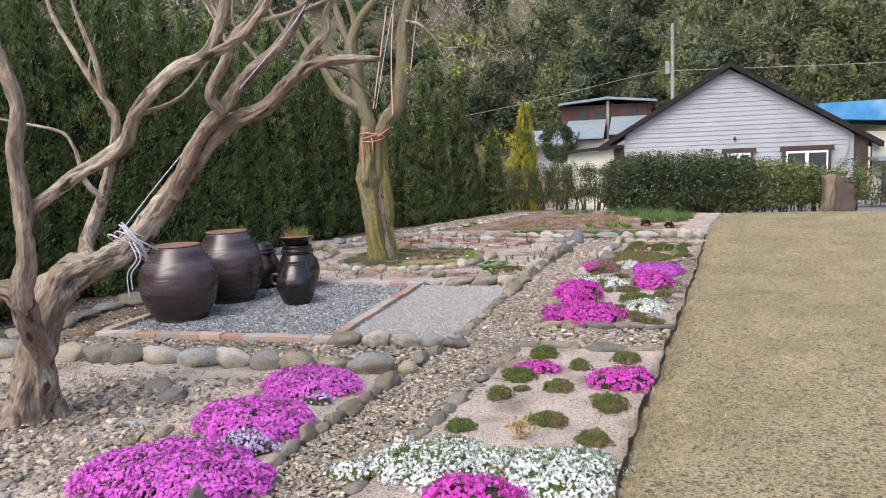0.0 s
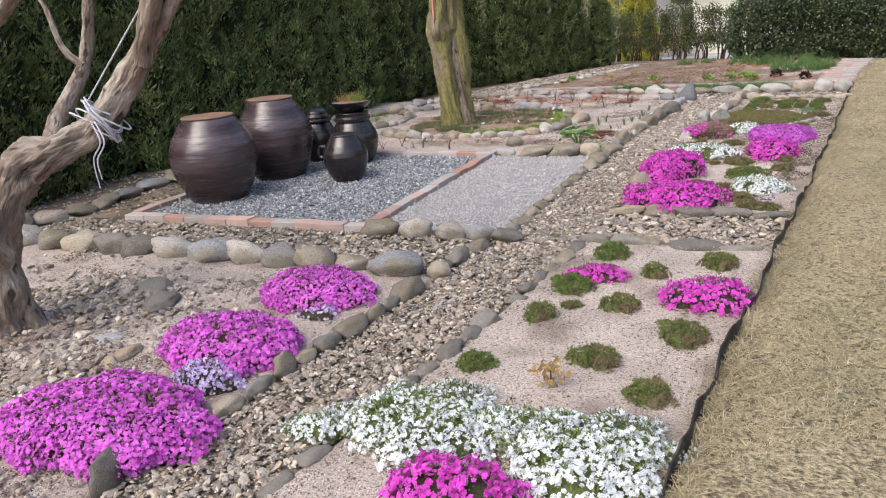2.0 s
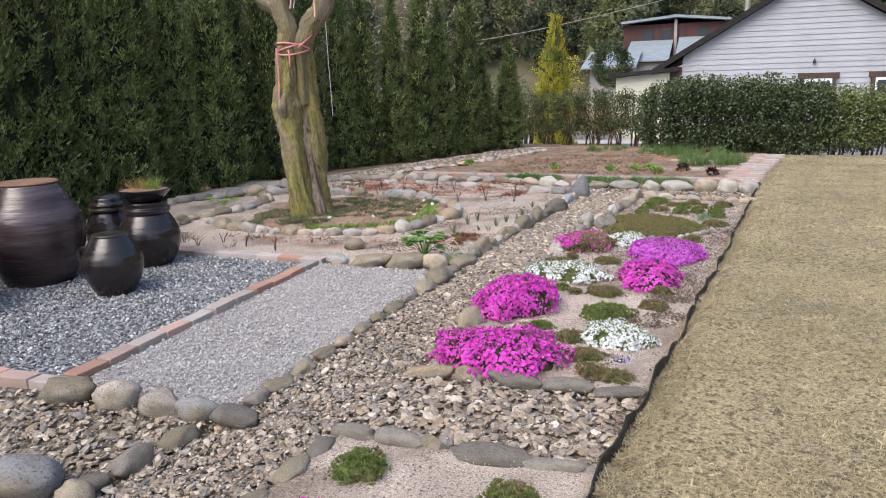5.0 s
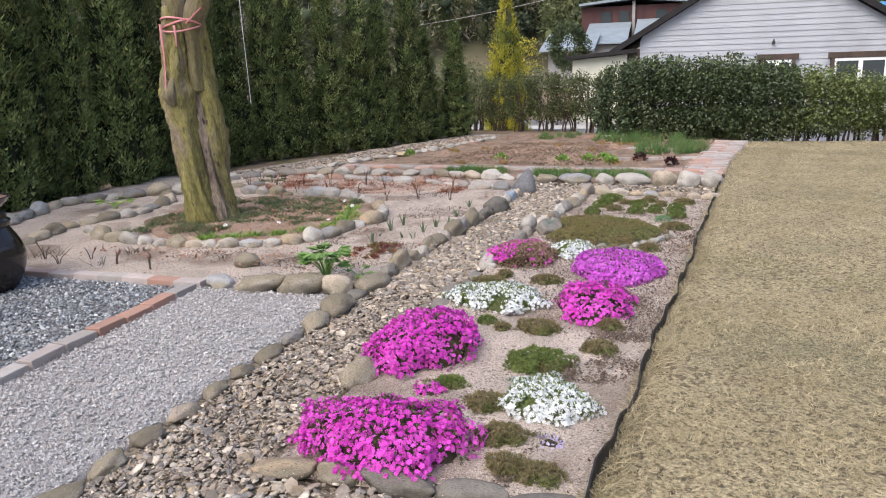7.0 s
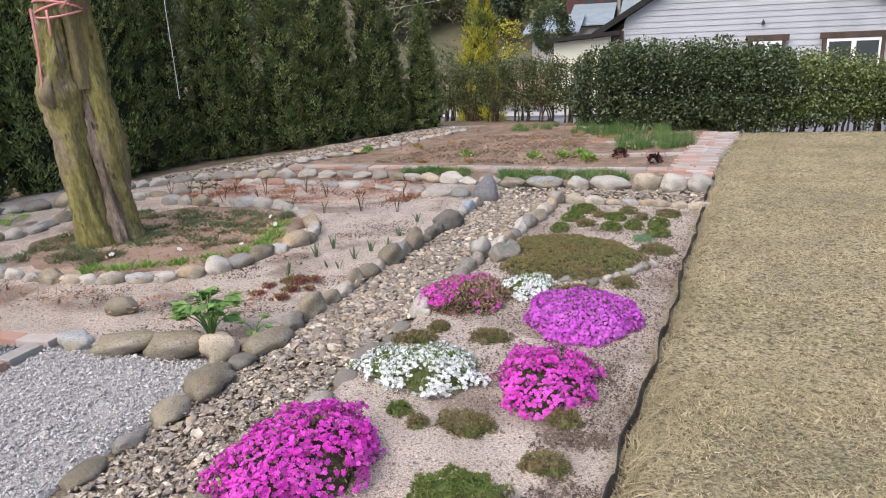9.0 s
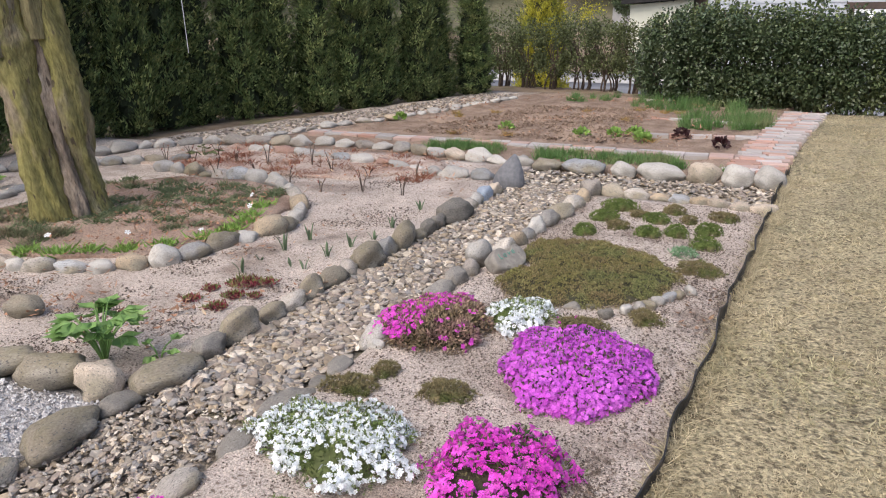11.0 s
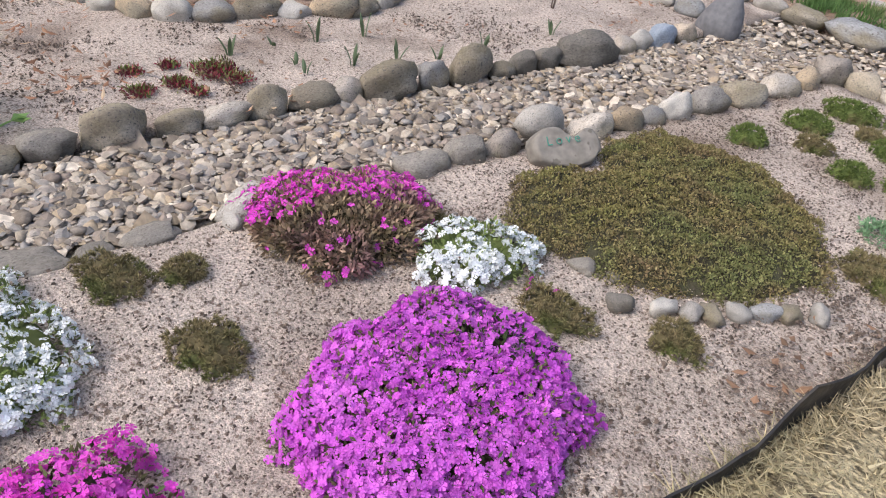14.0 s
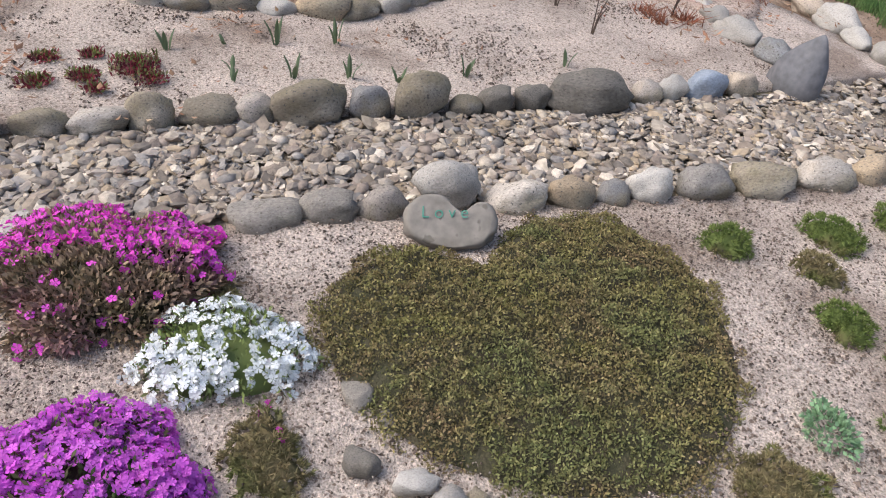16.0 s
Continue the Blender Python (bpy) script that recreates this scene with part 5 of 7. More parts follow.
chips(3500, between(c(-3.2), lambda y: LEFT(y) - 0.08, 8.65, 13.0, 0.033, 0.01), (0.004, 0.013), (0.4, 0.7), grit, M_CRUMB, "crumbs", 4)
chips(15000, between(lambda y: RIGHT(y) + 0.05, lambda y: EDGE(y) - 0.03, 8.4, 12.2, 0.043, 0.01), (0.005, 0.014), (0.4, 0.7), grit, M_CRUMB, "crumbs", 4)
chips(1700, between(lambda y: EDGE(y) - 0.34, lambda y: EDGE(y) - 0.03, 6.55, 8.1, 0.04, 0.012, True), (0.006, 0.022), (0.3, 0.6), grit, M_CRUMB, "crumbs", 4)
chips(1500, between(lambda y: EDGE(y) - 0.3, lambda y: EDGE(y) - 0.03, 8.6, 11.2, 0.046, 0.012), (0.006, 0.02), (0.3, 0.6), grit, M_CRUMB, "crumbs", 4)
chips(1500, between(lambda y: EDGE(y) - 0.22, lambda y: EDGE(y) - 0.03, 6.6, 12.0, 0.038, 0.01, True), (0.005, 0.016), (0.4, 0.7), grit, M_CRUMB, "crumbs", 4)
chips(6000, between(c(-3.2), lambda y: LEFT(y) - 0.08, 8.65, 13.0, 0.033, 0.012, True), (0.005, 0.02), (0.4, 0.7), grit, M_CRUMB, "crumbs", 4)
chips(1500, between(c(-4.6), lambda y: LEFT(y) - 0.06, 1.9, 3.3, 0.036, 0.01, True), (0.012, 0.036), (0.3, 0.55), grit, M_PEBBLE, "pebbles", 8)
chips(700, between(c(-4.6), lambda y: LEFT(y) - 0.3, 3.3, 4.8, 0.036, 0.01, True), (0.01, 0.032), (0.3, 0.55), grit, M_PEBBLE, "pebbles", 8)
chips(5000, between(c(-4.6), lambda y: LEFT(y) - 0.08, 2.0, 4.8, 0.033, 0.012, True), (0.006, 0.018), (0.4, 0.7), grit, M_CRUMB, "crumbs", 4)
chips(2500, between(c(-4.6), lambda y: LEFT(y) - 0.08, 2.6, 4.8, 0.033, 0.015), (0.006, 0.02), (0.4, 0.7), grit, M_PEBBLE, "crumbs", 6)
chips(3000, between(lambda y: RIGHT(y) + 0.05, lambda y: EDGE(y) - 0.03, 3.0, 12.2, 0.04, 0.008), (0.004, 0.012), (0.4, 0.7), grit, M_CRUMB, "crumbs", 4)
clods = thing("soil_clods", "loose brown clods on the tilled plot", "soil", kind="stuff")
chips(2600, between(lambda y: -3.6 + 0.36 * (y - 13.4), lambda y: -0.4, 14.8, 17.6, 0.012, 0.02), (0.015, 0.05), (0.5, 0.9), clods, M_SOIL, "clods")


# ---- lawn blades and edging ----
def blades(name, label, n, where, height, width, mat, parent=None, lean=0.6, bunch=0):
    P = where(n)
    d = RNG.normal(size=(n, 3)) * (1, 1, 0)
    if bunch:
        k = RNG.integers(0, n // bunch, n)
        P = P[k] + RNG.normal(size=(n, 3)) * (0.016, 0.016, 0.002)
        d = d + 0.8 * d[k]
    U = (unit(d) * lean * RNG.random(n)[:, None] + np.array([0, 0, 0.55])) * (height * RNG.uniform(0.5, 1.25, n))[:, None]
    W = unit(np.cross(U, RNG.normal(size=(n, 3)))) * width
    V = np.empty((n, 3, 3))
    V[:, 0], V[:, 1], V[:, 2] = P - W, P + W, P + U
    me = quick(name, V.reshape(-1, 3), np.arange(3 * n).reshape(n, 3), mat)
    if parent:
        return child(name, me, parent, label, "stuff")
    return tagged(new(name, me), label, "grass", kind="stuff")


def lawn_spots(reach, y0, y1, power=1.6):
    def f(n):
        y = RNG.uniform(y0, y1, n)
        x = np.array([EDGE(v) for v in y]) + 0.01 + reach * RNG.random(n) ** power
        return np.stack([x, y, np.full(n, 0.04)], -1)
    return f


blades("lawn_grass", "dry straw-coloured grass blades", 190000, lawn_spots(2.3, 2.4, 9.0, 1.15), 0.028, 0.0022, M_BLADE, lean=1.5, bunch=9)
blades("lawn_grass", "dry straw-coloured grass blades", 90000, lawn_spots(3.5, 8.6, 17.5, 1.15), 0.034, 0.0036, M_BLADE, lean=1.5, bunch=9)
blades("lawn_grass", "dry straw-coloured grass blades", 50000, lawn_spots(7.0, 4.0, 17.5, 0.9), 0.034, 0.0052, M_BLADE, lean=1.5, bunch=9)
blades("lawn_grass", "straw grass hanging over the lawn edging", 9000, lawn_spots(0.06, 2.0, 13.4, 1.0), 0.075, 0.0022, M_BLADE, lean=1.6, bunch=5)


def edging():
    ob = thing("lawn_edging", "wavy black plastic lawn edging strip", "edging")
    ys = np.arange(1.0, 13.6, 0.06)
    V, F = [], []
    for i, y in enumerate(ys):
        x = EDGE(y) + 0.007 * math.sin(y * 5.3) + 0.009 * math.sin(y * 13.1)
        top = 0.098 + 0.018 * math.sin(y * 7.7) + 0.012 * math.sin(y * 19) + 0.006 * math.sin(y * 41)
        tilt = 0.008 * math.sin(y * 2.9)
        V += [(x, y, -0.05), (x + tilt, y, top), (x + tilt + 0.006, y, top), (x + 0.006, y, -0.05)]
        if i:
            o = 4 * (i - 1)
            F += [(o + a, o + (a + 1) % 4, o + 4 + (a + 1) % 4, o + 4 + a) for a in range(4)]
    child("strip", quick("strip", V, F, M_EDGE, False), ob)


edging()


# ---- brick edging, lanes and path ----
def brick_mesh(name, l, w, h):
    bm = box(-l / 2, l / 2, -w / 2, w / 2, 0, h, 0.006)
    me = bpy.data.meshes.new(name)
    bm.to_mesh(me)
    bm.free()
    me.materials.append(M_BRICK)
    return me


BRICK = brick_mesh("brick", 0.222, 0.1, 0.075)


def brick_line(parent, a, b, rng, z=-0.02, across=False, step=0.229):
    a, b = np.array(a), np.array(b)
    d = b - a
    n = max(1, int(round(np.hypot(*d) / step)))
    turn = math.degrees(math.atan2(d[1], d[0])) + (90 if across else 0)
    for i in range(n):
        p = a + d * (i + 0.5) / n
        child("brick", BRICK, parent, m=pose(p[0] + rng.uniform(-0.004, 0.004), p[1] + rng.uniform(-0.004, 0.004), z + rng.uniform(-0.006, 0.006), rng.uniform(-1.5, 1.5), rng.uniform(-1.5, 1.5), turn + rng.uniform(-1.5, 1.5)))


rng1 = random.Random(8)
be = thing("brick_edging", "red and grey brick edging round the jar gravel", "brick edging")
brick_line(be, (-5.0, 5.78), (-2.54, 5.78), rng1)
brick_line(be, (-2.6, 5.84), (-2.6, 8.46), rng1)
brick_line(be, (-4.95, 8.52), (-2.54, 8.52), rng1)
brick_line(be, (-4.96, 5.84), (-4.96, 8.46), rng1)
lane = thing("brick_lane", "narrow red brick lane across the vegetable plot", "brick path")
for k in range(2):
    brick_line(lane, (-4.1, 14.32 + 0.105 * k), (0.98, 14.16 + 0.105 * k), rng1, -0.028)
for (a, b) in (((-0.2, 15.3), (1.2, 15.45)), ((-0.3, 16.6), (1.2, 16.4)), ((-0.9, 18.6), (0.2, 18.4))):
    brick_line(lane, a, b, rng1, -0.02)
path = thing("brick_path", "weathered red and grey brick path beside the lawn", "brick path")
for i in range(40):
    y = 13.5 + i * 0.105
    x = EDGE(y) - 0.02
    for k in range(2):
        brick_line(path, (x - 0.23 * (k + 1) - 0.06 * (i % 2), y), (x - 0.23 * k - 0.06 * (i % 2), y + 0.008), rng1, -0.02)


# ---- jars ----
M_JAR = surf("dark_brown_onggi_glaze", (0.03, 0.019, 0.02), (0.062, 0.04, 0.042), 2.2, (0.105, 0.078, 0.084), 1.3, 0.54, 0.25, 0.35, 7, stretch=(0.6, 0.6, 4.5), spec=0.6, bdist=0.02)
M_JAR_BLACK = surf("black_glossy_glaze", (0.014, 0.011, 0.012), (0.028, 0.022, 0.022), 4.0, (0.05, 0.042, 0.04), 2.5, 0.6, 0.2, 0.15, 20, stretch=(0.6, 0.6, 3), spec=0.6)
M_CLAY = surf("tan_unglazed_clay", (0.27, 0.16, 0.1), (0.17, 0.11, 0.08), 8.0, rough=0.9, bump=0.3)


def lathe(profile, sides=48, wob=0.0):
    """A turned shape from (radius, height) pairs, smoothed."""
    P = np.array(profile, float)
    t = np.arange(len(P))
    tt = np.linspace(0, len(P) - 1, len(P) * 5)
    r, z = np.interp(tt, t, P[:, 0]), np.interp(tt, t, P[:, 1])
    V, F = [], []
    for i in range(len(tt)):
        for k in range(sides):
            a = 2 * math.pi * k / sides
            rr = r[i] * (1 + wob * math.sin(2 * a + 3 * z[i]) + wob * 0.6 * math.sin(14 * z[i]))
            V.append((rr * math.cos(a), rr * math.sin(a), z[i]))
        if i:
            o = (i - 1) * sides
            F += [(o + k, o + (k + 1) % sides, o + sides + (k + 1) % sides, o + sides + k) for k in range(sides)]
    return V, F


def swell(base, belly, mouth, height, peak=0.56, n=9):
    """The outline of a jar: from base over the belly to the mouth."""
    out = [(0.01, 0.0), (base * 0.97, 0.0)]
    for i in range(n + 1):
        t = i / n
        if t < peak:
            r = base + (belly - base) * math.sin(t / peak * math.pi / 2) ** 0.9
        else:
            r = belly - (belly - mouth) * (1 - math.cos((t - peak) / (1 - peak) * math.pi / 2)) ** 0.85
        out.append((r, 0.01 + t * (height - 0.01)))
    return out


def jar(x, y, base, belly, mouth, height, mat, label, lid="", lean=0.0):
    ob = thing("onggi_jar", label, "jar", x, y, 0.012, "onggi jars", rz=lean)
    V, F = lathe(swell(base, belly, mouth, height) + [(mouth * 0.9, height), (mouth * 0.86, height - 0.06)], wob=0.004)
    body = child("body", quick("body", V, F, mat, True), ob)
    if lid == "board":
        V, F = lathe([(0.0, height + 0.002), (mouth * 0.98, height + 0.002), (mouth * 1.0, height + 0.01), (mouth * 0.97, height + 0.018), (0.0, height + 0.022)])
        child("lid", quick("lid", V, F, M_CLAY, True), ob, "flat tan clay lid")
    elif lid == "dome":
        V, F = lathe([(mouth * 0.9, height - 0.01), (mouth * 1.2, height - 0.005), (mouth * 1.22, height + 0.02), (mouth * 1.05, height + 0.03), (mouth * 1.12, height + 0.05), (mouth * 1.06, height + 0.07), (mouth * 0.98, height + 0.075), (mouth * 0.9, height + 0.11), (mouth * 0.5, height + 0.14), (0.0, height + 0.145)])
        child("lid", quick("lid", V, F, mat, True), ob, "domed black glazed lid")
    elif lid == "collar":
        V, F = lathe([(mouth * 0.9, height - 0.01), (mouth * 1.12, height - 0.004), (mouth * 1.16, height + 0.03), (mouth * 1.05, height + 0.045), (mouth * 1.05, height + 0.09), (0.0, height + 0.095)])
        child("lid", quick("lid", V, F, mat, True), ob, "dark collared lid")
    return ob


jar(-4.57, 6.5, 0.255, 0.4, 0.235, 0.76, M_JAR, "large dark brown glazed clay jar with a flat tan lid", "board")
jar(-4.54, 7.42, 0.25, 0.385, 0.23, 0.8, M_JAR, "large dark brown glazed clay jar on gravel", "board")
jar(-4.56, 8.24, 0.14, 0.21, 0.14, 0.45, M_JAR_BLACK, "small black glazed jar with a domed lid", "dome")
jar(-4.02, 8.12, 0.17, 0.26, 0.17, 0.47, M_JAR_BLACK, "black glazed jar carrying a shallow planter", "collar")
fr = jar(-3.65, 7.3, 0.135, 0.22, 0.125, 0.45, M_JAR_BLACK, "small black glazed jar with side lugs", "")
V, F = lathe([(0.0, 0.43), (0.128, 0.43), (0.13, 0.462), (0.0, 0.466)])
child("lid", quick("lid", V, F, M_JAR_BLACK, True), fr)
part("handle", tube_bm([(-0.2, -0.02, 0.34), (-0.27, -0.03, 0.33), (-0.28, -0.03, 0.25), (-0.22, -0.02, 0.22)], [0.018, 0.018], sides=8), M_JAR_BLACK, fr)
bowl = thing("planter_bowl", "shallow dark bowl planted with dry moss and grass", "planter", -4.02, 8.12, 0.58)
V, F = lathe([(0.0, 0.0), (0.13, 0.0), (0.2, 0.07), (0.225, 0.1), (0.215, 0.105), (0.19, 0.085), (0.0, 0.09)])
child("bowl", quick("bowl", V, F, M_JAR_BLACK, True), bowl)
V, F = lathe([(0.2, 0.092), (0.12, 0.105), (0.0, 0.112)])
child("soil", quick("soil", V, F, M_CLAY, True), bowl)
M_DRYTUFT = surf("rusty_dry_grass", (0.36, 0.2, 0.08), (0.3, 0.24, 0.08), 8, rough=0.9, bump=0, rnd="island", rndv=0.4, leaf=0.2)
M_FRESH = surf("fresh_green_leaf", (0.195, 0.324, 0.070), (0.270, 0.392, 0.098), 6, (0.150, 0.230, 0.070), 3, 0.6, 0.6, 0, rnd="island", rndv=0.35, leaf=0.3)
blades("dry_grass", "rusty dry grass", 160, lambda n: np.stack([RNG.normal(size=n) * 0.06 - 0.02, RNG.normal(size=n) * 0.05, np.full(n, 0.1)], -1), 0.16, 0.003, M_DRYTUFT, bowl, 1.0)
blades("green_grass", "fresh green grass", 110, lambda n: np.stack([RNG.normal(size=n) * 0.03 + 0.08, RNG.normal(size=n) * 0.03, np.full(n, 0.1)], -1), 0.2, 0.003, M_FRESH, bowl, 0.6)


# ---- trees ----
def limb(parent, pts, radii, mat, seed, sides=18, flute=0.08, lumps=0.2, name="limb", steps=6):
    V, F, grain = tube(pts, [r * (np.interp(i, [0, 4, 7], [0.92, 0.9, 0.76]) if name == 'trunk' else 0.76) for i, r in enumerate(radii)] if mat is M_BARK_OLD else radii, sides=sides, steps=steps, flute=flute, lumps=lumps, seed=seed, ridge=0.36 if sides > 10 else 0.1, marks=True)
    me = bpy.data.meshes.new(name)
    me.from_pydata([tuple(v) for v in V], [], [tuple(dict.fromkeys(f)) for f in F])
    me.materials.append(mat)
    me.polygons.foreach_set("use_smooth", [True] * len(me.polygons))
    me.attributes.new("grain", "FLOAT_VECTOR", "POINT").data.foreach_set("vector", np.asarray(grain, np.float32).ravel())
    return child(name, me, parent)


old = thing("old_tree", "gnarled grey-brown leaning tree with bare limbs", "tree")
OB = M_BARK_OLD
limb(old, [(-3.72, 3.62, -0.08), (-3.7, 3.63, 0.1), (-3.65, 3.66, 0.4), (-3.6, 3.72, 0.7), (-3.56, 3.86, 0.88), (-3.44, 4.02, 0.96), (-3.33, 4.2, 1.05), (-3.14, 4.38, 1.34), (-2.87, 4.4, 1.64), (-2.64, 4.4, 1.84), (-2.34, 4.4, 1.94), (-2.12, 4.4, 2.12), (-1.97, 4.42, 2.2), (-1.77, 4.5, 2.22), (-1.6, 4.6, 2.22)],
     [0.19, 0.15, 0.12, 0.115, 0.125, 0.105, 0.1, 0.09, 0.078, 0.075, 0.062, 0.055, 0.045, 0.035, 0.02], OB, 1.0, 32, 0.1, 0.25, "trunk", 10)
limb(old, [(-3.56, 3.72, -0.06), (-3.6, 3.72, 0.1), (-3.62, 3.7, 0.35)], [0.1, 0.075, 0.05], OB, 2.2, 12, 0.12, 0.25, "root")
limb(old, [(-3.04, 4.36, 1.38), (-2.89, 4.3, 1.6), (-2.74, 4.3, 1.81), (-2.57, 4.3, 1.95), (-2.39, 4.3, 2.15), (-2.18, 4.3, 2.28), (-2.05, 4.3, 2.44), (-1.94, 4.3, 2.65), (-1.9, 4.3, 2.9)], [0.06, 0.06, 0.058, 0.056, 0.05, 0.045, 0.04, 0.032, 0.02], OB, 3.1)
limb(old, [(-2.58, 4.27, 1.91), (-2.61, 4.2, 2.03), (-2.5, 4.2, 2.2), (-2.42, 4.2, 2.35), (-2.27, 4.2, 2.47), (-2.15, 4.2, 2.65), (-2.1, 4.2, 2.9)], [0.05, 0.046, 0.042, 0.04, 0.034, 0.028, 0.015], OB, 4.4)
limb(old, [(-2.12, 4.4, 2.12), (-1.99, 4.4, 2.28), (-1.88, 4.4, 2.39), (-1.87, 4.4, 2.51), (-1.76, 4.4, 2.66), (-1.7, 4.4, 2.9)], [0.042, 0.036, 0.032, 0.027, 0.022, 0.012], OB, 5.3)
limb(old, [(-3.55, 3.62, 0.45), (-3.38, 3.35, 0.75), (-3.2, 3.18, 0.98), (-3.13, 3.15, 1.15), (-3.12, 3.15, 1.41), (-3.13, 3.15, 1.69), (-3.08, 3.15, 1.91), (-3.14, 3.15, 2.12), (-3.22, 3.15, 2.4), (-3.25, 3.15, 2.8)], [0.085, 0.08, 0.068, 0.06, 0.055, 0.052, 0.048, 0.042, 0.034, 0.02], OB, 6.2)
limb(old, [(-3.45, 3.45, 0.72), (-3.52, 3.4, 0.9), (-3.72, 3.38, 0.88), (-4.0, 3.4, 1.0), (-4.3, 3.4, 1.4)], [0.08, 0.08, 0.07, 0.06, 0.04], OB, 6.9)
limb(old, [(-3.16, 3.2, 1.36), (-2.91, 3.3, 1.55), (-2.6, 3.3, 1.69), (-2.49, 3.3, 1.86), (-2.27, 3.3, 2.05), (-2.07, 3.3, 2.12), (-1.98, 3.3, 2.24), (-1.92, 3.3, 2.42), (-1.9, 3.3, 2.7)], [0.045, 0.046, 0.047, 0.042, 0.04, 0.038, 0.032, 0.026, 0.015], OB, 7.7)
limb(old, [(-2.08, 3.3, 2.11), (-1.88, 3.3, 2.18), (-1.78, 3.3, 2.26), (-1.68, 3.3, 2.38), (-1.6, 3.3, 2.6)], [0.034, 0.028, 0.025, 0.02, 0.012], OB, 8.1)
limb(old, [(-3.56, 4.08, 0.98), (-3.74, 4.3, 1.08), (-3.96, 4.75, 1.35), (-3.89, 4.8, 1.62), (-3.8, 4.8, 1.96), (-3.91, 4.8, 2.13), (-4.21, 4.9, 2.5), (-4.47, 5.0, 2.84), (-4.6, 5.1, 3.2)], [0.07, 0.06, 0.052, 0.045, 0.04, 0.034, 0.026, 0.02, 0.012], OB, 9.1)
limb(old, [(-3.82, 4.8, 1.98), (-3.89, 4.8, 2.12), (-3.95, 4.8, 2.43), (-4.08, 4.8, 2.81), (-4.15, 4.8, 3.2)], [0.034, 0.03, 0.025, 0.018, 0.01], OB, 9.7)
limb(old, [(-3.94, 4.74, 1.37), (-4.05, 4.7, 1.5), (-4.12, 4.7, 1.76), (-4.26, 4.7, 1.89), (-4.77, 4.7, 2.0), (-5.1, 4.7, 2.15)], [0.03, 0.026, 0.02, 0.016, 0.012, 0.006], OB, 10.5)
for i, (p, q, r) in enumerate((((-2.3, 4.3, 2.2), (-2.5, 4.35, 2.5), (-2.45, 4.4, 2.8)), ((-2.05, 4.4, 2.2), (-1.85, 4.6, 2.15), (-1.7, 4.8, 1.95)), ((-2.5, 3.3, 1.85), (-2.35, 3.5, 1.95), (-2.25, 3.7, 2.2)), ((-2.1, 4.3, 2.35), (-2.3, 4.4, 2.6), (-2.6, 4.5, 2.9)),
                              ((-3.9, 4.8, 2.1), (-4.0, 4.8, 2.3), (-3.95, 4.85, 2.6)), ((-1.98, 3.3, 2.3), (-2.1, 3.35, 2.5), (-2.2, 3.4, 2.8)), ((-2.45, 4.2, 2.3), (-2.6, 4.3, 2.5), (-2.8, 4.35, 2.8)), ((-1.9, 4.4, 2.4), (-2.05, 4.45, 2.5), (-2.15, 4.5, 2.7)), ((-1.78, 3.3, 2.26), (-1.6, 3.35, 2.3), (-1.4, 3.4, 2.45)), ((-2.0, 4.3, 2.5), (-1.75, 4.35, 2.6), (-1.5, 4.4, 2.8)))):
    limb(old, [p, q, r], [0.018, 0.007], OB, 11 + i, 8, 0.1, 0.2, "twig", 4)

two = thing("pollarded_tree", "mossy twin-stemmed tree trunk with forked pale limbs", "tree")
limb(two, [(-3.77, 10.32, -0.08), (-3.79, 10.32, 0.12), (-3.83, 10.32, 0.5), (-3.86, 10.32, 0.9), (-3.9, 10.32, 1.25), (-3.89, 10.33, 1.5), (-3.87, 10.34, 1.8), (-3.85, 10.34, 2.05)], [0.165, 0.135, 0.125, 0.125, 0.145, 0.12, 0.11, 0.1], M_BARK_MOSS, 1.0, 36, 0.04, 0.12, "trunk", 8)
limb(two, [(-3.66, 10.58, -0.08), (-3.69, 10.57, 0.1), (-3.71, 10.56, 0.4), (-3.69, 10.55, 0.85), (-3.72, 10.52, 1.28), (-3.74, 10.47, 1.7), (-3.72, 10.42, 2.05)], [0.16, 0.125, 0.11, 0.11, 0.112, 0.105, 0.1], M_BARK_MOSS, 2.4, 36, 0.06, 0.14, "trunk", 8)
limb(two, [(-3.62, 10.42, -0.08), (-3.65, 10.42, 0.2), (-3.71, 10.42, 0.6), (-3.76, 10.43, 1.1), (-3.78, 10.42, 1.5), (-3.78, 10.4, 1.9)], [0.1, 0.075, 0.065, 0.06, 0.06, 0.06], M_BARK_OLD, 5.1, 24, 0.12, 0.2, "bark_ridge", 8)
limb(two, [(-3.87, 10.22, 1.2), (-3.87, 10.18, 1.3), (-3.85, 10.22, 1.42)], [0.055, 0.06, 0.03], M_BARK_PALE, 7.7, 14, 0.1, 0.3, "burl", 6)
limb(two, [(-3.85, 10.35, 1.3), (-3.85, 10.34, 1.8), (-3.84, 10.34, 2.1), (-3.91, 10.33, 2.36), (-3.98, 10.32, 2.83), (-4.02, 10.3, 3.24), (-3.84, 10.3, 3.63), (-3.5, 10.3, 3.95)], [0.06, 0.09, 0.1, 0.1, 0.095, 0.085, 0.055, 0.035], M_BARK_PALE, 3.3, 22, 0.06, 0.14)
limb(two, [(-3.74, 10.42, 1.3), (-3.72, 10.4, 1.8), (-3.58, 10.36, 2.1), (-3.36, 10.32, 2.34), (-3.26, 10.3, 2.87), (-3.23, 10.3, 3.34), (-3.1, 10.3, 3.8), (-3.0, 10.3, 4.2)], [0.06, 0.09, 0.1, 0.1, 0.09, 0.08, 0.065, 0.045], M_BARK_PALE, 4.6, 22, 0.06, 0.14)
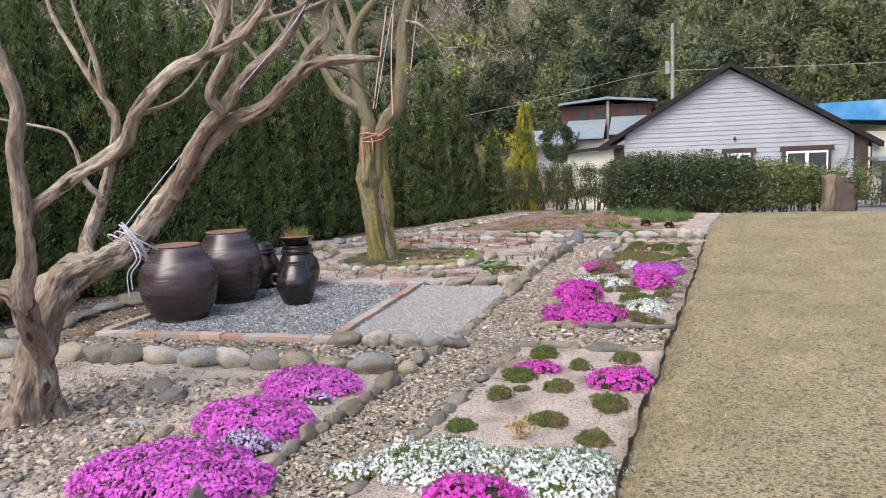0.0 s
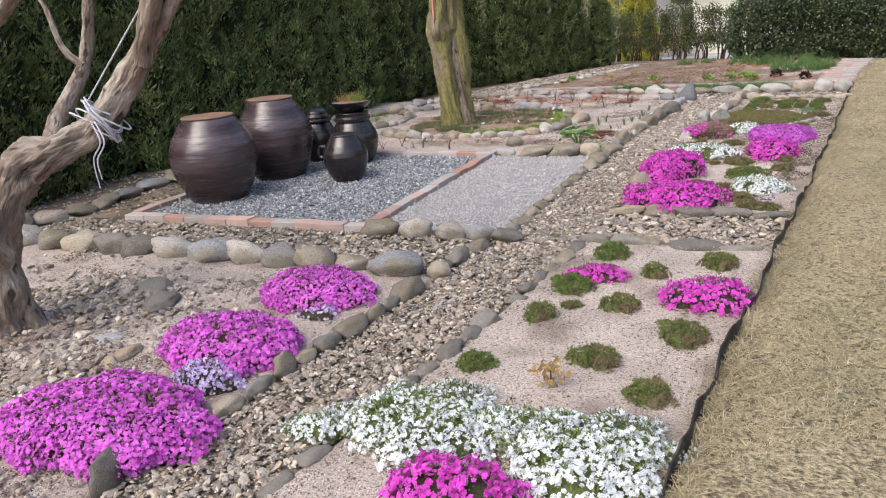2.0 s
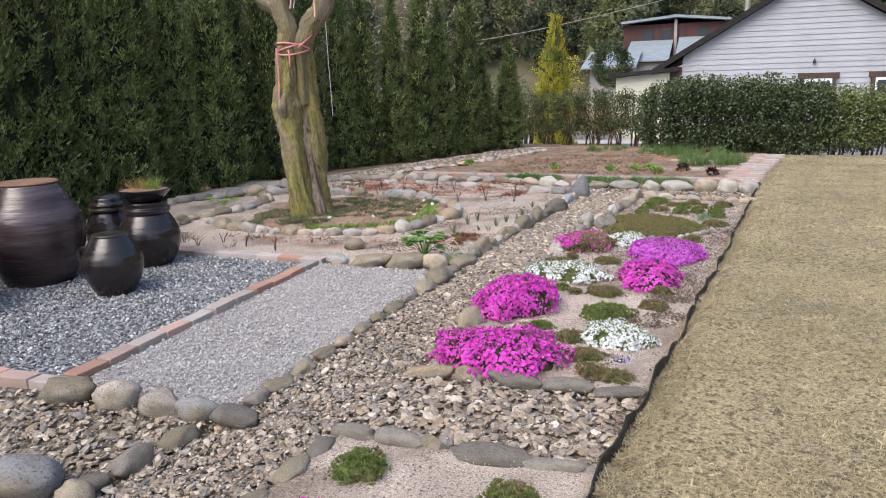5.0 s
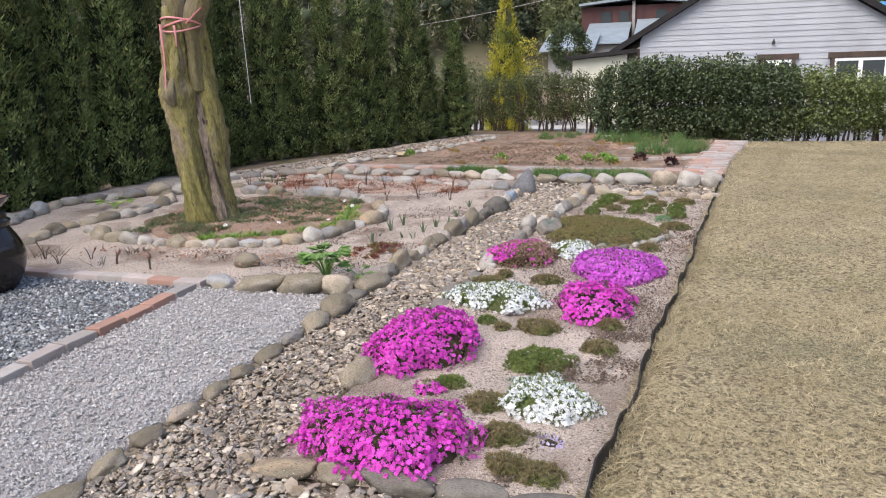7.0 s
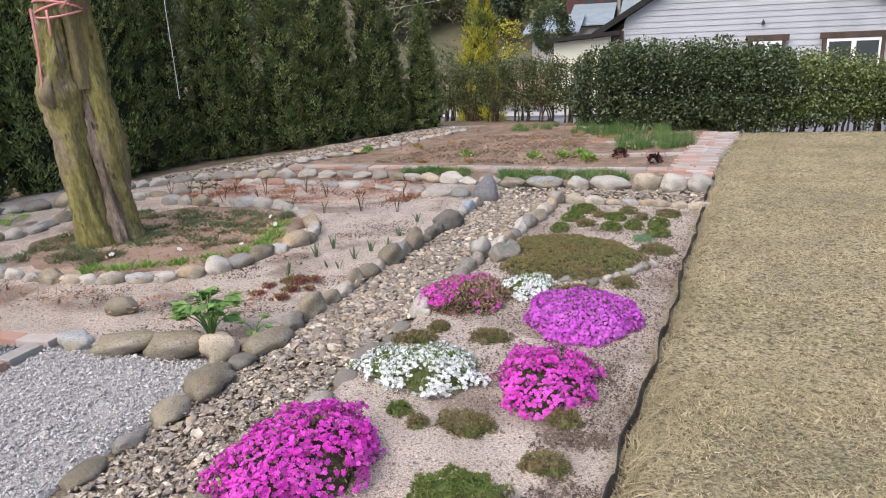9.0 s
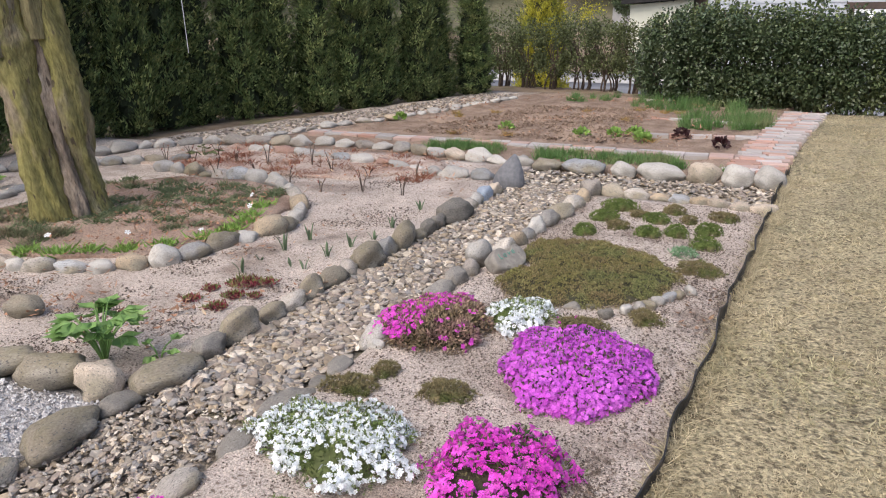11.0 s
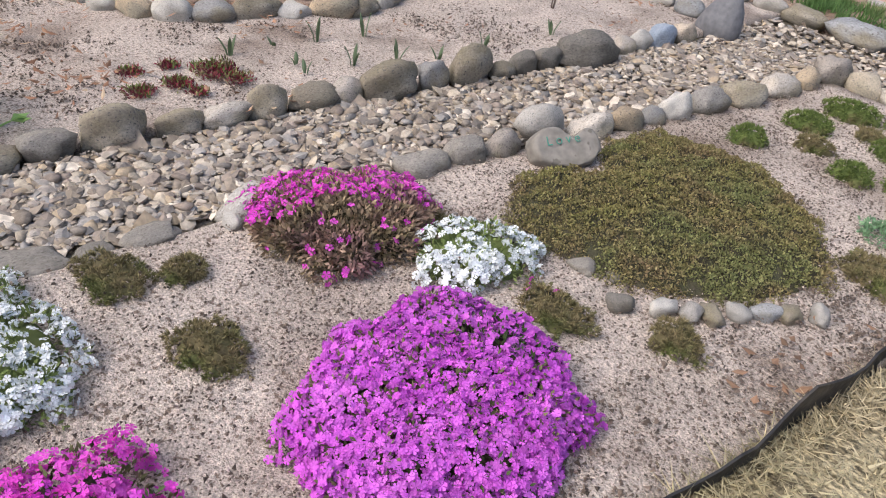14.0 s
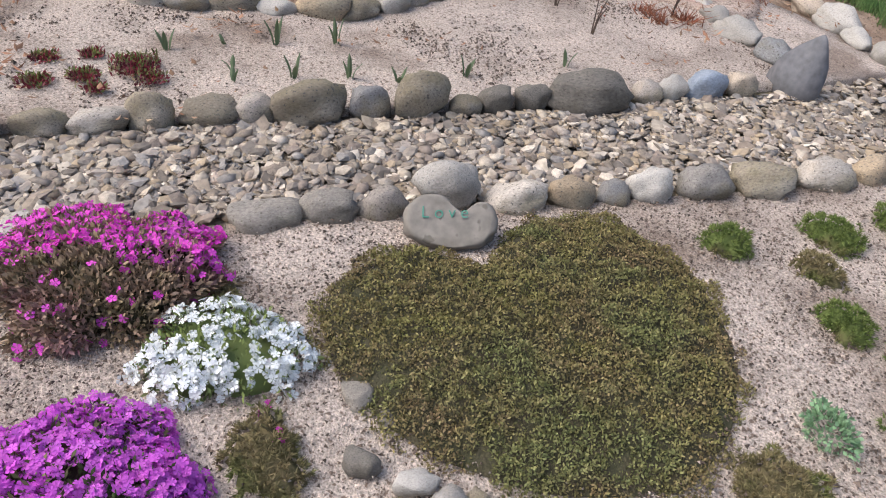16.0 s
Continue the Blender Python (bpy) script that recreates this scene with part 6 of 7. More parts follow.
limb(two, [(-3.88, 10.33, 2.28), (-4.1, 10.3, 2.42), (-4.28, 10.3, 2.58), (-4.5, 10.3, 2.95), (-4.71, 10.3, 3.21), (-4.9, 10.3, 3.6)], [0.08, 0.07, 0.06, 0.05, 0.04, 0.02], M_BARK_PALE, 5.7)
limb(two, [(-4.01, 10.3, 3.2), (-4.12, 10.3, 3.41), (-4.26, 10.3, 3.9), (-4.3, 10.3, 4.3)], [0.06, 0.055, 0.04, 0.02], M_BARK_PALE, 6.8)
limb(two, [(-4.02, 10.3, 3.24), (-3.95, 10.3, 3.5), (-4.05, 10.3, 3.9)], [0.06, 0.05, 0.03], M_BARK_PALE, 7.2)
limb(two, [(-3.15, 10.25, 3.5), (-2.87, 10.0, 3.38), (-2.6, 10.0, 3.1), (-2.44, 10.0, 3.04), (-2.04, 10.0, 3.09)], [0.03, 0.025, 0.018, 0.014, 0.006], M_BARK_OLD, 8.8, 8, 0.05, 0.2, "twig")
limb(two, [(-2.72, 10.0, 3.25), (-2.52, 10.0, 2.88), (-2.33, 10.0, 2.77)], [0.016, 0.006], M_BARK_OLD, 9.9, 8, 0.05, 0.2, "twig")
M_BUD = surf("yellow_green_young_leaf", (0.36, 0.4, 0.08), (0.28, 0.34, 0.08), 5, rough=0.6, bump=0, rnd="island", rndv=0.3, leaf=0.35)
spots = np.array([(-2.6, 10, 3.12), (-2.5, 10, 3.2), (-2.1, 10, 3.12), (-2.25, 10, 3.15), (-2.35, 10, 2.8), (-2.4, 10, 2.75), (-3.1, 10.1, 2.8), (-2.7, 10, 3.35), (-2.55, 10, 2.95), (-2.04, 10, 3.1)])
P = spots[RNG.integers(0, len(spots), 170)] + RNG.normal(size=(170, 3)) * 0.05
U = rand_unit(170) * 0.05
V, F = cards(P, U, unit(np.cross(U, rand_unit(170))) * 0.016)
child("young_leaves", quick("young_leaves", V, F, M_BUD), two, "yellow-green young leaves", "stuff")

M_ROPE = surf("white_cord", (0.62, 0.62, 0.66), (0.5, 0.5, 0.55), 60, rough=0.8, bump=0.5, bscale=300)
M_PINK = surf("pink_plastic_ribbon", (0.62, 0.22, 0.24), (0.66, 0.32, 0.32), 12, rough=0.5, bump=0.2)
M_PINK_PALE = surf("faded_pink_strap", (0.72, 0.42, 0.4), (0.66, 0.38, 0.36), 12, rough=0.6, bump=0.2)
rope = thing("rope", "white cord wound round the tree limb and trailing", "rope")
axis = unit(np.array((-3.14, 4.38, 1.34)) - np.array((-3.44, 4.02, 0.96)))
s1 = unit(np.cross(axis, (0, 0, 1)))
s2 = np.cross(axis, s1)
mid = np.array((-3.33, 4.2, 1.05))
coil = [tuple(mid + axis * (0.035 * math.sin(7 * t) + 0.012 * t - 0.0) + (0.118 + 0.03 * math.sin(11 * t)) * (math.cos(6.2832 * t) * s1 + math.sin(6.2832 * t) * s2)) for t in np.linspace(0, 9, 120)]
part("coil", tube_bm(coil, [0.005, 0.005], sides=6, steps=2), M_ROPE, rope)
for i, (dx, lo) in enumerate(((0.0, 0.32), (0.03, 0.27))):
    a = mid + s1 * 0.12 * (1 if s1[1] < 0 else -1)
    part("loose_end", tube_bm([tuple(a + (dx, -0.02, 0.05)), tuple(a + (dx + 0.06, -0.04, -0.06)), tuple(a + (dx - 0.02, -0.04, -0.16)), tuple(a + (dx - 0.03, -0.03, -lo))], [0.0045, 0.004], sides=6, steps=5), M_ROPE, rope)
part("guy_line", tube_bm([tuple(mid + (0, -0.03, 0.13)), (-2.95, 4.28, 1.62), (-2.1, 4.25, 2.35), (-1.85, 4.2, 2.62)], [0.0045, 0.0045], sides=6), M_ROPE, rope)
rib = thing("ribbon", "pink plastic ribbon tied round the tree trunk", "ribbon")
for k in range(3):
    loop = [(-3.8 + (0.185 + 0.012 * math.sin(3 * a + k)) * math.cos(a), 10.38 + 0.17 * math.sin(a), 1.88 + 0.014 * k + 0.05 * math.sin(a + 1.7 * k)) for a in np.linspace(0, 2 * math.pi, 18)]
    part("band", tube_bm(loop, [0.009, 0.009], sides=6, steps=2), M_PINK, rib)
for pts in ([(-3.9, 10.19, 1.9), (-3.89, 10.18, 1.6), (-3.88, 10.14, 1.33)], [(-3.74, 10.17, 1.88), (-3.72, 10.15, 1.8), (-3.73, 10.16, 1.7)], [(-3.66, 10.24, 1.9), (-3.55, 10.2, 1.96), (-3.45, 10.18, 2.02)]):
    part("tail", tube_bm(pts, [0.012, 0.006], sides=5), M_PINK, rib)
part("strap", tube_bm([(-3.7, 10.2, 2.3), (-3.56, 10.2, 3.0), (-3.42, 10.2, 3.72)], [0.01, 0.01], sides=5), M_PINK_PALE, rib, "pale pink strap")
part("strap", tube_bm([(-3.4, 10.18, 2.2), (-3.38, 10.18, 3.0), (-3.32, 10.18, 3.6)], [0.01, 0.01], sides=5), M_PINK_PALE, rib, "pale pink strap")
part("strap", tube_bm([(-3.1, 10.18, 2.8), (-3.02, 10.18, 3.3), (-2.97, 10.18, 3.6)], [0.008, 0.008], sides=5), M_PINK_PALE, rib)
part("cord", tube_bm([(-3.66, 10.2, 2.3), (-3.5, 10.2, 3.0), (-3.3, 10.2, 3.8)], [0.006, 0.006], sides=5), M_ROPE, rib, "white cord")
cord = thing("hanging_cord", "thin white cord hanging from a conifer", "cord")
part("strand", tube_bm([(-6.4, 13.2, 3.5), (-5.3, 13.28, 3.3), (-5.0, 13.3, 2.8), (-4.95, 13.3, 1.8), (-4.93, 13.3, 1.02)], [0.0045, 0.0045], sides=5), M_ROPE, cord)


# ---- cushion plants ----
def outline(a, seed, ragged):
    """How far an uneven cushion reaches in each direction."""
    return 1 + ragged * (0.05 * np.sin(2 * a + seed) + 0.05 * np.sin(3 * a + 2.3 * seed) + 0.04 * np.sin(7 * a + seed) + 0.025 * np.sin(12 * a + 3 * seed))


def dome_points(n, rx, ry, h, seed, low=0.05, shell=(0.94, 1.04), full=0.88, ragged=1.0):
    """Points and outward directions on an uneven low dome."""
    rng = np.random.default_rng(int(seed * 100))
    a = rng.uniform(0, 2 * math.pi, n)
    f = np.arccos(1 - rng.random(n) ** (1.18 if full > 0.85 else 1.35) * (1 - low))
    rim = outline(a, seed, ragged)
    lump = 1 + ragged * (0.03 * np.sin(5 * a + 4 * f + seed) + 0.025 * np.sin(9 * a - 6 * f)) * np.sin(f)
    k = rng.uniform(*shell, n) * lump
    s = np.sin(f) ** full
    P = np.stack([rx * s * np.cos(a) * rim * k, ry * s * np.sin(a) * rim * k, h * np.cos(f) ** 0.72 * k], -1)
    D = unit(np.stack([np.sin(f) * np.cos(a) / rx, np.sin(f) * np.sin(a) / ry, np.cos(f) / h], -1))
    return P, D


def dome_core(rx, ry, h, seed, scale, mat, full=0.88, ragged=1.0):
    A, T = np.meshgrid(np.linspace(0, 2 * math.pi, 28, endpoint=False), np.linspace(0, math.pi / 2, 8), indexing="ij")
    rim = outline(A, seed, ragged)
    lump = (1 + ragged * (0.03 * np.sin(5 * A + 4 * T + seed) + 0.025 * np.sin(9 * A - 6 * T)) * np.sin(T)) * scale
    s = np.sin(T) ** full
    V = np.stack([rx * s * np.cos(A) * rim * lump, ry * s * np.sin(A) * rim * lump, h * np.cos(T) ** 0.72 * lump - 0.01], -1).reshape(-1, 3)
    F = [(i * 8 + j, i * 8 + j + 1, ((i + 1) % 28) * 8 + j + 1, ((i + 1) % 28) * 8 + j) for i in range(28) for j in range(7)]
    return quick("cushion", V, F, mat, True)


def petals(P, D, size):
    """Five-petalled flowers at P facing D; each flower is one connected piece."""
    n = len(P)
    D = unit(D + 0.45 * RNG.normal(size=(n, 3)))
    X = unit(np.cross(D, RNG.normal(size=(n, 3))))
    Y = np.cross(D, X)
    S = size * RNG.uniform(0.8, 1.15, n)
    V = np.empty((n, 16, 3))
    V[:, 0] = P
    F = []
    for k in range(5):
        a = 2 * math.pi * k / 5
        for j, (da, r, up) in enumerate(((-0.5, 0.42, 0.03), (0.0, 0.49, -0.02), (0.5, 0.42, 0.03))):
            V[:, 1 + 3 * k + j] = P + (X * math.cos(a + da) * r + Y * math.sin(a + da) * r + D * up) * S[:, None]
        F.append((0, 1 + 3 * k, 2 + 3 * k, 3 + 3 * k))
    F = (np.array(F)[None] + (np.arange(n) * 16)[:, None, None]).reshape(-1, 4)
    return V.reshape(-1, 3), F


def petal_mat(name, a, b, hue=0.008):
    return surf(name, a, b, 9.0, None, rough=0.7, bump=0, rnd="island", rndv=0.22, hue=hue, leaf=0.3)


M_VIOLET = petal_mat("violet_pink_petal", (0.704, 0.126, 0.648), (0.814, 0.224, 0.756))
M_PURPLE = petal_mat("purple_violet_petal", (0.59, 0.095, 0.6), (0.7, 0.18, 0.71))
M_MAGENTA = petal_mat("bright_magenta_petal", (0.71, 0.055, 0.55), (0.8, 0.135, 0.65))
M_WHITE = petal_mat("white_petal", (0.8, 0.82, 0.82), (0.85, 0.87, 0.88))
M_LILAC = petal_mat("pale_lilac_petal", (0.6, 0.5, 0.8), (0.68, 0.58, 0.84))
M_PHLOX_LEAF = surf("phlox_needle_leaf", (0.12, 0.125, 0.05), (0.16, 0.125, 0.065), 8, (0.05, 0.08, 0.025), 4, 0.55, 0.8, 0, rnd="island", rndv=0.45, leaf=0.15)
# dark tone painted in for the shade between leaves and blossoms
M_PHLOX_SHADE = surf("phlox_inner_shade", (0.045, 0.045, 0.022), (0.06, 0.05, 0.03), 20, rough=0.95, bump=0.8, bscale=80)
M_MOSS = surf("bright_green_tuft", (0.14, 0.19, 0.05), (0.19, 0.235, 0.07), 18, (0.19, 0.15, 0.08), 9, 0.62, 0.85, 0.4, 90, rnd="island", rndv=0.4, leaf=0.2)
M_MOSS_BROWN = surf("olive_brown_tuft", (0.25, 0.2, 0.105), (0.18, 0.165, 0.075), 18, (0.15, 0.17, 0.055), 8, 0.58, 0.9, 0.4, 90, rnd="island", rndv=0.45, leaf=0.15)
M_MOSS_MIX = surf("green_and_brown_tuft", (0.15, 0.18, 0.055), (0.2, 0.215, 0.075), 16, (0.23, 0.175, 0.1), 13, 0.54, 0.88, 0.4, 90, rnd="island", rndv=0.45, leaf=0.15)
M_THYME = surf("olive_thyme_leaf", (0.235, 0.215, 0.08), (0.245, 0.185, 0.095), 7, (0.205, 0.21, 0.082), 4.0, 0.56, 0.8, 0, rnd="island", rndv=0.5, hue=0.02, leaf=0.2)


M_PHLOX_GREEN = surf("green_phlox_leaf", (0.15, 0.2, 0.06), (0.2, 0.24, 0.08), 8, (0.12, 0.14, 0.05), 4, 0.58, 0.8, 0, rnd="island", rndv=0.4, leaf=0.2)
M_DRYSTEM = surf("dry_phlox_stem", (0.32, 0.225, 0.16), (0.21, 0.18, 0.085), 9, (0.34, 0.2, 0.19), 5, 0.58, 0.85, 0, rnd="island", rndv=0.5, leaf=0.15)


def phlox(x, y, rx, ry, h, n, petal, label, seed, turn=0, size=0.02, cover=None, leaves=1.0, leaf_mat=None, full=0.88):
    ob = thing("creeping_phlox", label, "flower", x, y, 0.028, "creeping phlox", rz=turn)
    ragged = 1.1 if petal in (M_VIOLET, M_PURPLE) else 1.9
    child("cushion", dome_core(rx, ry, h, seed, 0.82, M_PHLOX_GREEN if petal is M_WHITE else M_PHLOX_SHADE, full, ragged), ob)
    n = int(n * 2.6)
    m = int(n * 0.7 * leaves * (1.5 if petal is M_WHITE else 1.0))
    P, D = dome_points(m, rx, ry, h, seed, 0.0, (0.86, 1.02), full, ragged)
    big = 1.35 if leaf_mat else 1.1
    U = unit(D + 0.8 * rand_unit(m)) * 0.018 * big
    V, F = cards(P, U, unit(np.cross(U, rand_unit(m))) * 0.0035 * big)
    child("leaves", quick("leaves", V, F, leaf_mat or (M_PHLOX_GREEN if petal is M_WHITE else M_PHLOX_LEAF)), ob, "narrow olive leaves", "stuff")
    P, D = dome_points(n, rx, ry, h, seed, 0.03, (1.0, 1.1) if leaf_mat else (0.94, 1.08), full, ragged)
    gaps = np.array([0.6 * nz(p[0], p[1], p[2] + seed, 24) + 0.8 * nz(p[0] + 5, p[1], p[2] + seed, 10) for p in P])
    keep = gaps > (-0.5 if petal in (M_VIOLET, M_PURPLE) else -0.32)
    if leaf_mat:
        keep |= True
    elif petal not in (M_VIOLET, M_PURPLE):
        keep &= P[:, 2] / h > 0.22 + 0.9 * gaps * (gaps < 0) - 0.3 * RNG.random(len(P))
    if cover is not None:
        keep &= cover(P)
    V, F = petals(P[keep], D[keep], size)
    child("blossoms", quick("blossoms", V, F, petal), ob, kind="stuff")
    return ob


def tuft(x, y, r, h, mat, label, seed, ry=None, name="moss_tuft"):
    """A cushion of short needles standing in small rosettes."""
    ob = thing(name, label, "cushion plant", x, y, 0.03, "cushion plants")
    ry = (ry or r) * 0.92
    r, h = r * 0.92, h * 0.8
    child("cushion", dome_core(r, ry, h, seed, 0.84, mat, ragged=2.3), ob)
    m = int(330 * (r * ry) / 0.01) + 70
    n = m * 11
    C, D = dome_points(m, r, ry, h, seed, 0.0, (0.86, 1.02), ragged=2.3)
    k = np.repeat(np.arange(m), 11)
    way = unit(D[k] + 0.95 * rand_unit(n))
    U = way * RNG.uniform(0.009, 0.02, n)[:, None]
    V, F = shards(C[k], U, unit(np.cross(U, rand_unit(n))) * 0.0021)
    child("needles", quick("needles", V, F, mat), ob, kind="stuff")
    return ob


VI, MA, WH = "violet-pink creeping phlox in full bloom on sand", "bright magenta creeping phlox in bloom on sand", "white creeping phlox in bloom on sand"
phlox(-2.23, 2.98, 0.455, 0.32, 0.15, 2600, M_VIOLET, VI, 1.1)
phlox(-2.19, 3.71, 0.345, 0.28, 0.155, 1700, M_VIOLET, VI, 2.3)
phlox(-2.18, 4.47, 0.345, 0.27, 0.125, 1500, M_VIOLET, VI, 3.2)
phlox(-2.08, 3.42, 0.16, 0.1, 0.1, 260, M_LILAC, "pale lilac creeping phlox between violet cushions", 3.9, 10, 0.019)
phlox(-2.02, 4.22, 0.13, 0.08, 0.06, 60, M_LILAC, "pale lilac phlox with few blossoms", 4.4, 0, 0.018)
phlox(-1.0, 3.36, 0.32, 0.26, 0.095, 1000, M_WHITE, WH, 4.6)
phlox(-1.38, 3.22, 0.13, 0.08, 0.06, 120, M_WHITE, "straggling white phlox by the creek", 4.9, 20)
phlox(-0.36, 3.29, 0.29, 0.26, 0.12, 1150, M_WHITE, WH, 5.2)
phlox(-0.66, 3.42, 0.2, 0.1, 0.08, 300, M_WHITE, "white phlox between larger cushions", 5.6, 5)
phlox(-0.72, 2.98, 0.22, 0.15, 0.13, 420, M_MAGENTA, MA, 6.1, 5, 0.023)
phlox(-0.7, 5.04, 0.165, 0.12, 0.07, 260, M_MAGENTA, MA, 6.8, 5, 0.022)
phlox(-0.1, 4.81, 0.205, 0.18, 0.115, 450, M_MAGENTA, MA, 7.2, 0, 0.022)
phlox(-0.48, 6.7, 0.325, 0.27, 0.155, 1150, M_MAGENTA, MA, 7.9, 0, 0.022)
phlox(-0.62, 7.64, 0.225, 0.36, 0.19, 1300, M_MAGENTA, MA, 8.5, -22, 0.022)
phlox(-0.46, 7.2, 0.07, 0.06, 0.05, 50, M_MAGENTA, "small sprig of magenta phlox", 8.8, 0, 0.02)
phlox(0.08, 7.18, 0.19, 0.19, 0.095, 560, M_WHITE, WH, 9.4, 0, 0.021)
phlox(0.14, 6.86, 0.06, 0.05, 0.03, 18, M_LILAC, "few pale lilac phlox blossoms", 9.7, 0, 0.018)
phlox(-0.44, 8.52, 0.31, 0.215, 0.095, 960, M_WHITE, WH, 10.2, 0, 0.021)
phlox(0.16, 8.48, 0.235, 0.265, 0.14, 760, M_MAGENTA, MA, 10.9, 0, 0.022)
phlox(0.24, 9.31, 0.305, 0.32, 0.125, 2500, M_PURPLE, VI, 11.6, 20, 0.0205, full=0.76)
phlox(-0.47, 9.53, 0.245, 0.255, 0.12, 1000, M_MAGENTA, "magenta creeping phlox half in bloom over dry stems", 12.3, 0, 0.025, lambda P: (P[:, 2] > 0.05) & (0.35 * P[:, 1] - P[:, 0] + 0.03 * RNG.normal(size=len(P)) > 0.0) | (RNG.random(len(P)) < 0.03), 4.2, M_DRYSTEM)
phlox(-0.125, 9.75, 0.145, 0.185, 0.095, 330, M_WHITE, WH, 13.1, 0, 0.025)
phlox(0.1, 9.8, 0.05, 0.03, 0.05, 14, M_MAGENTA, "few magenta phlox blossoms", 13.6, 0, 0.02)

GR, BR = "bright green needle-leaved cushion on sand", "olive-brown drying cushion plant on sand"
for i, (x, y, r, h, g) in enumerate(((-0.98, 3.88, 0.09, 0.07, 1), (-0.5, 4.05, 0.12, 0.07, 0), (-0.17, 4.36, 0.12, 0.1, 0), (-0.23, 3.8, 0.11, 0.07, 0), (-0.86, 4.45, 0.09, 0.09, 0), (-0.5, 4.66, 0.1, 0.08, 0), (-0.8, 4.86, 0.12, 0.09, 1), (-0.4, 5.14, 0.08, 0.09, 0), (-0.08, 5.38, 0.12, 0.08, 0), (-0.69, 5.43, 0.12, 0.1, 1), (-0.74, 4.62, 0.05, 0.03, 0))):
    tuft(x, y, r * 0.95, h, M_MOSS if g else M_MOSS_MIX, GR if g else "green cushion with browned needles on sand", 1.3 * i + 0.4)
for i, (x, y, r, ry, h, g) in enumerate(((-0.02, 7.6, 0.17, 0.13, 0.1, 1), (0.25, 7.84, 0.09, 0.07, 0.07, 0), (-0.1, 8.06, 0.13, 0.09, 0.08, 0), (-0.41, 8.14, 0.06, 0.05, 0.05, 1), (0.27, 8.18, 0.08, 0.07, 0.07, 0), (-0.17, 7.12, 0.1, 0.08, 0.07, 0), (-0.05, 6.86, 0.12, 0.09, 0.06, 0), (0.12, 6.62, 0.12, 0.08, 0.05, 0), (0.02, 6.64, 0.08, 0.07, 0.07, 0), (-0.3, 8.05, 0.05, 0.05, 0.05, 0), (-0.38, 7.3, 0.09, 0.06, 0.04, 1),
                                          (-0.5, 9.06, 0.06, 0.06, 0.06, 0), (-0.2, 8.98, 0.12, 0.08, 0.06, 0), (-0.58, 8.9, 0.12, 0.09, 0.05, 0), (0.17, 9.77, 0.11, 0.09, 0.06, 0), (0.43, 9.95, 0.075, 0.075, 0.07, 0), (0.63, 10.75, 0.13, 0.12, 0.06, 0), (-0.33, 9.78, 0.07, 0.05, 0.03, 0),
                                          (-0.12, 11.26, 0.085, 0.075, 0.09, 1), (-0.05, 11.65, 0.11, 0.08, 0.09, 1), (0.01, 11.95, 0.13, 0.09, 0.1, 1), (0.07, 11.46, 0.08, 0.07, 0.07, 0), (0.28, 11.33, 0.085, 0.075, 0.095, 1), (0.30, 11.67, 0.095, 0.075, 0.09, 1), (0.39, 11.95, 0.09, 0.08, 0.08, 0), (0.45, 11.41, 0.08, 0.075, 0.095, 1), (0.51, 11.73, 0.065, 0.06, 0.07, 0), (0.64, 11.51, 0.085, 0.08, 0.095, 1), (0.64, 11.19, 0.09, 0.075, 0.095, 1), (0.73, 11.88, 0.1, 0.09, 0.07, 0), (0.17, 11.78, 0.08, 0.07, 0.06, 0))):
    tuft(x, y, r, h, M_MOSS if g else M_MOSS_BROWN, GR if g else BR, 0.9 * i + 20, ry)


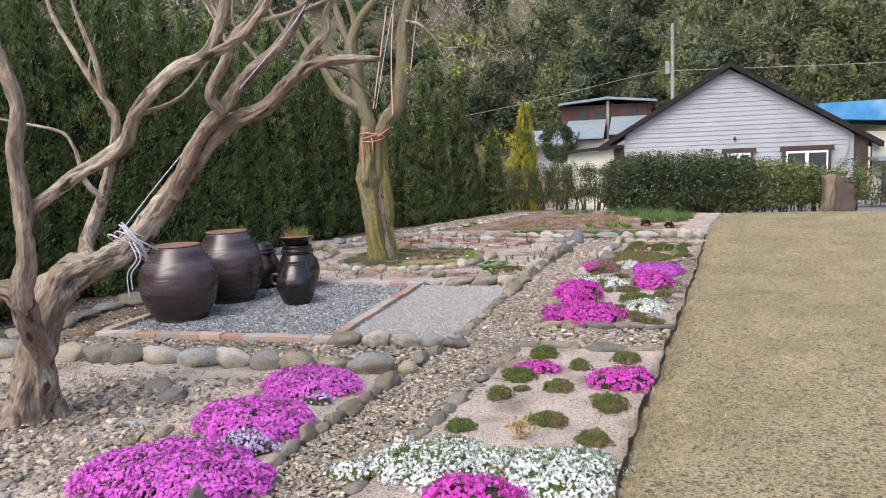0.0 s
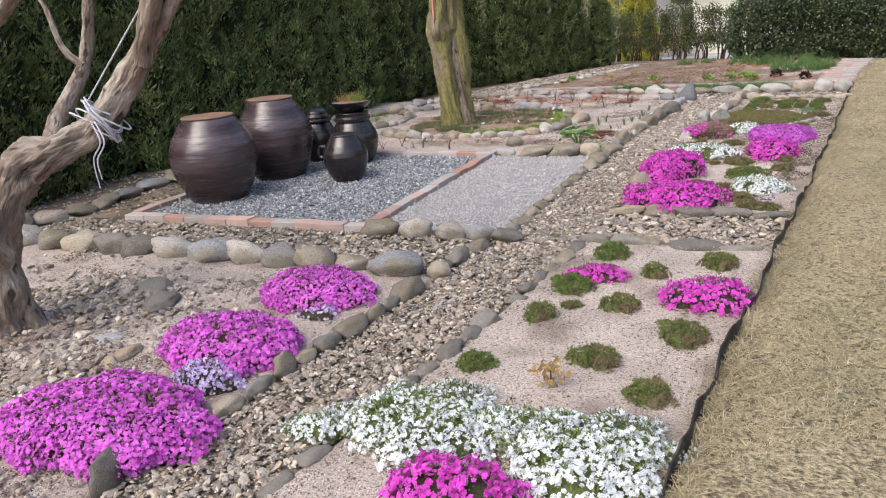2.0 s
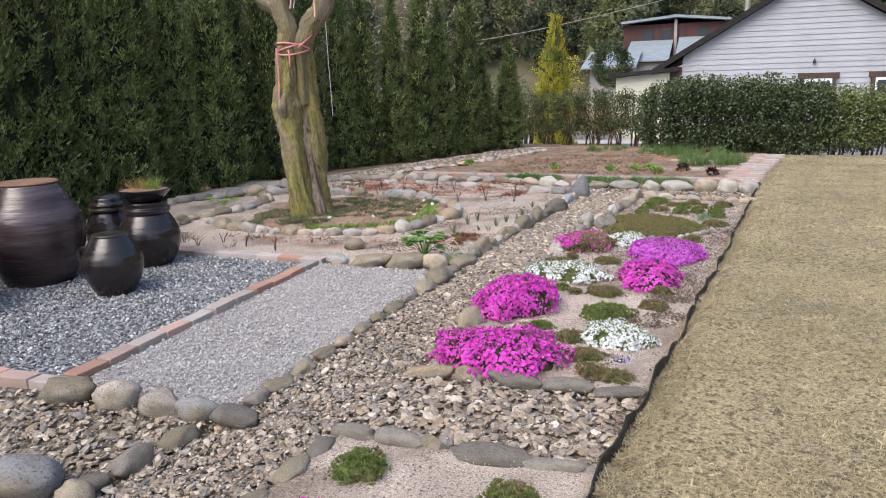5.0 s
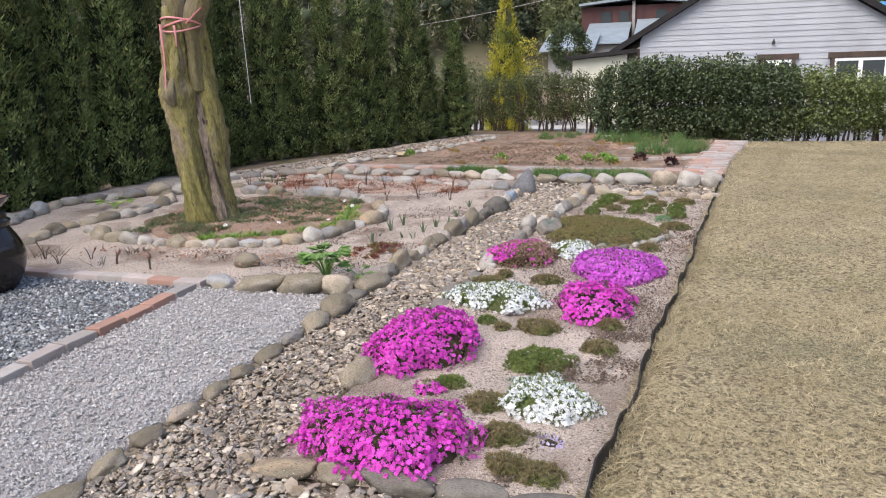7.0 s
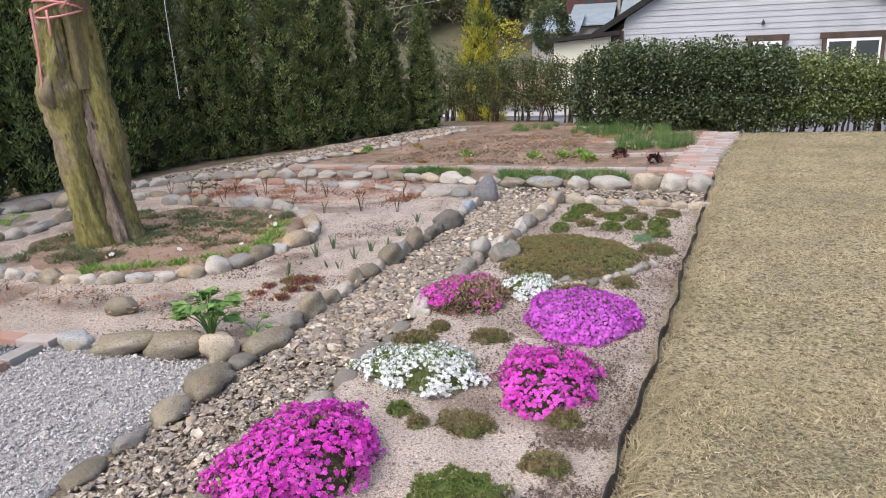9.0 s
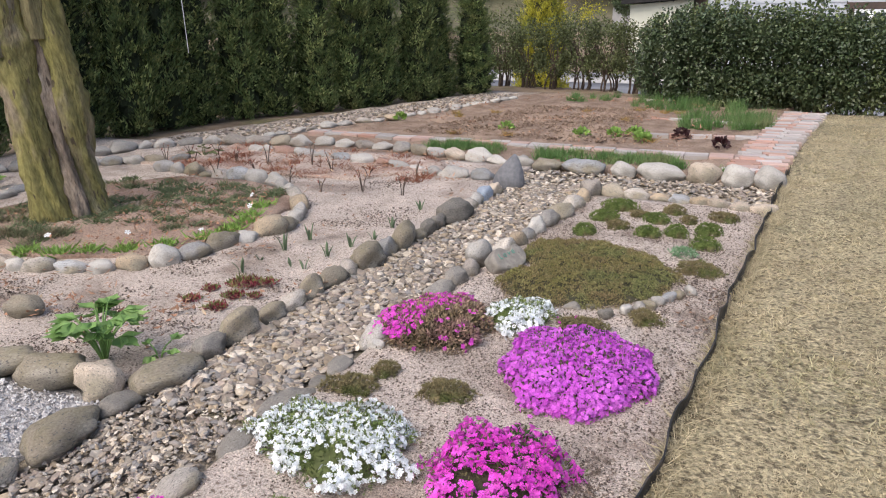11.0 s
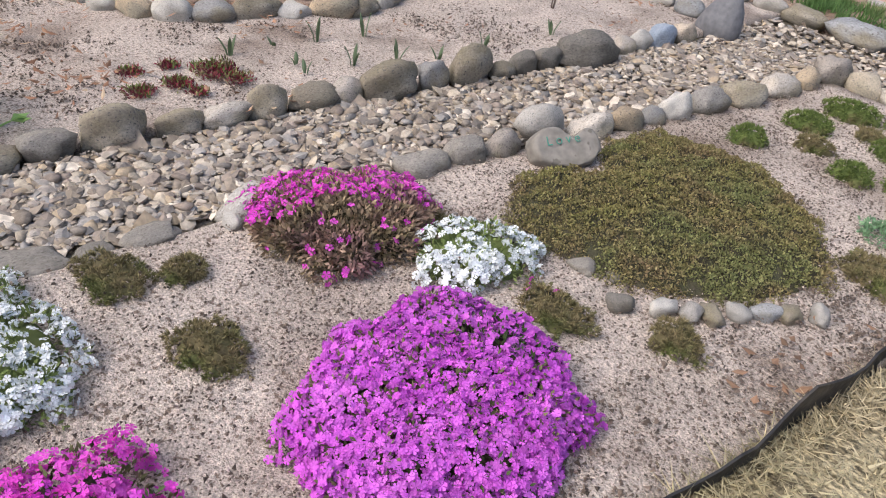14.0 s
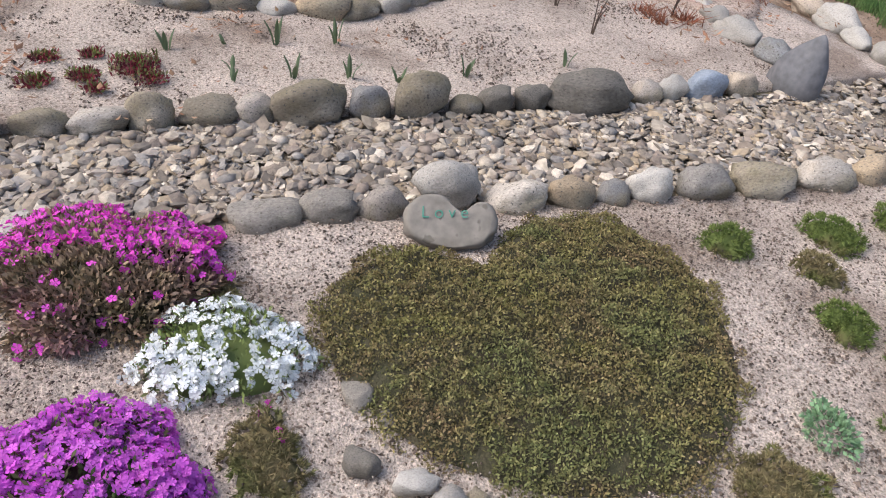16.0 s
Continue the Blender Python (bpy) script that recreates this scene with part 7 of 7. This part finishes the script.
def heart_thyme():
    ob = thing("creeping_thyme", "heart-shaped mat of olive-green creeping thyme", "ground cover", 0.05, 10.5, 0.03)
    n = 52000
    X, Y = RNG.uniform(-0.62, 0.66, n * 3), RNG.uniform(-0.7, 0.75, n * 3)
    # heart in polar form about its middle, lobes at both sides of the notch
    th = np.arctan2(Y, -X)
    lim = np.interp(np.abs(th), [0, 0.12, 0.45, 0.9, 1.3, 1.8, 2.3, 2.8, 3.142], [0.34, 0.37, 0.56, 0.66, 0.64, 0.57, 0.53, 0.53, 0.55]) * np.where(th < 0, 0.9, 0.96)
    rr = np.hypot(X, Y)
    lim = lim * (1 + 0.03 * np.sin(9 * th) + 0.02 * np.sin(17 * th))
    k = np.nonzero(rr < lim)[0][:n]
    X, Y, edge = X[k], Y[k], (rr / lim)[k]
    Z = 0.065 * (1 - edge ** 6) + 0.03 * np.array([nz(a, b, 1, 24) for a, b in zip(X, Y)]) + 0.012 * np.array([nz(a, b, 5, 4) for a, b in zip(X, Y)])
    m = len(X)
    P = np.stack([X, Y, np.maximum(Z, 0.0) - 0.012 * RNG.random(m)], -1)
    U = unit(rand_unit(m) + (0, 0, 0.7)) * RNG.uniform(0.006, 0.013, m)[:, None]
    V, F = cards(P, U, unit(np.cross(U, rand_unit(m))) * 0.0028)
    child("leaves", quick("leaves", V, F, M_THYME), ob, kind="stuff")
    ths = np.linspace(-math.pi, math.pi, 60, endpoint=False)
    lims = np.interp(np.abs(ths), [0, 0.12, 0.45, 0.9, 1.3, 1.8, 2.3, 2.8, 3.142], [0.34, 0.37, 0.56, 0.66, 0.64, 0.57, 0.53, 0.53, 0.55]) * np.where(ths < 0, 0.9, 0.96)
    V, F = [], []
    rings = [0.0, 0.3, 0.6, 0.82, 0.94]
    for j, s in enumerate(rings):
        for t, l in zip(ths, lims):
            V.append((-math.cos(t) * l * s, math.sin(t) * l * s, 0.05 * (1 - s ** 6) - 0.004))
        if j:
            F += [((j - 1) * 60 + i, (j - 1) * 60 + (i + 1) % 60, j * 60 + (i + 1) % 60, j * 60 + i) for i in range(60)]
    # dark sheet below the thyme leaves, with their shade put into its colour
    child("mat", quick("mat", V, F, M_PHLOX_SHADE, True), ob)


heart_thyme()


# ---- shoots, herbs and vegetables ----
def leafy(name, label, category, x, y, n, leaf, height, mat, seed, spread=0.12, stems=6):
    """A broad-leaved young plant: arching stems with lobed leaves."""
    rng = random.Random(seed)
    ob = thing(name, label, category, x, y, 0.03)
    for i in range(stems):
        a = 6.283 * i / stems + rng.uniform(-0.4, 0.4)
        h = height * rng.uniform(0.6, 1.1)
        tip = (spread * math.cos(a) * 1.1, spread * math.sin(a) * 1.1, h)
        part("stem", tube_bm([(0, 0, -0.02), (tip[0] * 0.4, tip[1] * 0.4, h * 0.6), tip], [0.005, 0.003], sides=5, steps=3), mat, ob)
        bm = bmesh.new()
        for k in range(n):
            b = a + (k - (n - 1) / 2) * 0.75
            l = leaf * rng.uniform(0.75, 1.15)
            d, s = Vector((math.cos(b), math.sin(b), rng.uniform(-0.25, 0.15))), Vector((-math.sin(b), math.cos(b), 0))
            o = Vector(tip)
            pts = [o, o + d * l * 0.35 + s * l * 0.26 + Vector((0, 0, 0.01)), o + d * l * 0.62 + s * l * 0.3, o + d * l * 0.78 + s * l * 0.12, o + d * l * 1.02, o + d * l * 0.78 - s * l * 0.12, o + d * l * 0.62 - s * l * 0.3, o + d * l * 0.35 - s * l * 0.26 + Vector((0, 0, 0.01))]
            mid_v = bm.verts.new(o + d * l * 0.5 - Vector((0, 0, 0.012)))
            vs = [bm.verts.new(p) for p in pts]
            for q in range(8):
                bm.faces.new((mid_v, vs[q], vs[(q + 1) % 8]))
        part("leaf", bm, mat, ob)
    return ob


M_LEAFY = surf("soft_green_leaf", (0.150, 0.262, 0.077), (0.210, 0.330, 0.105), 8, (0.270, 0.360, 0.126), 4, 0.62, 0.6, 0, rnd="island", rndv=0.35, leaf=0.3)
leafy("leafy_perennial", "bright green broad-leaved perennial in the sand bed", "plant", -1.7, 8.74, 3, 0.1, 0.22, M_LEAFY, 1, 0.1, 20)
M_REDLEAF = surf("dark_red_leaf", (0.247, 0.036, 0.052), (0.130, 0.026, 0.039), 9, rough=0.5, bump=0, rnd="island", rndv=0.4, leaf=0.15)
M_SUCC = surf("grey_green_succulent", (0.16, 0.28, 0.15), (0.22, 0.33, 0.18), 8, rough=0.6, bump=0, rnd="island", rndv=0.25)
for i, (x, y, w, h, n) in enumerate(((-1.7, 9.74, 0.16, 0.032, 900), (-1.58, 9.78, 0.1, 0.028, 350), (-1.82, 9.44, 0.09, 0.03, 300), (-1.82, 9.6, 0.075, 0.032, 260), (-1.64, 9.56, 0.1, 0.03, 380), (-1.53, 9.59, 0.07, 0.028, 220), (-1.63, 9.4, 0.1, 0.03, 380))):
    o = thing("red_sedum", "low dark red sedum patch on sand", "plant", x, y, 0.03, "red sedum")
    P = np.clip(RNG.normal(size=(n, 3)), -2, 2) * (w * 0.27, w * 0.27, 0) + (0, 0, 0.004)
    U = unit(rand_unit(n) + (0, 0, 0.9)) * RNG.uniform(0.01, h, n)[:, None]
    green = RNG.random(n) < 0.3 + 0.25 * (P[:, 0] < 0)
    W = unit(np.cross(U, rand_unit(n))) * 0.004
    V, F = cards(P[~green], U[~green], W[~green])
    child("leaves", quick("leaves", V, F, M_REDLEAF), o, kind="stuff")
    V, F = cards(P[green], U[green] * 1.15, W[green])
    child("green_shoots", quick("green_shoots", V, F, M_MOSS_MIX), o, "olive green shoots", "stuff")
o = thing("green_sedum", "pale green fleshy sedum on sand", "plant", 0.53, 10.99, 0.035)
P, D = dome_points(520, 0.065, 0.05, 0.055, 3.0, 0.0, (0.75, 1.05), ragged=3.0)
U = unit(D + 0.7 * rand_unit(520)) * 0.015
V, F = cards(P, U, unit(np.cross(U, rand_unit(520))) * 0.0048)
child("leaves", quick("leaves", V, F, M_SUCC), o, kind="stuff")
M_TULIP = surf("blue_green_bulb_leaf", (0.11, 0.16, 0.085), (0.14, 0.18, 0.1), 9, (0.2, 0.12, 0.06), 6, 0.66, 0.6, 0, rnd="island", rndv=0.2, leaf=0.2)
for i, (x, y, h) in enumerate(((-1.81, 10.3, 0.13), (-1.78, 10.55, 0.12), (-1.5, 10.29, 0.1), (-1.45, 10.5, 0.1), (-1.39, 10.98, 0.09), (-1.39, 11.47, 0.09), (-1.82, 9.87, 0.1), (-1.52, 10.06, 0.06), (-1.38, 10.68, 0.07), (-1.62, 10.08, 0.05), (-1.85, 10.1, 0.04))):
    o = thing("bulb_shoot", "young upright bulb leaves emerging from sand", "plant", x, y, 0.025, "bulb shoots")
    for k in range(3 if h > 0.06 else 2):
        a = 2.1 * k + i
        d = Vector((math.cos(a), math.sin(a), 0))
        s = Vector((-math.sin(a), math.cos(a), 0)) * 0.01
        bm = bmesh.new()
        rows = []
        for t, w in ((0, 0.5), (0.4, 1.0), (0.75, 0.8), (1.0, 0.05)):
            q = d * (0.01 + 0.022 * t * t * (1 + 0.4 * k)) + Vector((0, 0, h * t * (1 - 0.1 * k)))
            rows.append([bm.verts.new(q - s * w), bm.verts.new(q - d * 0.004), bm.verts.new(q + s * w)])
        for r0, r1 in zip(rows, rows[1:]):
            bm.faces.new((r0[0], r0[1], r1[1], r1[0]))
            bm.faces.new((r0[1], r0[2], r1[2], r1[1]))
        part("leaf", bm, M_TULIP, o)

o = thing("heuchera", "small yellow-brown leafy seedling in the sand", "plant", -0.62, 3.78, 0.03)
P = RNG.normal(size=(60, 3)) * (0.03, 0.03, 0.03) + (0, 0, 0.07)
P[:, 2] = np.abs(P[:, 2])
U = unit(rand_unit(60) + (0, 0, 0.6)) * 0.035
V, F = cards(P, U, unit(np.cross(U, rand_unit(60))) * 0.009)
child("leaves", quick("leaves", V, F, M_DRYTUFT), o)
part("stem", tube_bm([(0, 0, -0.02), (0.005, 0, 0.05), (0, 0.01, 0.1)], [0.005, 0.003], sides=5), M_STEM, o)


def scatter_blades(name, label, category, x0, x1, y0, y1, n, height, width, mat, z=0.02, lean=0.5, line=None):
    ob = thing(name, label, category, (x0 + x1) / 2, (y0 + y1) / 2, z)
    cx, cy = (x0 + x1) / 2, (y0 + y1) / 2
    clumps = np.stack([RNG.uniform(x0, x1, max(6, n // 60)), RNG.uniform(y0, y1, max(6, n // 60))], -1)

    def where(m):
        q = clumps[RNG.integers(0, len(clumps), m)] + RNG.normal(size=(m, 2)) * 0.035
        return np.stack([q[:, 0] - cx, q[:, 1] - cy, np.zeros(m)], -1)
    blades("foliage", "", n, where, height, width, mat, ob, lean)
    return ob


M_CHIVE = surf("green_chive_blade", (0.1, 0.19, 0.055), (0.14, 0.24, 0.08), 5, (0.2, 0.24, 0.1), 3, 0.6, 0.6, 0, rnd="island", rndv=0.35, leaf=0.25)
for x0, x1, y0, y1, n, h in ((-2.35, -1.5, 13.75, 14.1, 1800, 0.16), (-1.15, 0.35, 13.6, 13.98, 3200, 0.16), (0.45, 0.75, 13.45, 13.6, 250, 0.12), (0.1, 1.1, 15.9, 17.0, 2200, 0.3), (-0.7, 0.8, 17.4, 18.6, 2600, 0.3), (-1.8, -0.8, 18.2, 18.9, 700, 0.2)):
    scatter_blades("chives", "row of green chives in the vegetable plot", "vegetable", x0, x1, y0, y1, n, h, 0.004, M_CHIVE)
M_WEED = surf("grey_green_weed", (0.16, 0.19, 0.1), (0.12, 0.15, 0.07), 6, (0.2, 0.16, 0.1), 4, 0.6, 0.8, 0, rnd="island", rndv=0.4, leaf=0.2)
scatter_blades("weeds", "low green weeds under the tree", "plant", -4.3, -2.6, 10.3, 11.6, 7500, 0.06, 0.005, M_WEED, 0.05, 1.4)
scatter_blades("weeds", "low grey-green grass at the foot of the tree", "plant", -4.3, -3.3, 9.75, 10.25, 1800, 0.09, 0.004, M_WEED, 0.05, 1.2)
scatter_blades("weeds", "low green weeds at the foot of the conifers", "plant", -6.6, -5.9, 8.2, 9.6, 500, 0.1, 0.008, M_FRESH, 0.0, 1.0)
scatter_blades("dry_twigs", "reddish dry stems and fallen twigs", "plant", -4.4, -1.6, 12.1, 13.3, 2600, 0.14, 0.004, surf("red_brown_twig", (0.28, 0.09, 0.05), (0.2, 0.1, 0.06), 6, rough=0.9, bump=0, rnd="island", rndv=0.4), 0.02, 1.1)
scatter_blades("dry_twigs", "dry stubble in the vegetable plot", "plant", -3.0, 0.6, 14.6, 18.6, 700, 0.1, 0.004, M_DRYTUFT, 0.02, 1.3)
scatter_blades("dry_twigs", "dry brown stems on the sand", "plant", -4.6, -3.0, 8.7, 9.3, 90, 0.16, 0.003, M_STEM, 0.02, 1.0)
M_LETTUCE = surf("dark_purple_lettuce_leaf", (0.05, 0.014, 0.02), (0.035, 0.02, 0.018), 9, rough=0.5, bump=0, rnd="island", rndv=0.4, leaf=0.15)
for i, (x, y, k) in enumerate(((0.17, 15.25, 1), (0.6, 14.85, 1), (-0.24, 15.1, 0), (-0.57, 15.2, 0), (-0.92, 15.1, 0), (-0.35, 15.3, 0), (-3.5, 15.65, 0), (-0.2, 14.95, 0), (-1.9, 15.3, 0))):
    ob = thing("lettuce", "dark red loose-leaf lettuce in soil" if k else "bright green loose-leaf lettuce in soil", "vegetable", x, y, 0.02, "lettuces")
    P, D = dome_points(70, 0.08, 0.08, 0.1 if k else 0.08, 3.0 + i, 0.02, (0.4, 0.95))
    U = unit(D + 0.5 * rand_unit(70)) * 0.055
    V, F = cards(P, U, unit(np.cross(U, rand_unit(70))) * 0.02)
    child("leaves", quick("leaves", V, F, M_LETTUCE if k else M_FRESH), ob)
for i, (x, y) in enumerate(((-3.3, 9.68), (-3.1, 9.74), (-2.93, 9.82), (-2.75, 9.92), (-2.56, 10.08), (-2.42, 10.3), (-2.38, 10.52), (-2.4, 10.7), (-2.46, 10.86), (-2.56, 11.08))):
    ob = scatter_blades("daisy_clump", "fresh green clump with white flowers inside the stone ring", "flower", x - 0.025, x + 0.025, y - 0.025, y + 0.025, 130, 0.11, 0.012, M_FRESH, 0.03, 0.9)
    tagged(ob, group="daisy clumps")
    if i % 2:
        V, F = petals(RNG.normal(size=(1, 3)) * (0.04, 0.04, 0.01) + (0, 0, 0.12), np.array([(0.2, -0.3, 1.0)]), 0.045)
        child("flower", quick("flower", V, F, M_WHITE), ob, "white flower")
leafy("leafy_perennial", "broad green leaves at the foot of the conifers", "plant", -5.9, 8.4, 2, 0.14, 0.14, M_FRESH, 77, 0.12, 6)
leafy("leafy_perennial", "broad green leaves among the far stones", "plant", -5.3, 10.9, 2, 0.12, 0.12, M_FRESH, 78, 0.1, 6)
leafy("leafy_perennial", "low dark green plant among river stones", "plant", -4.3, 12.6, 2, 0.1, 0.1, M_HEDGE_LIGHT, 79, 0.1, 7)
leafy("leafy_perennial", "small green plant in the sand bed", "plant", -1.5, 8.85, 2, 0.06, 0.06, M_LEAFY, 80, 0.07, 4)
M_DEAD = surf("brown_fallen_leaf", (0.26, 0.15, 0.09), (0.18, 0.11, 0.07), 12, rough=0.8, bump=0, rnd="island", rndv=0.35)
ob = thing("fallen_leaves", "brown fallen leaves on the sand", "leaf litter", kind="stuff")
n = 90
P = np.concatenate([np.stack([RNG.uniform(0.55, 0.75, 22), RNG.uniform(9.9, 10.6, 22), np.full(22, 0.05)], -1), np.stack([RNG.uniform(-3.0, -1.4, 30), RNG.uniform(8.8, 11, 30), np.full(30, 0.045)], -1), np.stack([RNG.uniform(-0.2, 0.1, 12), RNG.uniform(4.6, 4.75, 12), np.full(12, 0.05)], -1), np.stack([RNG.uniform(-1, 0.1, 26), RNG.uniform(2.7, 3.2, 26), np.full(26, 0.05)], -1)])
U = unit(rand_unit(n) * (1, 1, 0.25)) * RNG.uniform(0.02, 0.05, n)[:, None]
V, F = cards(P, U, unit(np.cross(U, rand_unit(n) * 0.3 + (0, 0, 1))) * 0.011, 0.008)
child("leaves", quick("leaves", V, F, M_DEAD), ob, kind="stuff")

M_LITTER = surf("red_brown_leaf_litter", (0.34, 0.17, 0.1), (0.24, 0.14, 0.09), 12, (0.4, 0.3, 0.2), 5.0, 0.6, 0.85, 0, rnd="island", rndv=0.45)
for label, x0, x1, y0, y1, n in (("red-brown leaf litter between the stone rows", -4.6, -1.5, 12.1, 13.35, 900), ("brown litter on the soil under the tree", -4.3, -2.4, 9.8, 11.7, 700), ("dry litter and stalks on the vegetable plot", -3.4, 0.6, 14.5, 18.6, 1100), ("dry litter on the sand bed", -3.4, -1.2, 8.8, 12.2, 420), ("reddish litter beside the stone ring", -3.9, -1.7, 9.0, 9.5, 300)):
    ob = thing("leaf_litter", label, "leaf litter", (x0 + x1) / 2, (y0 + y1) / 2, 0.03, kind="stuff")
    hub = np.stack([RNG.uniform(x0, x1, n // 12), RNG.uniform(y0, y1, n // 12)], -1)
    q = hub[RNG.integers(0, len(hub), n)] + RNG.normal(size=(n, 2)) * 0.09 - ((x0 + x1) / 2, (y0 + y1) / 2)
    P = np.concatenate([q, 0.03 + 0.015 * RNG.random((n, 1))], 1)
    U = unit(rand_unit(n) * (1, 1, 0.3)) * RNG.uniform(0.02, 0.06, n)[:, None]
    V, F = cards(P, U, unit(np.cross(U, rand_unit(n) * 0.4 + (0, 0, 1))) * RNG.uniform(0.003, 0.012, n)[:, None], 0.008)
    child("leaves", quick("leaves", V, F, M_LITTER), ob, kind="stuff")


def dry_shrub(x, y, height, seed):
    """A few bare dark red stems with small red leaf buds."""
    rng = random.Random(seed)
    ob = thing("dry_shrub", "small bare shrub with dark red stems", "shrub", x, y, 0.03, "dry shrubs")
    tips = []
    for k in range(3):
        a = rng.uniform(0, 6.28)
        tip = (0.05 * math.cos(a), 0.05 * math.sin(a), height * rng.uniform(0.6, 1.0))
        tips.append(tip)
        part("stem", tube_bm([(0.004 * k, 0, -0.03), (tip[0] * 0.4, tip[1] * 0.4, tip[2] * 0.55), tip], [0.0045, 0.0025], sides=5, steps=3), M_STEM, ob)
    P = np.array(tips)[RNG.integers(0, 3, 9)] * RNG.uniform(0.7, 1.05, (9, 1))
    U = unit(rand_unit(9) + (0, 0, 0.5)) * 0.02
    V, F = cards(P, U, unit(np.cross(U, rand_unit(9))) * 0.005)
    child("young_foliage", quick("young_foliage", V, F, M_RED_BUD), ob, "red leaf buds", "stuff")


M_RED_BUD = surf("red_leaf_bud", (0.3, 0.07, 0.045), (0.22, 0.08, 0.05), 9, rough=0.7, bump=0, rnd="island", rndv=0.4, leaf=0.2)
rng2 = random.Random(77)
for i in range(16):
    dry_shrub(-4.5 + 0.19 * i + rng2.uniform(-0.06, 0.06), (12.05 if i % 2 else 12.6) + 0.1 * math.sin(i) - 0.02 * i, rng2.uniform(0.12, 0.24), 300 + i)
for i in range(5):
    dry_shrub(-4.4 + 0.3 * i + rng2.uniform(-0.08, 0.08), 8.85 + rng2.uniform(-0.1, 0.12), rng2.uniform(0.08, 0.15), 340 + i)
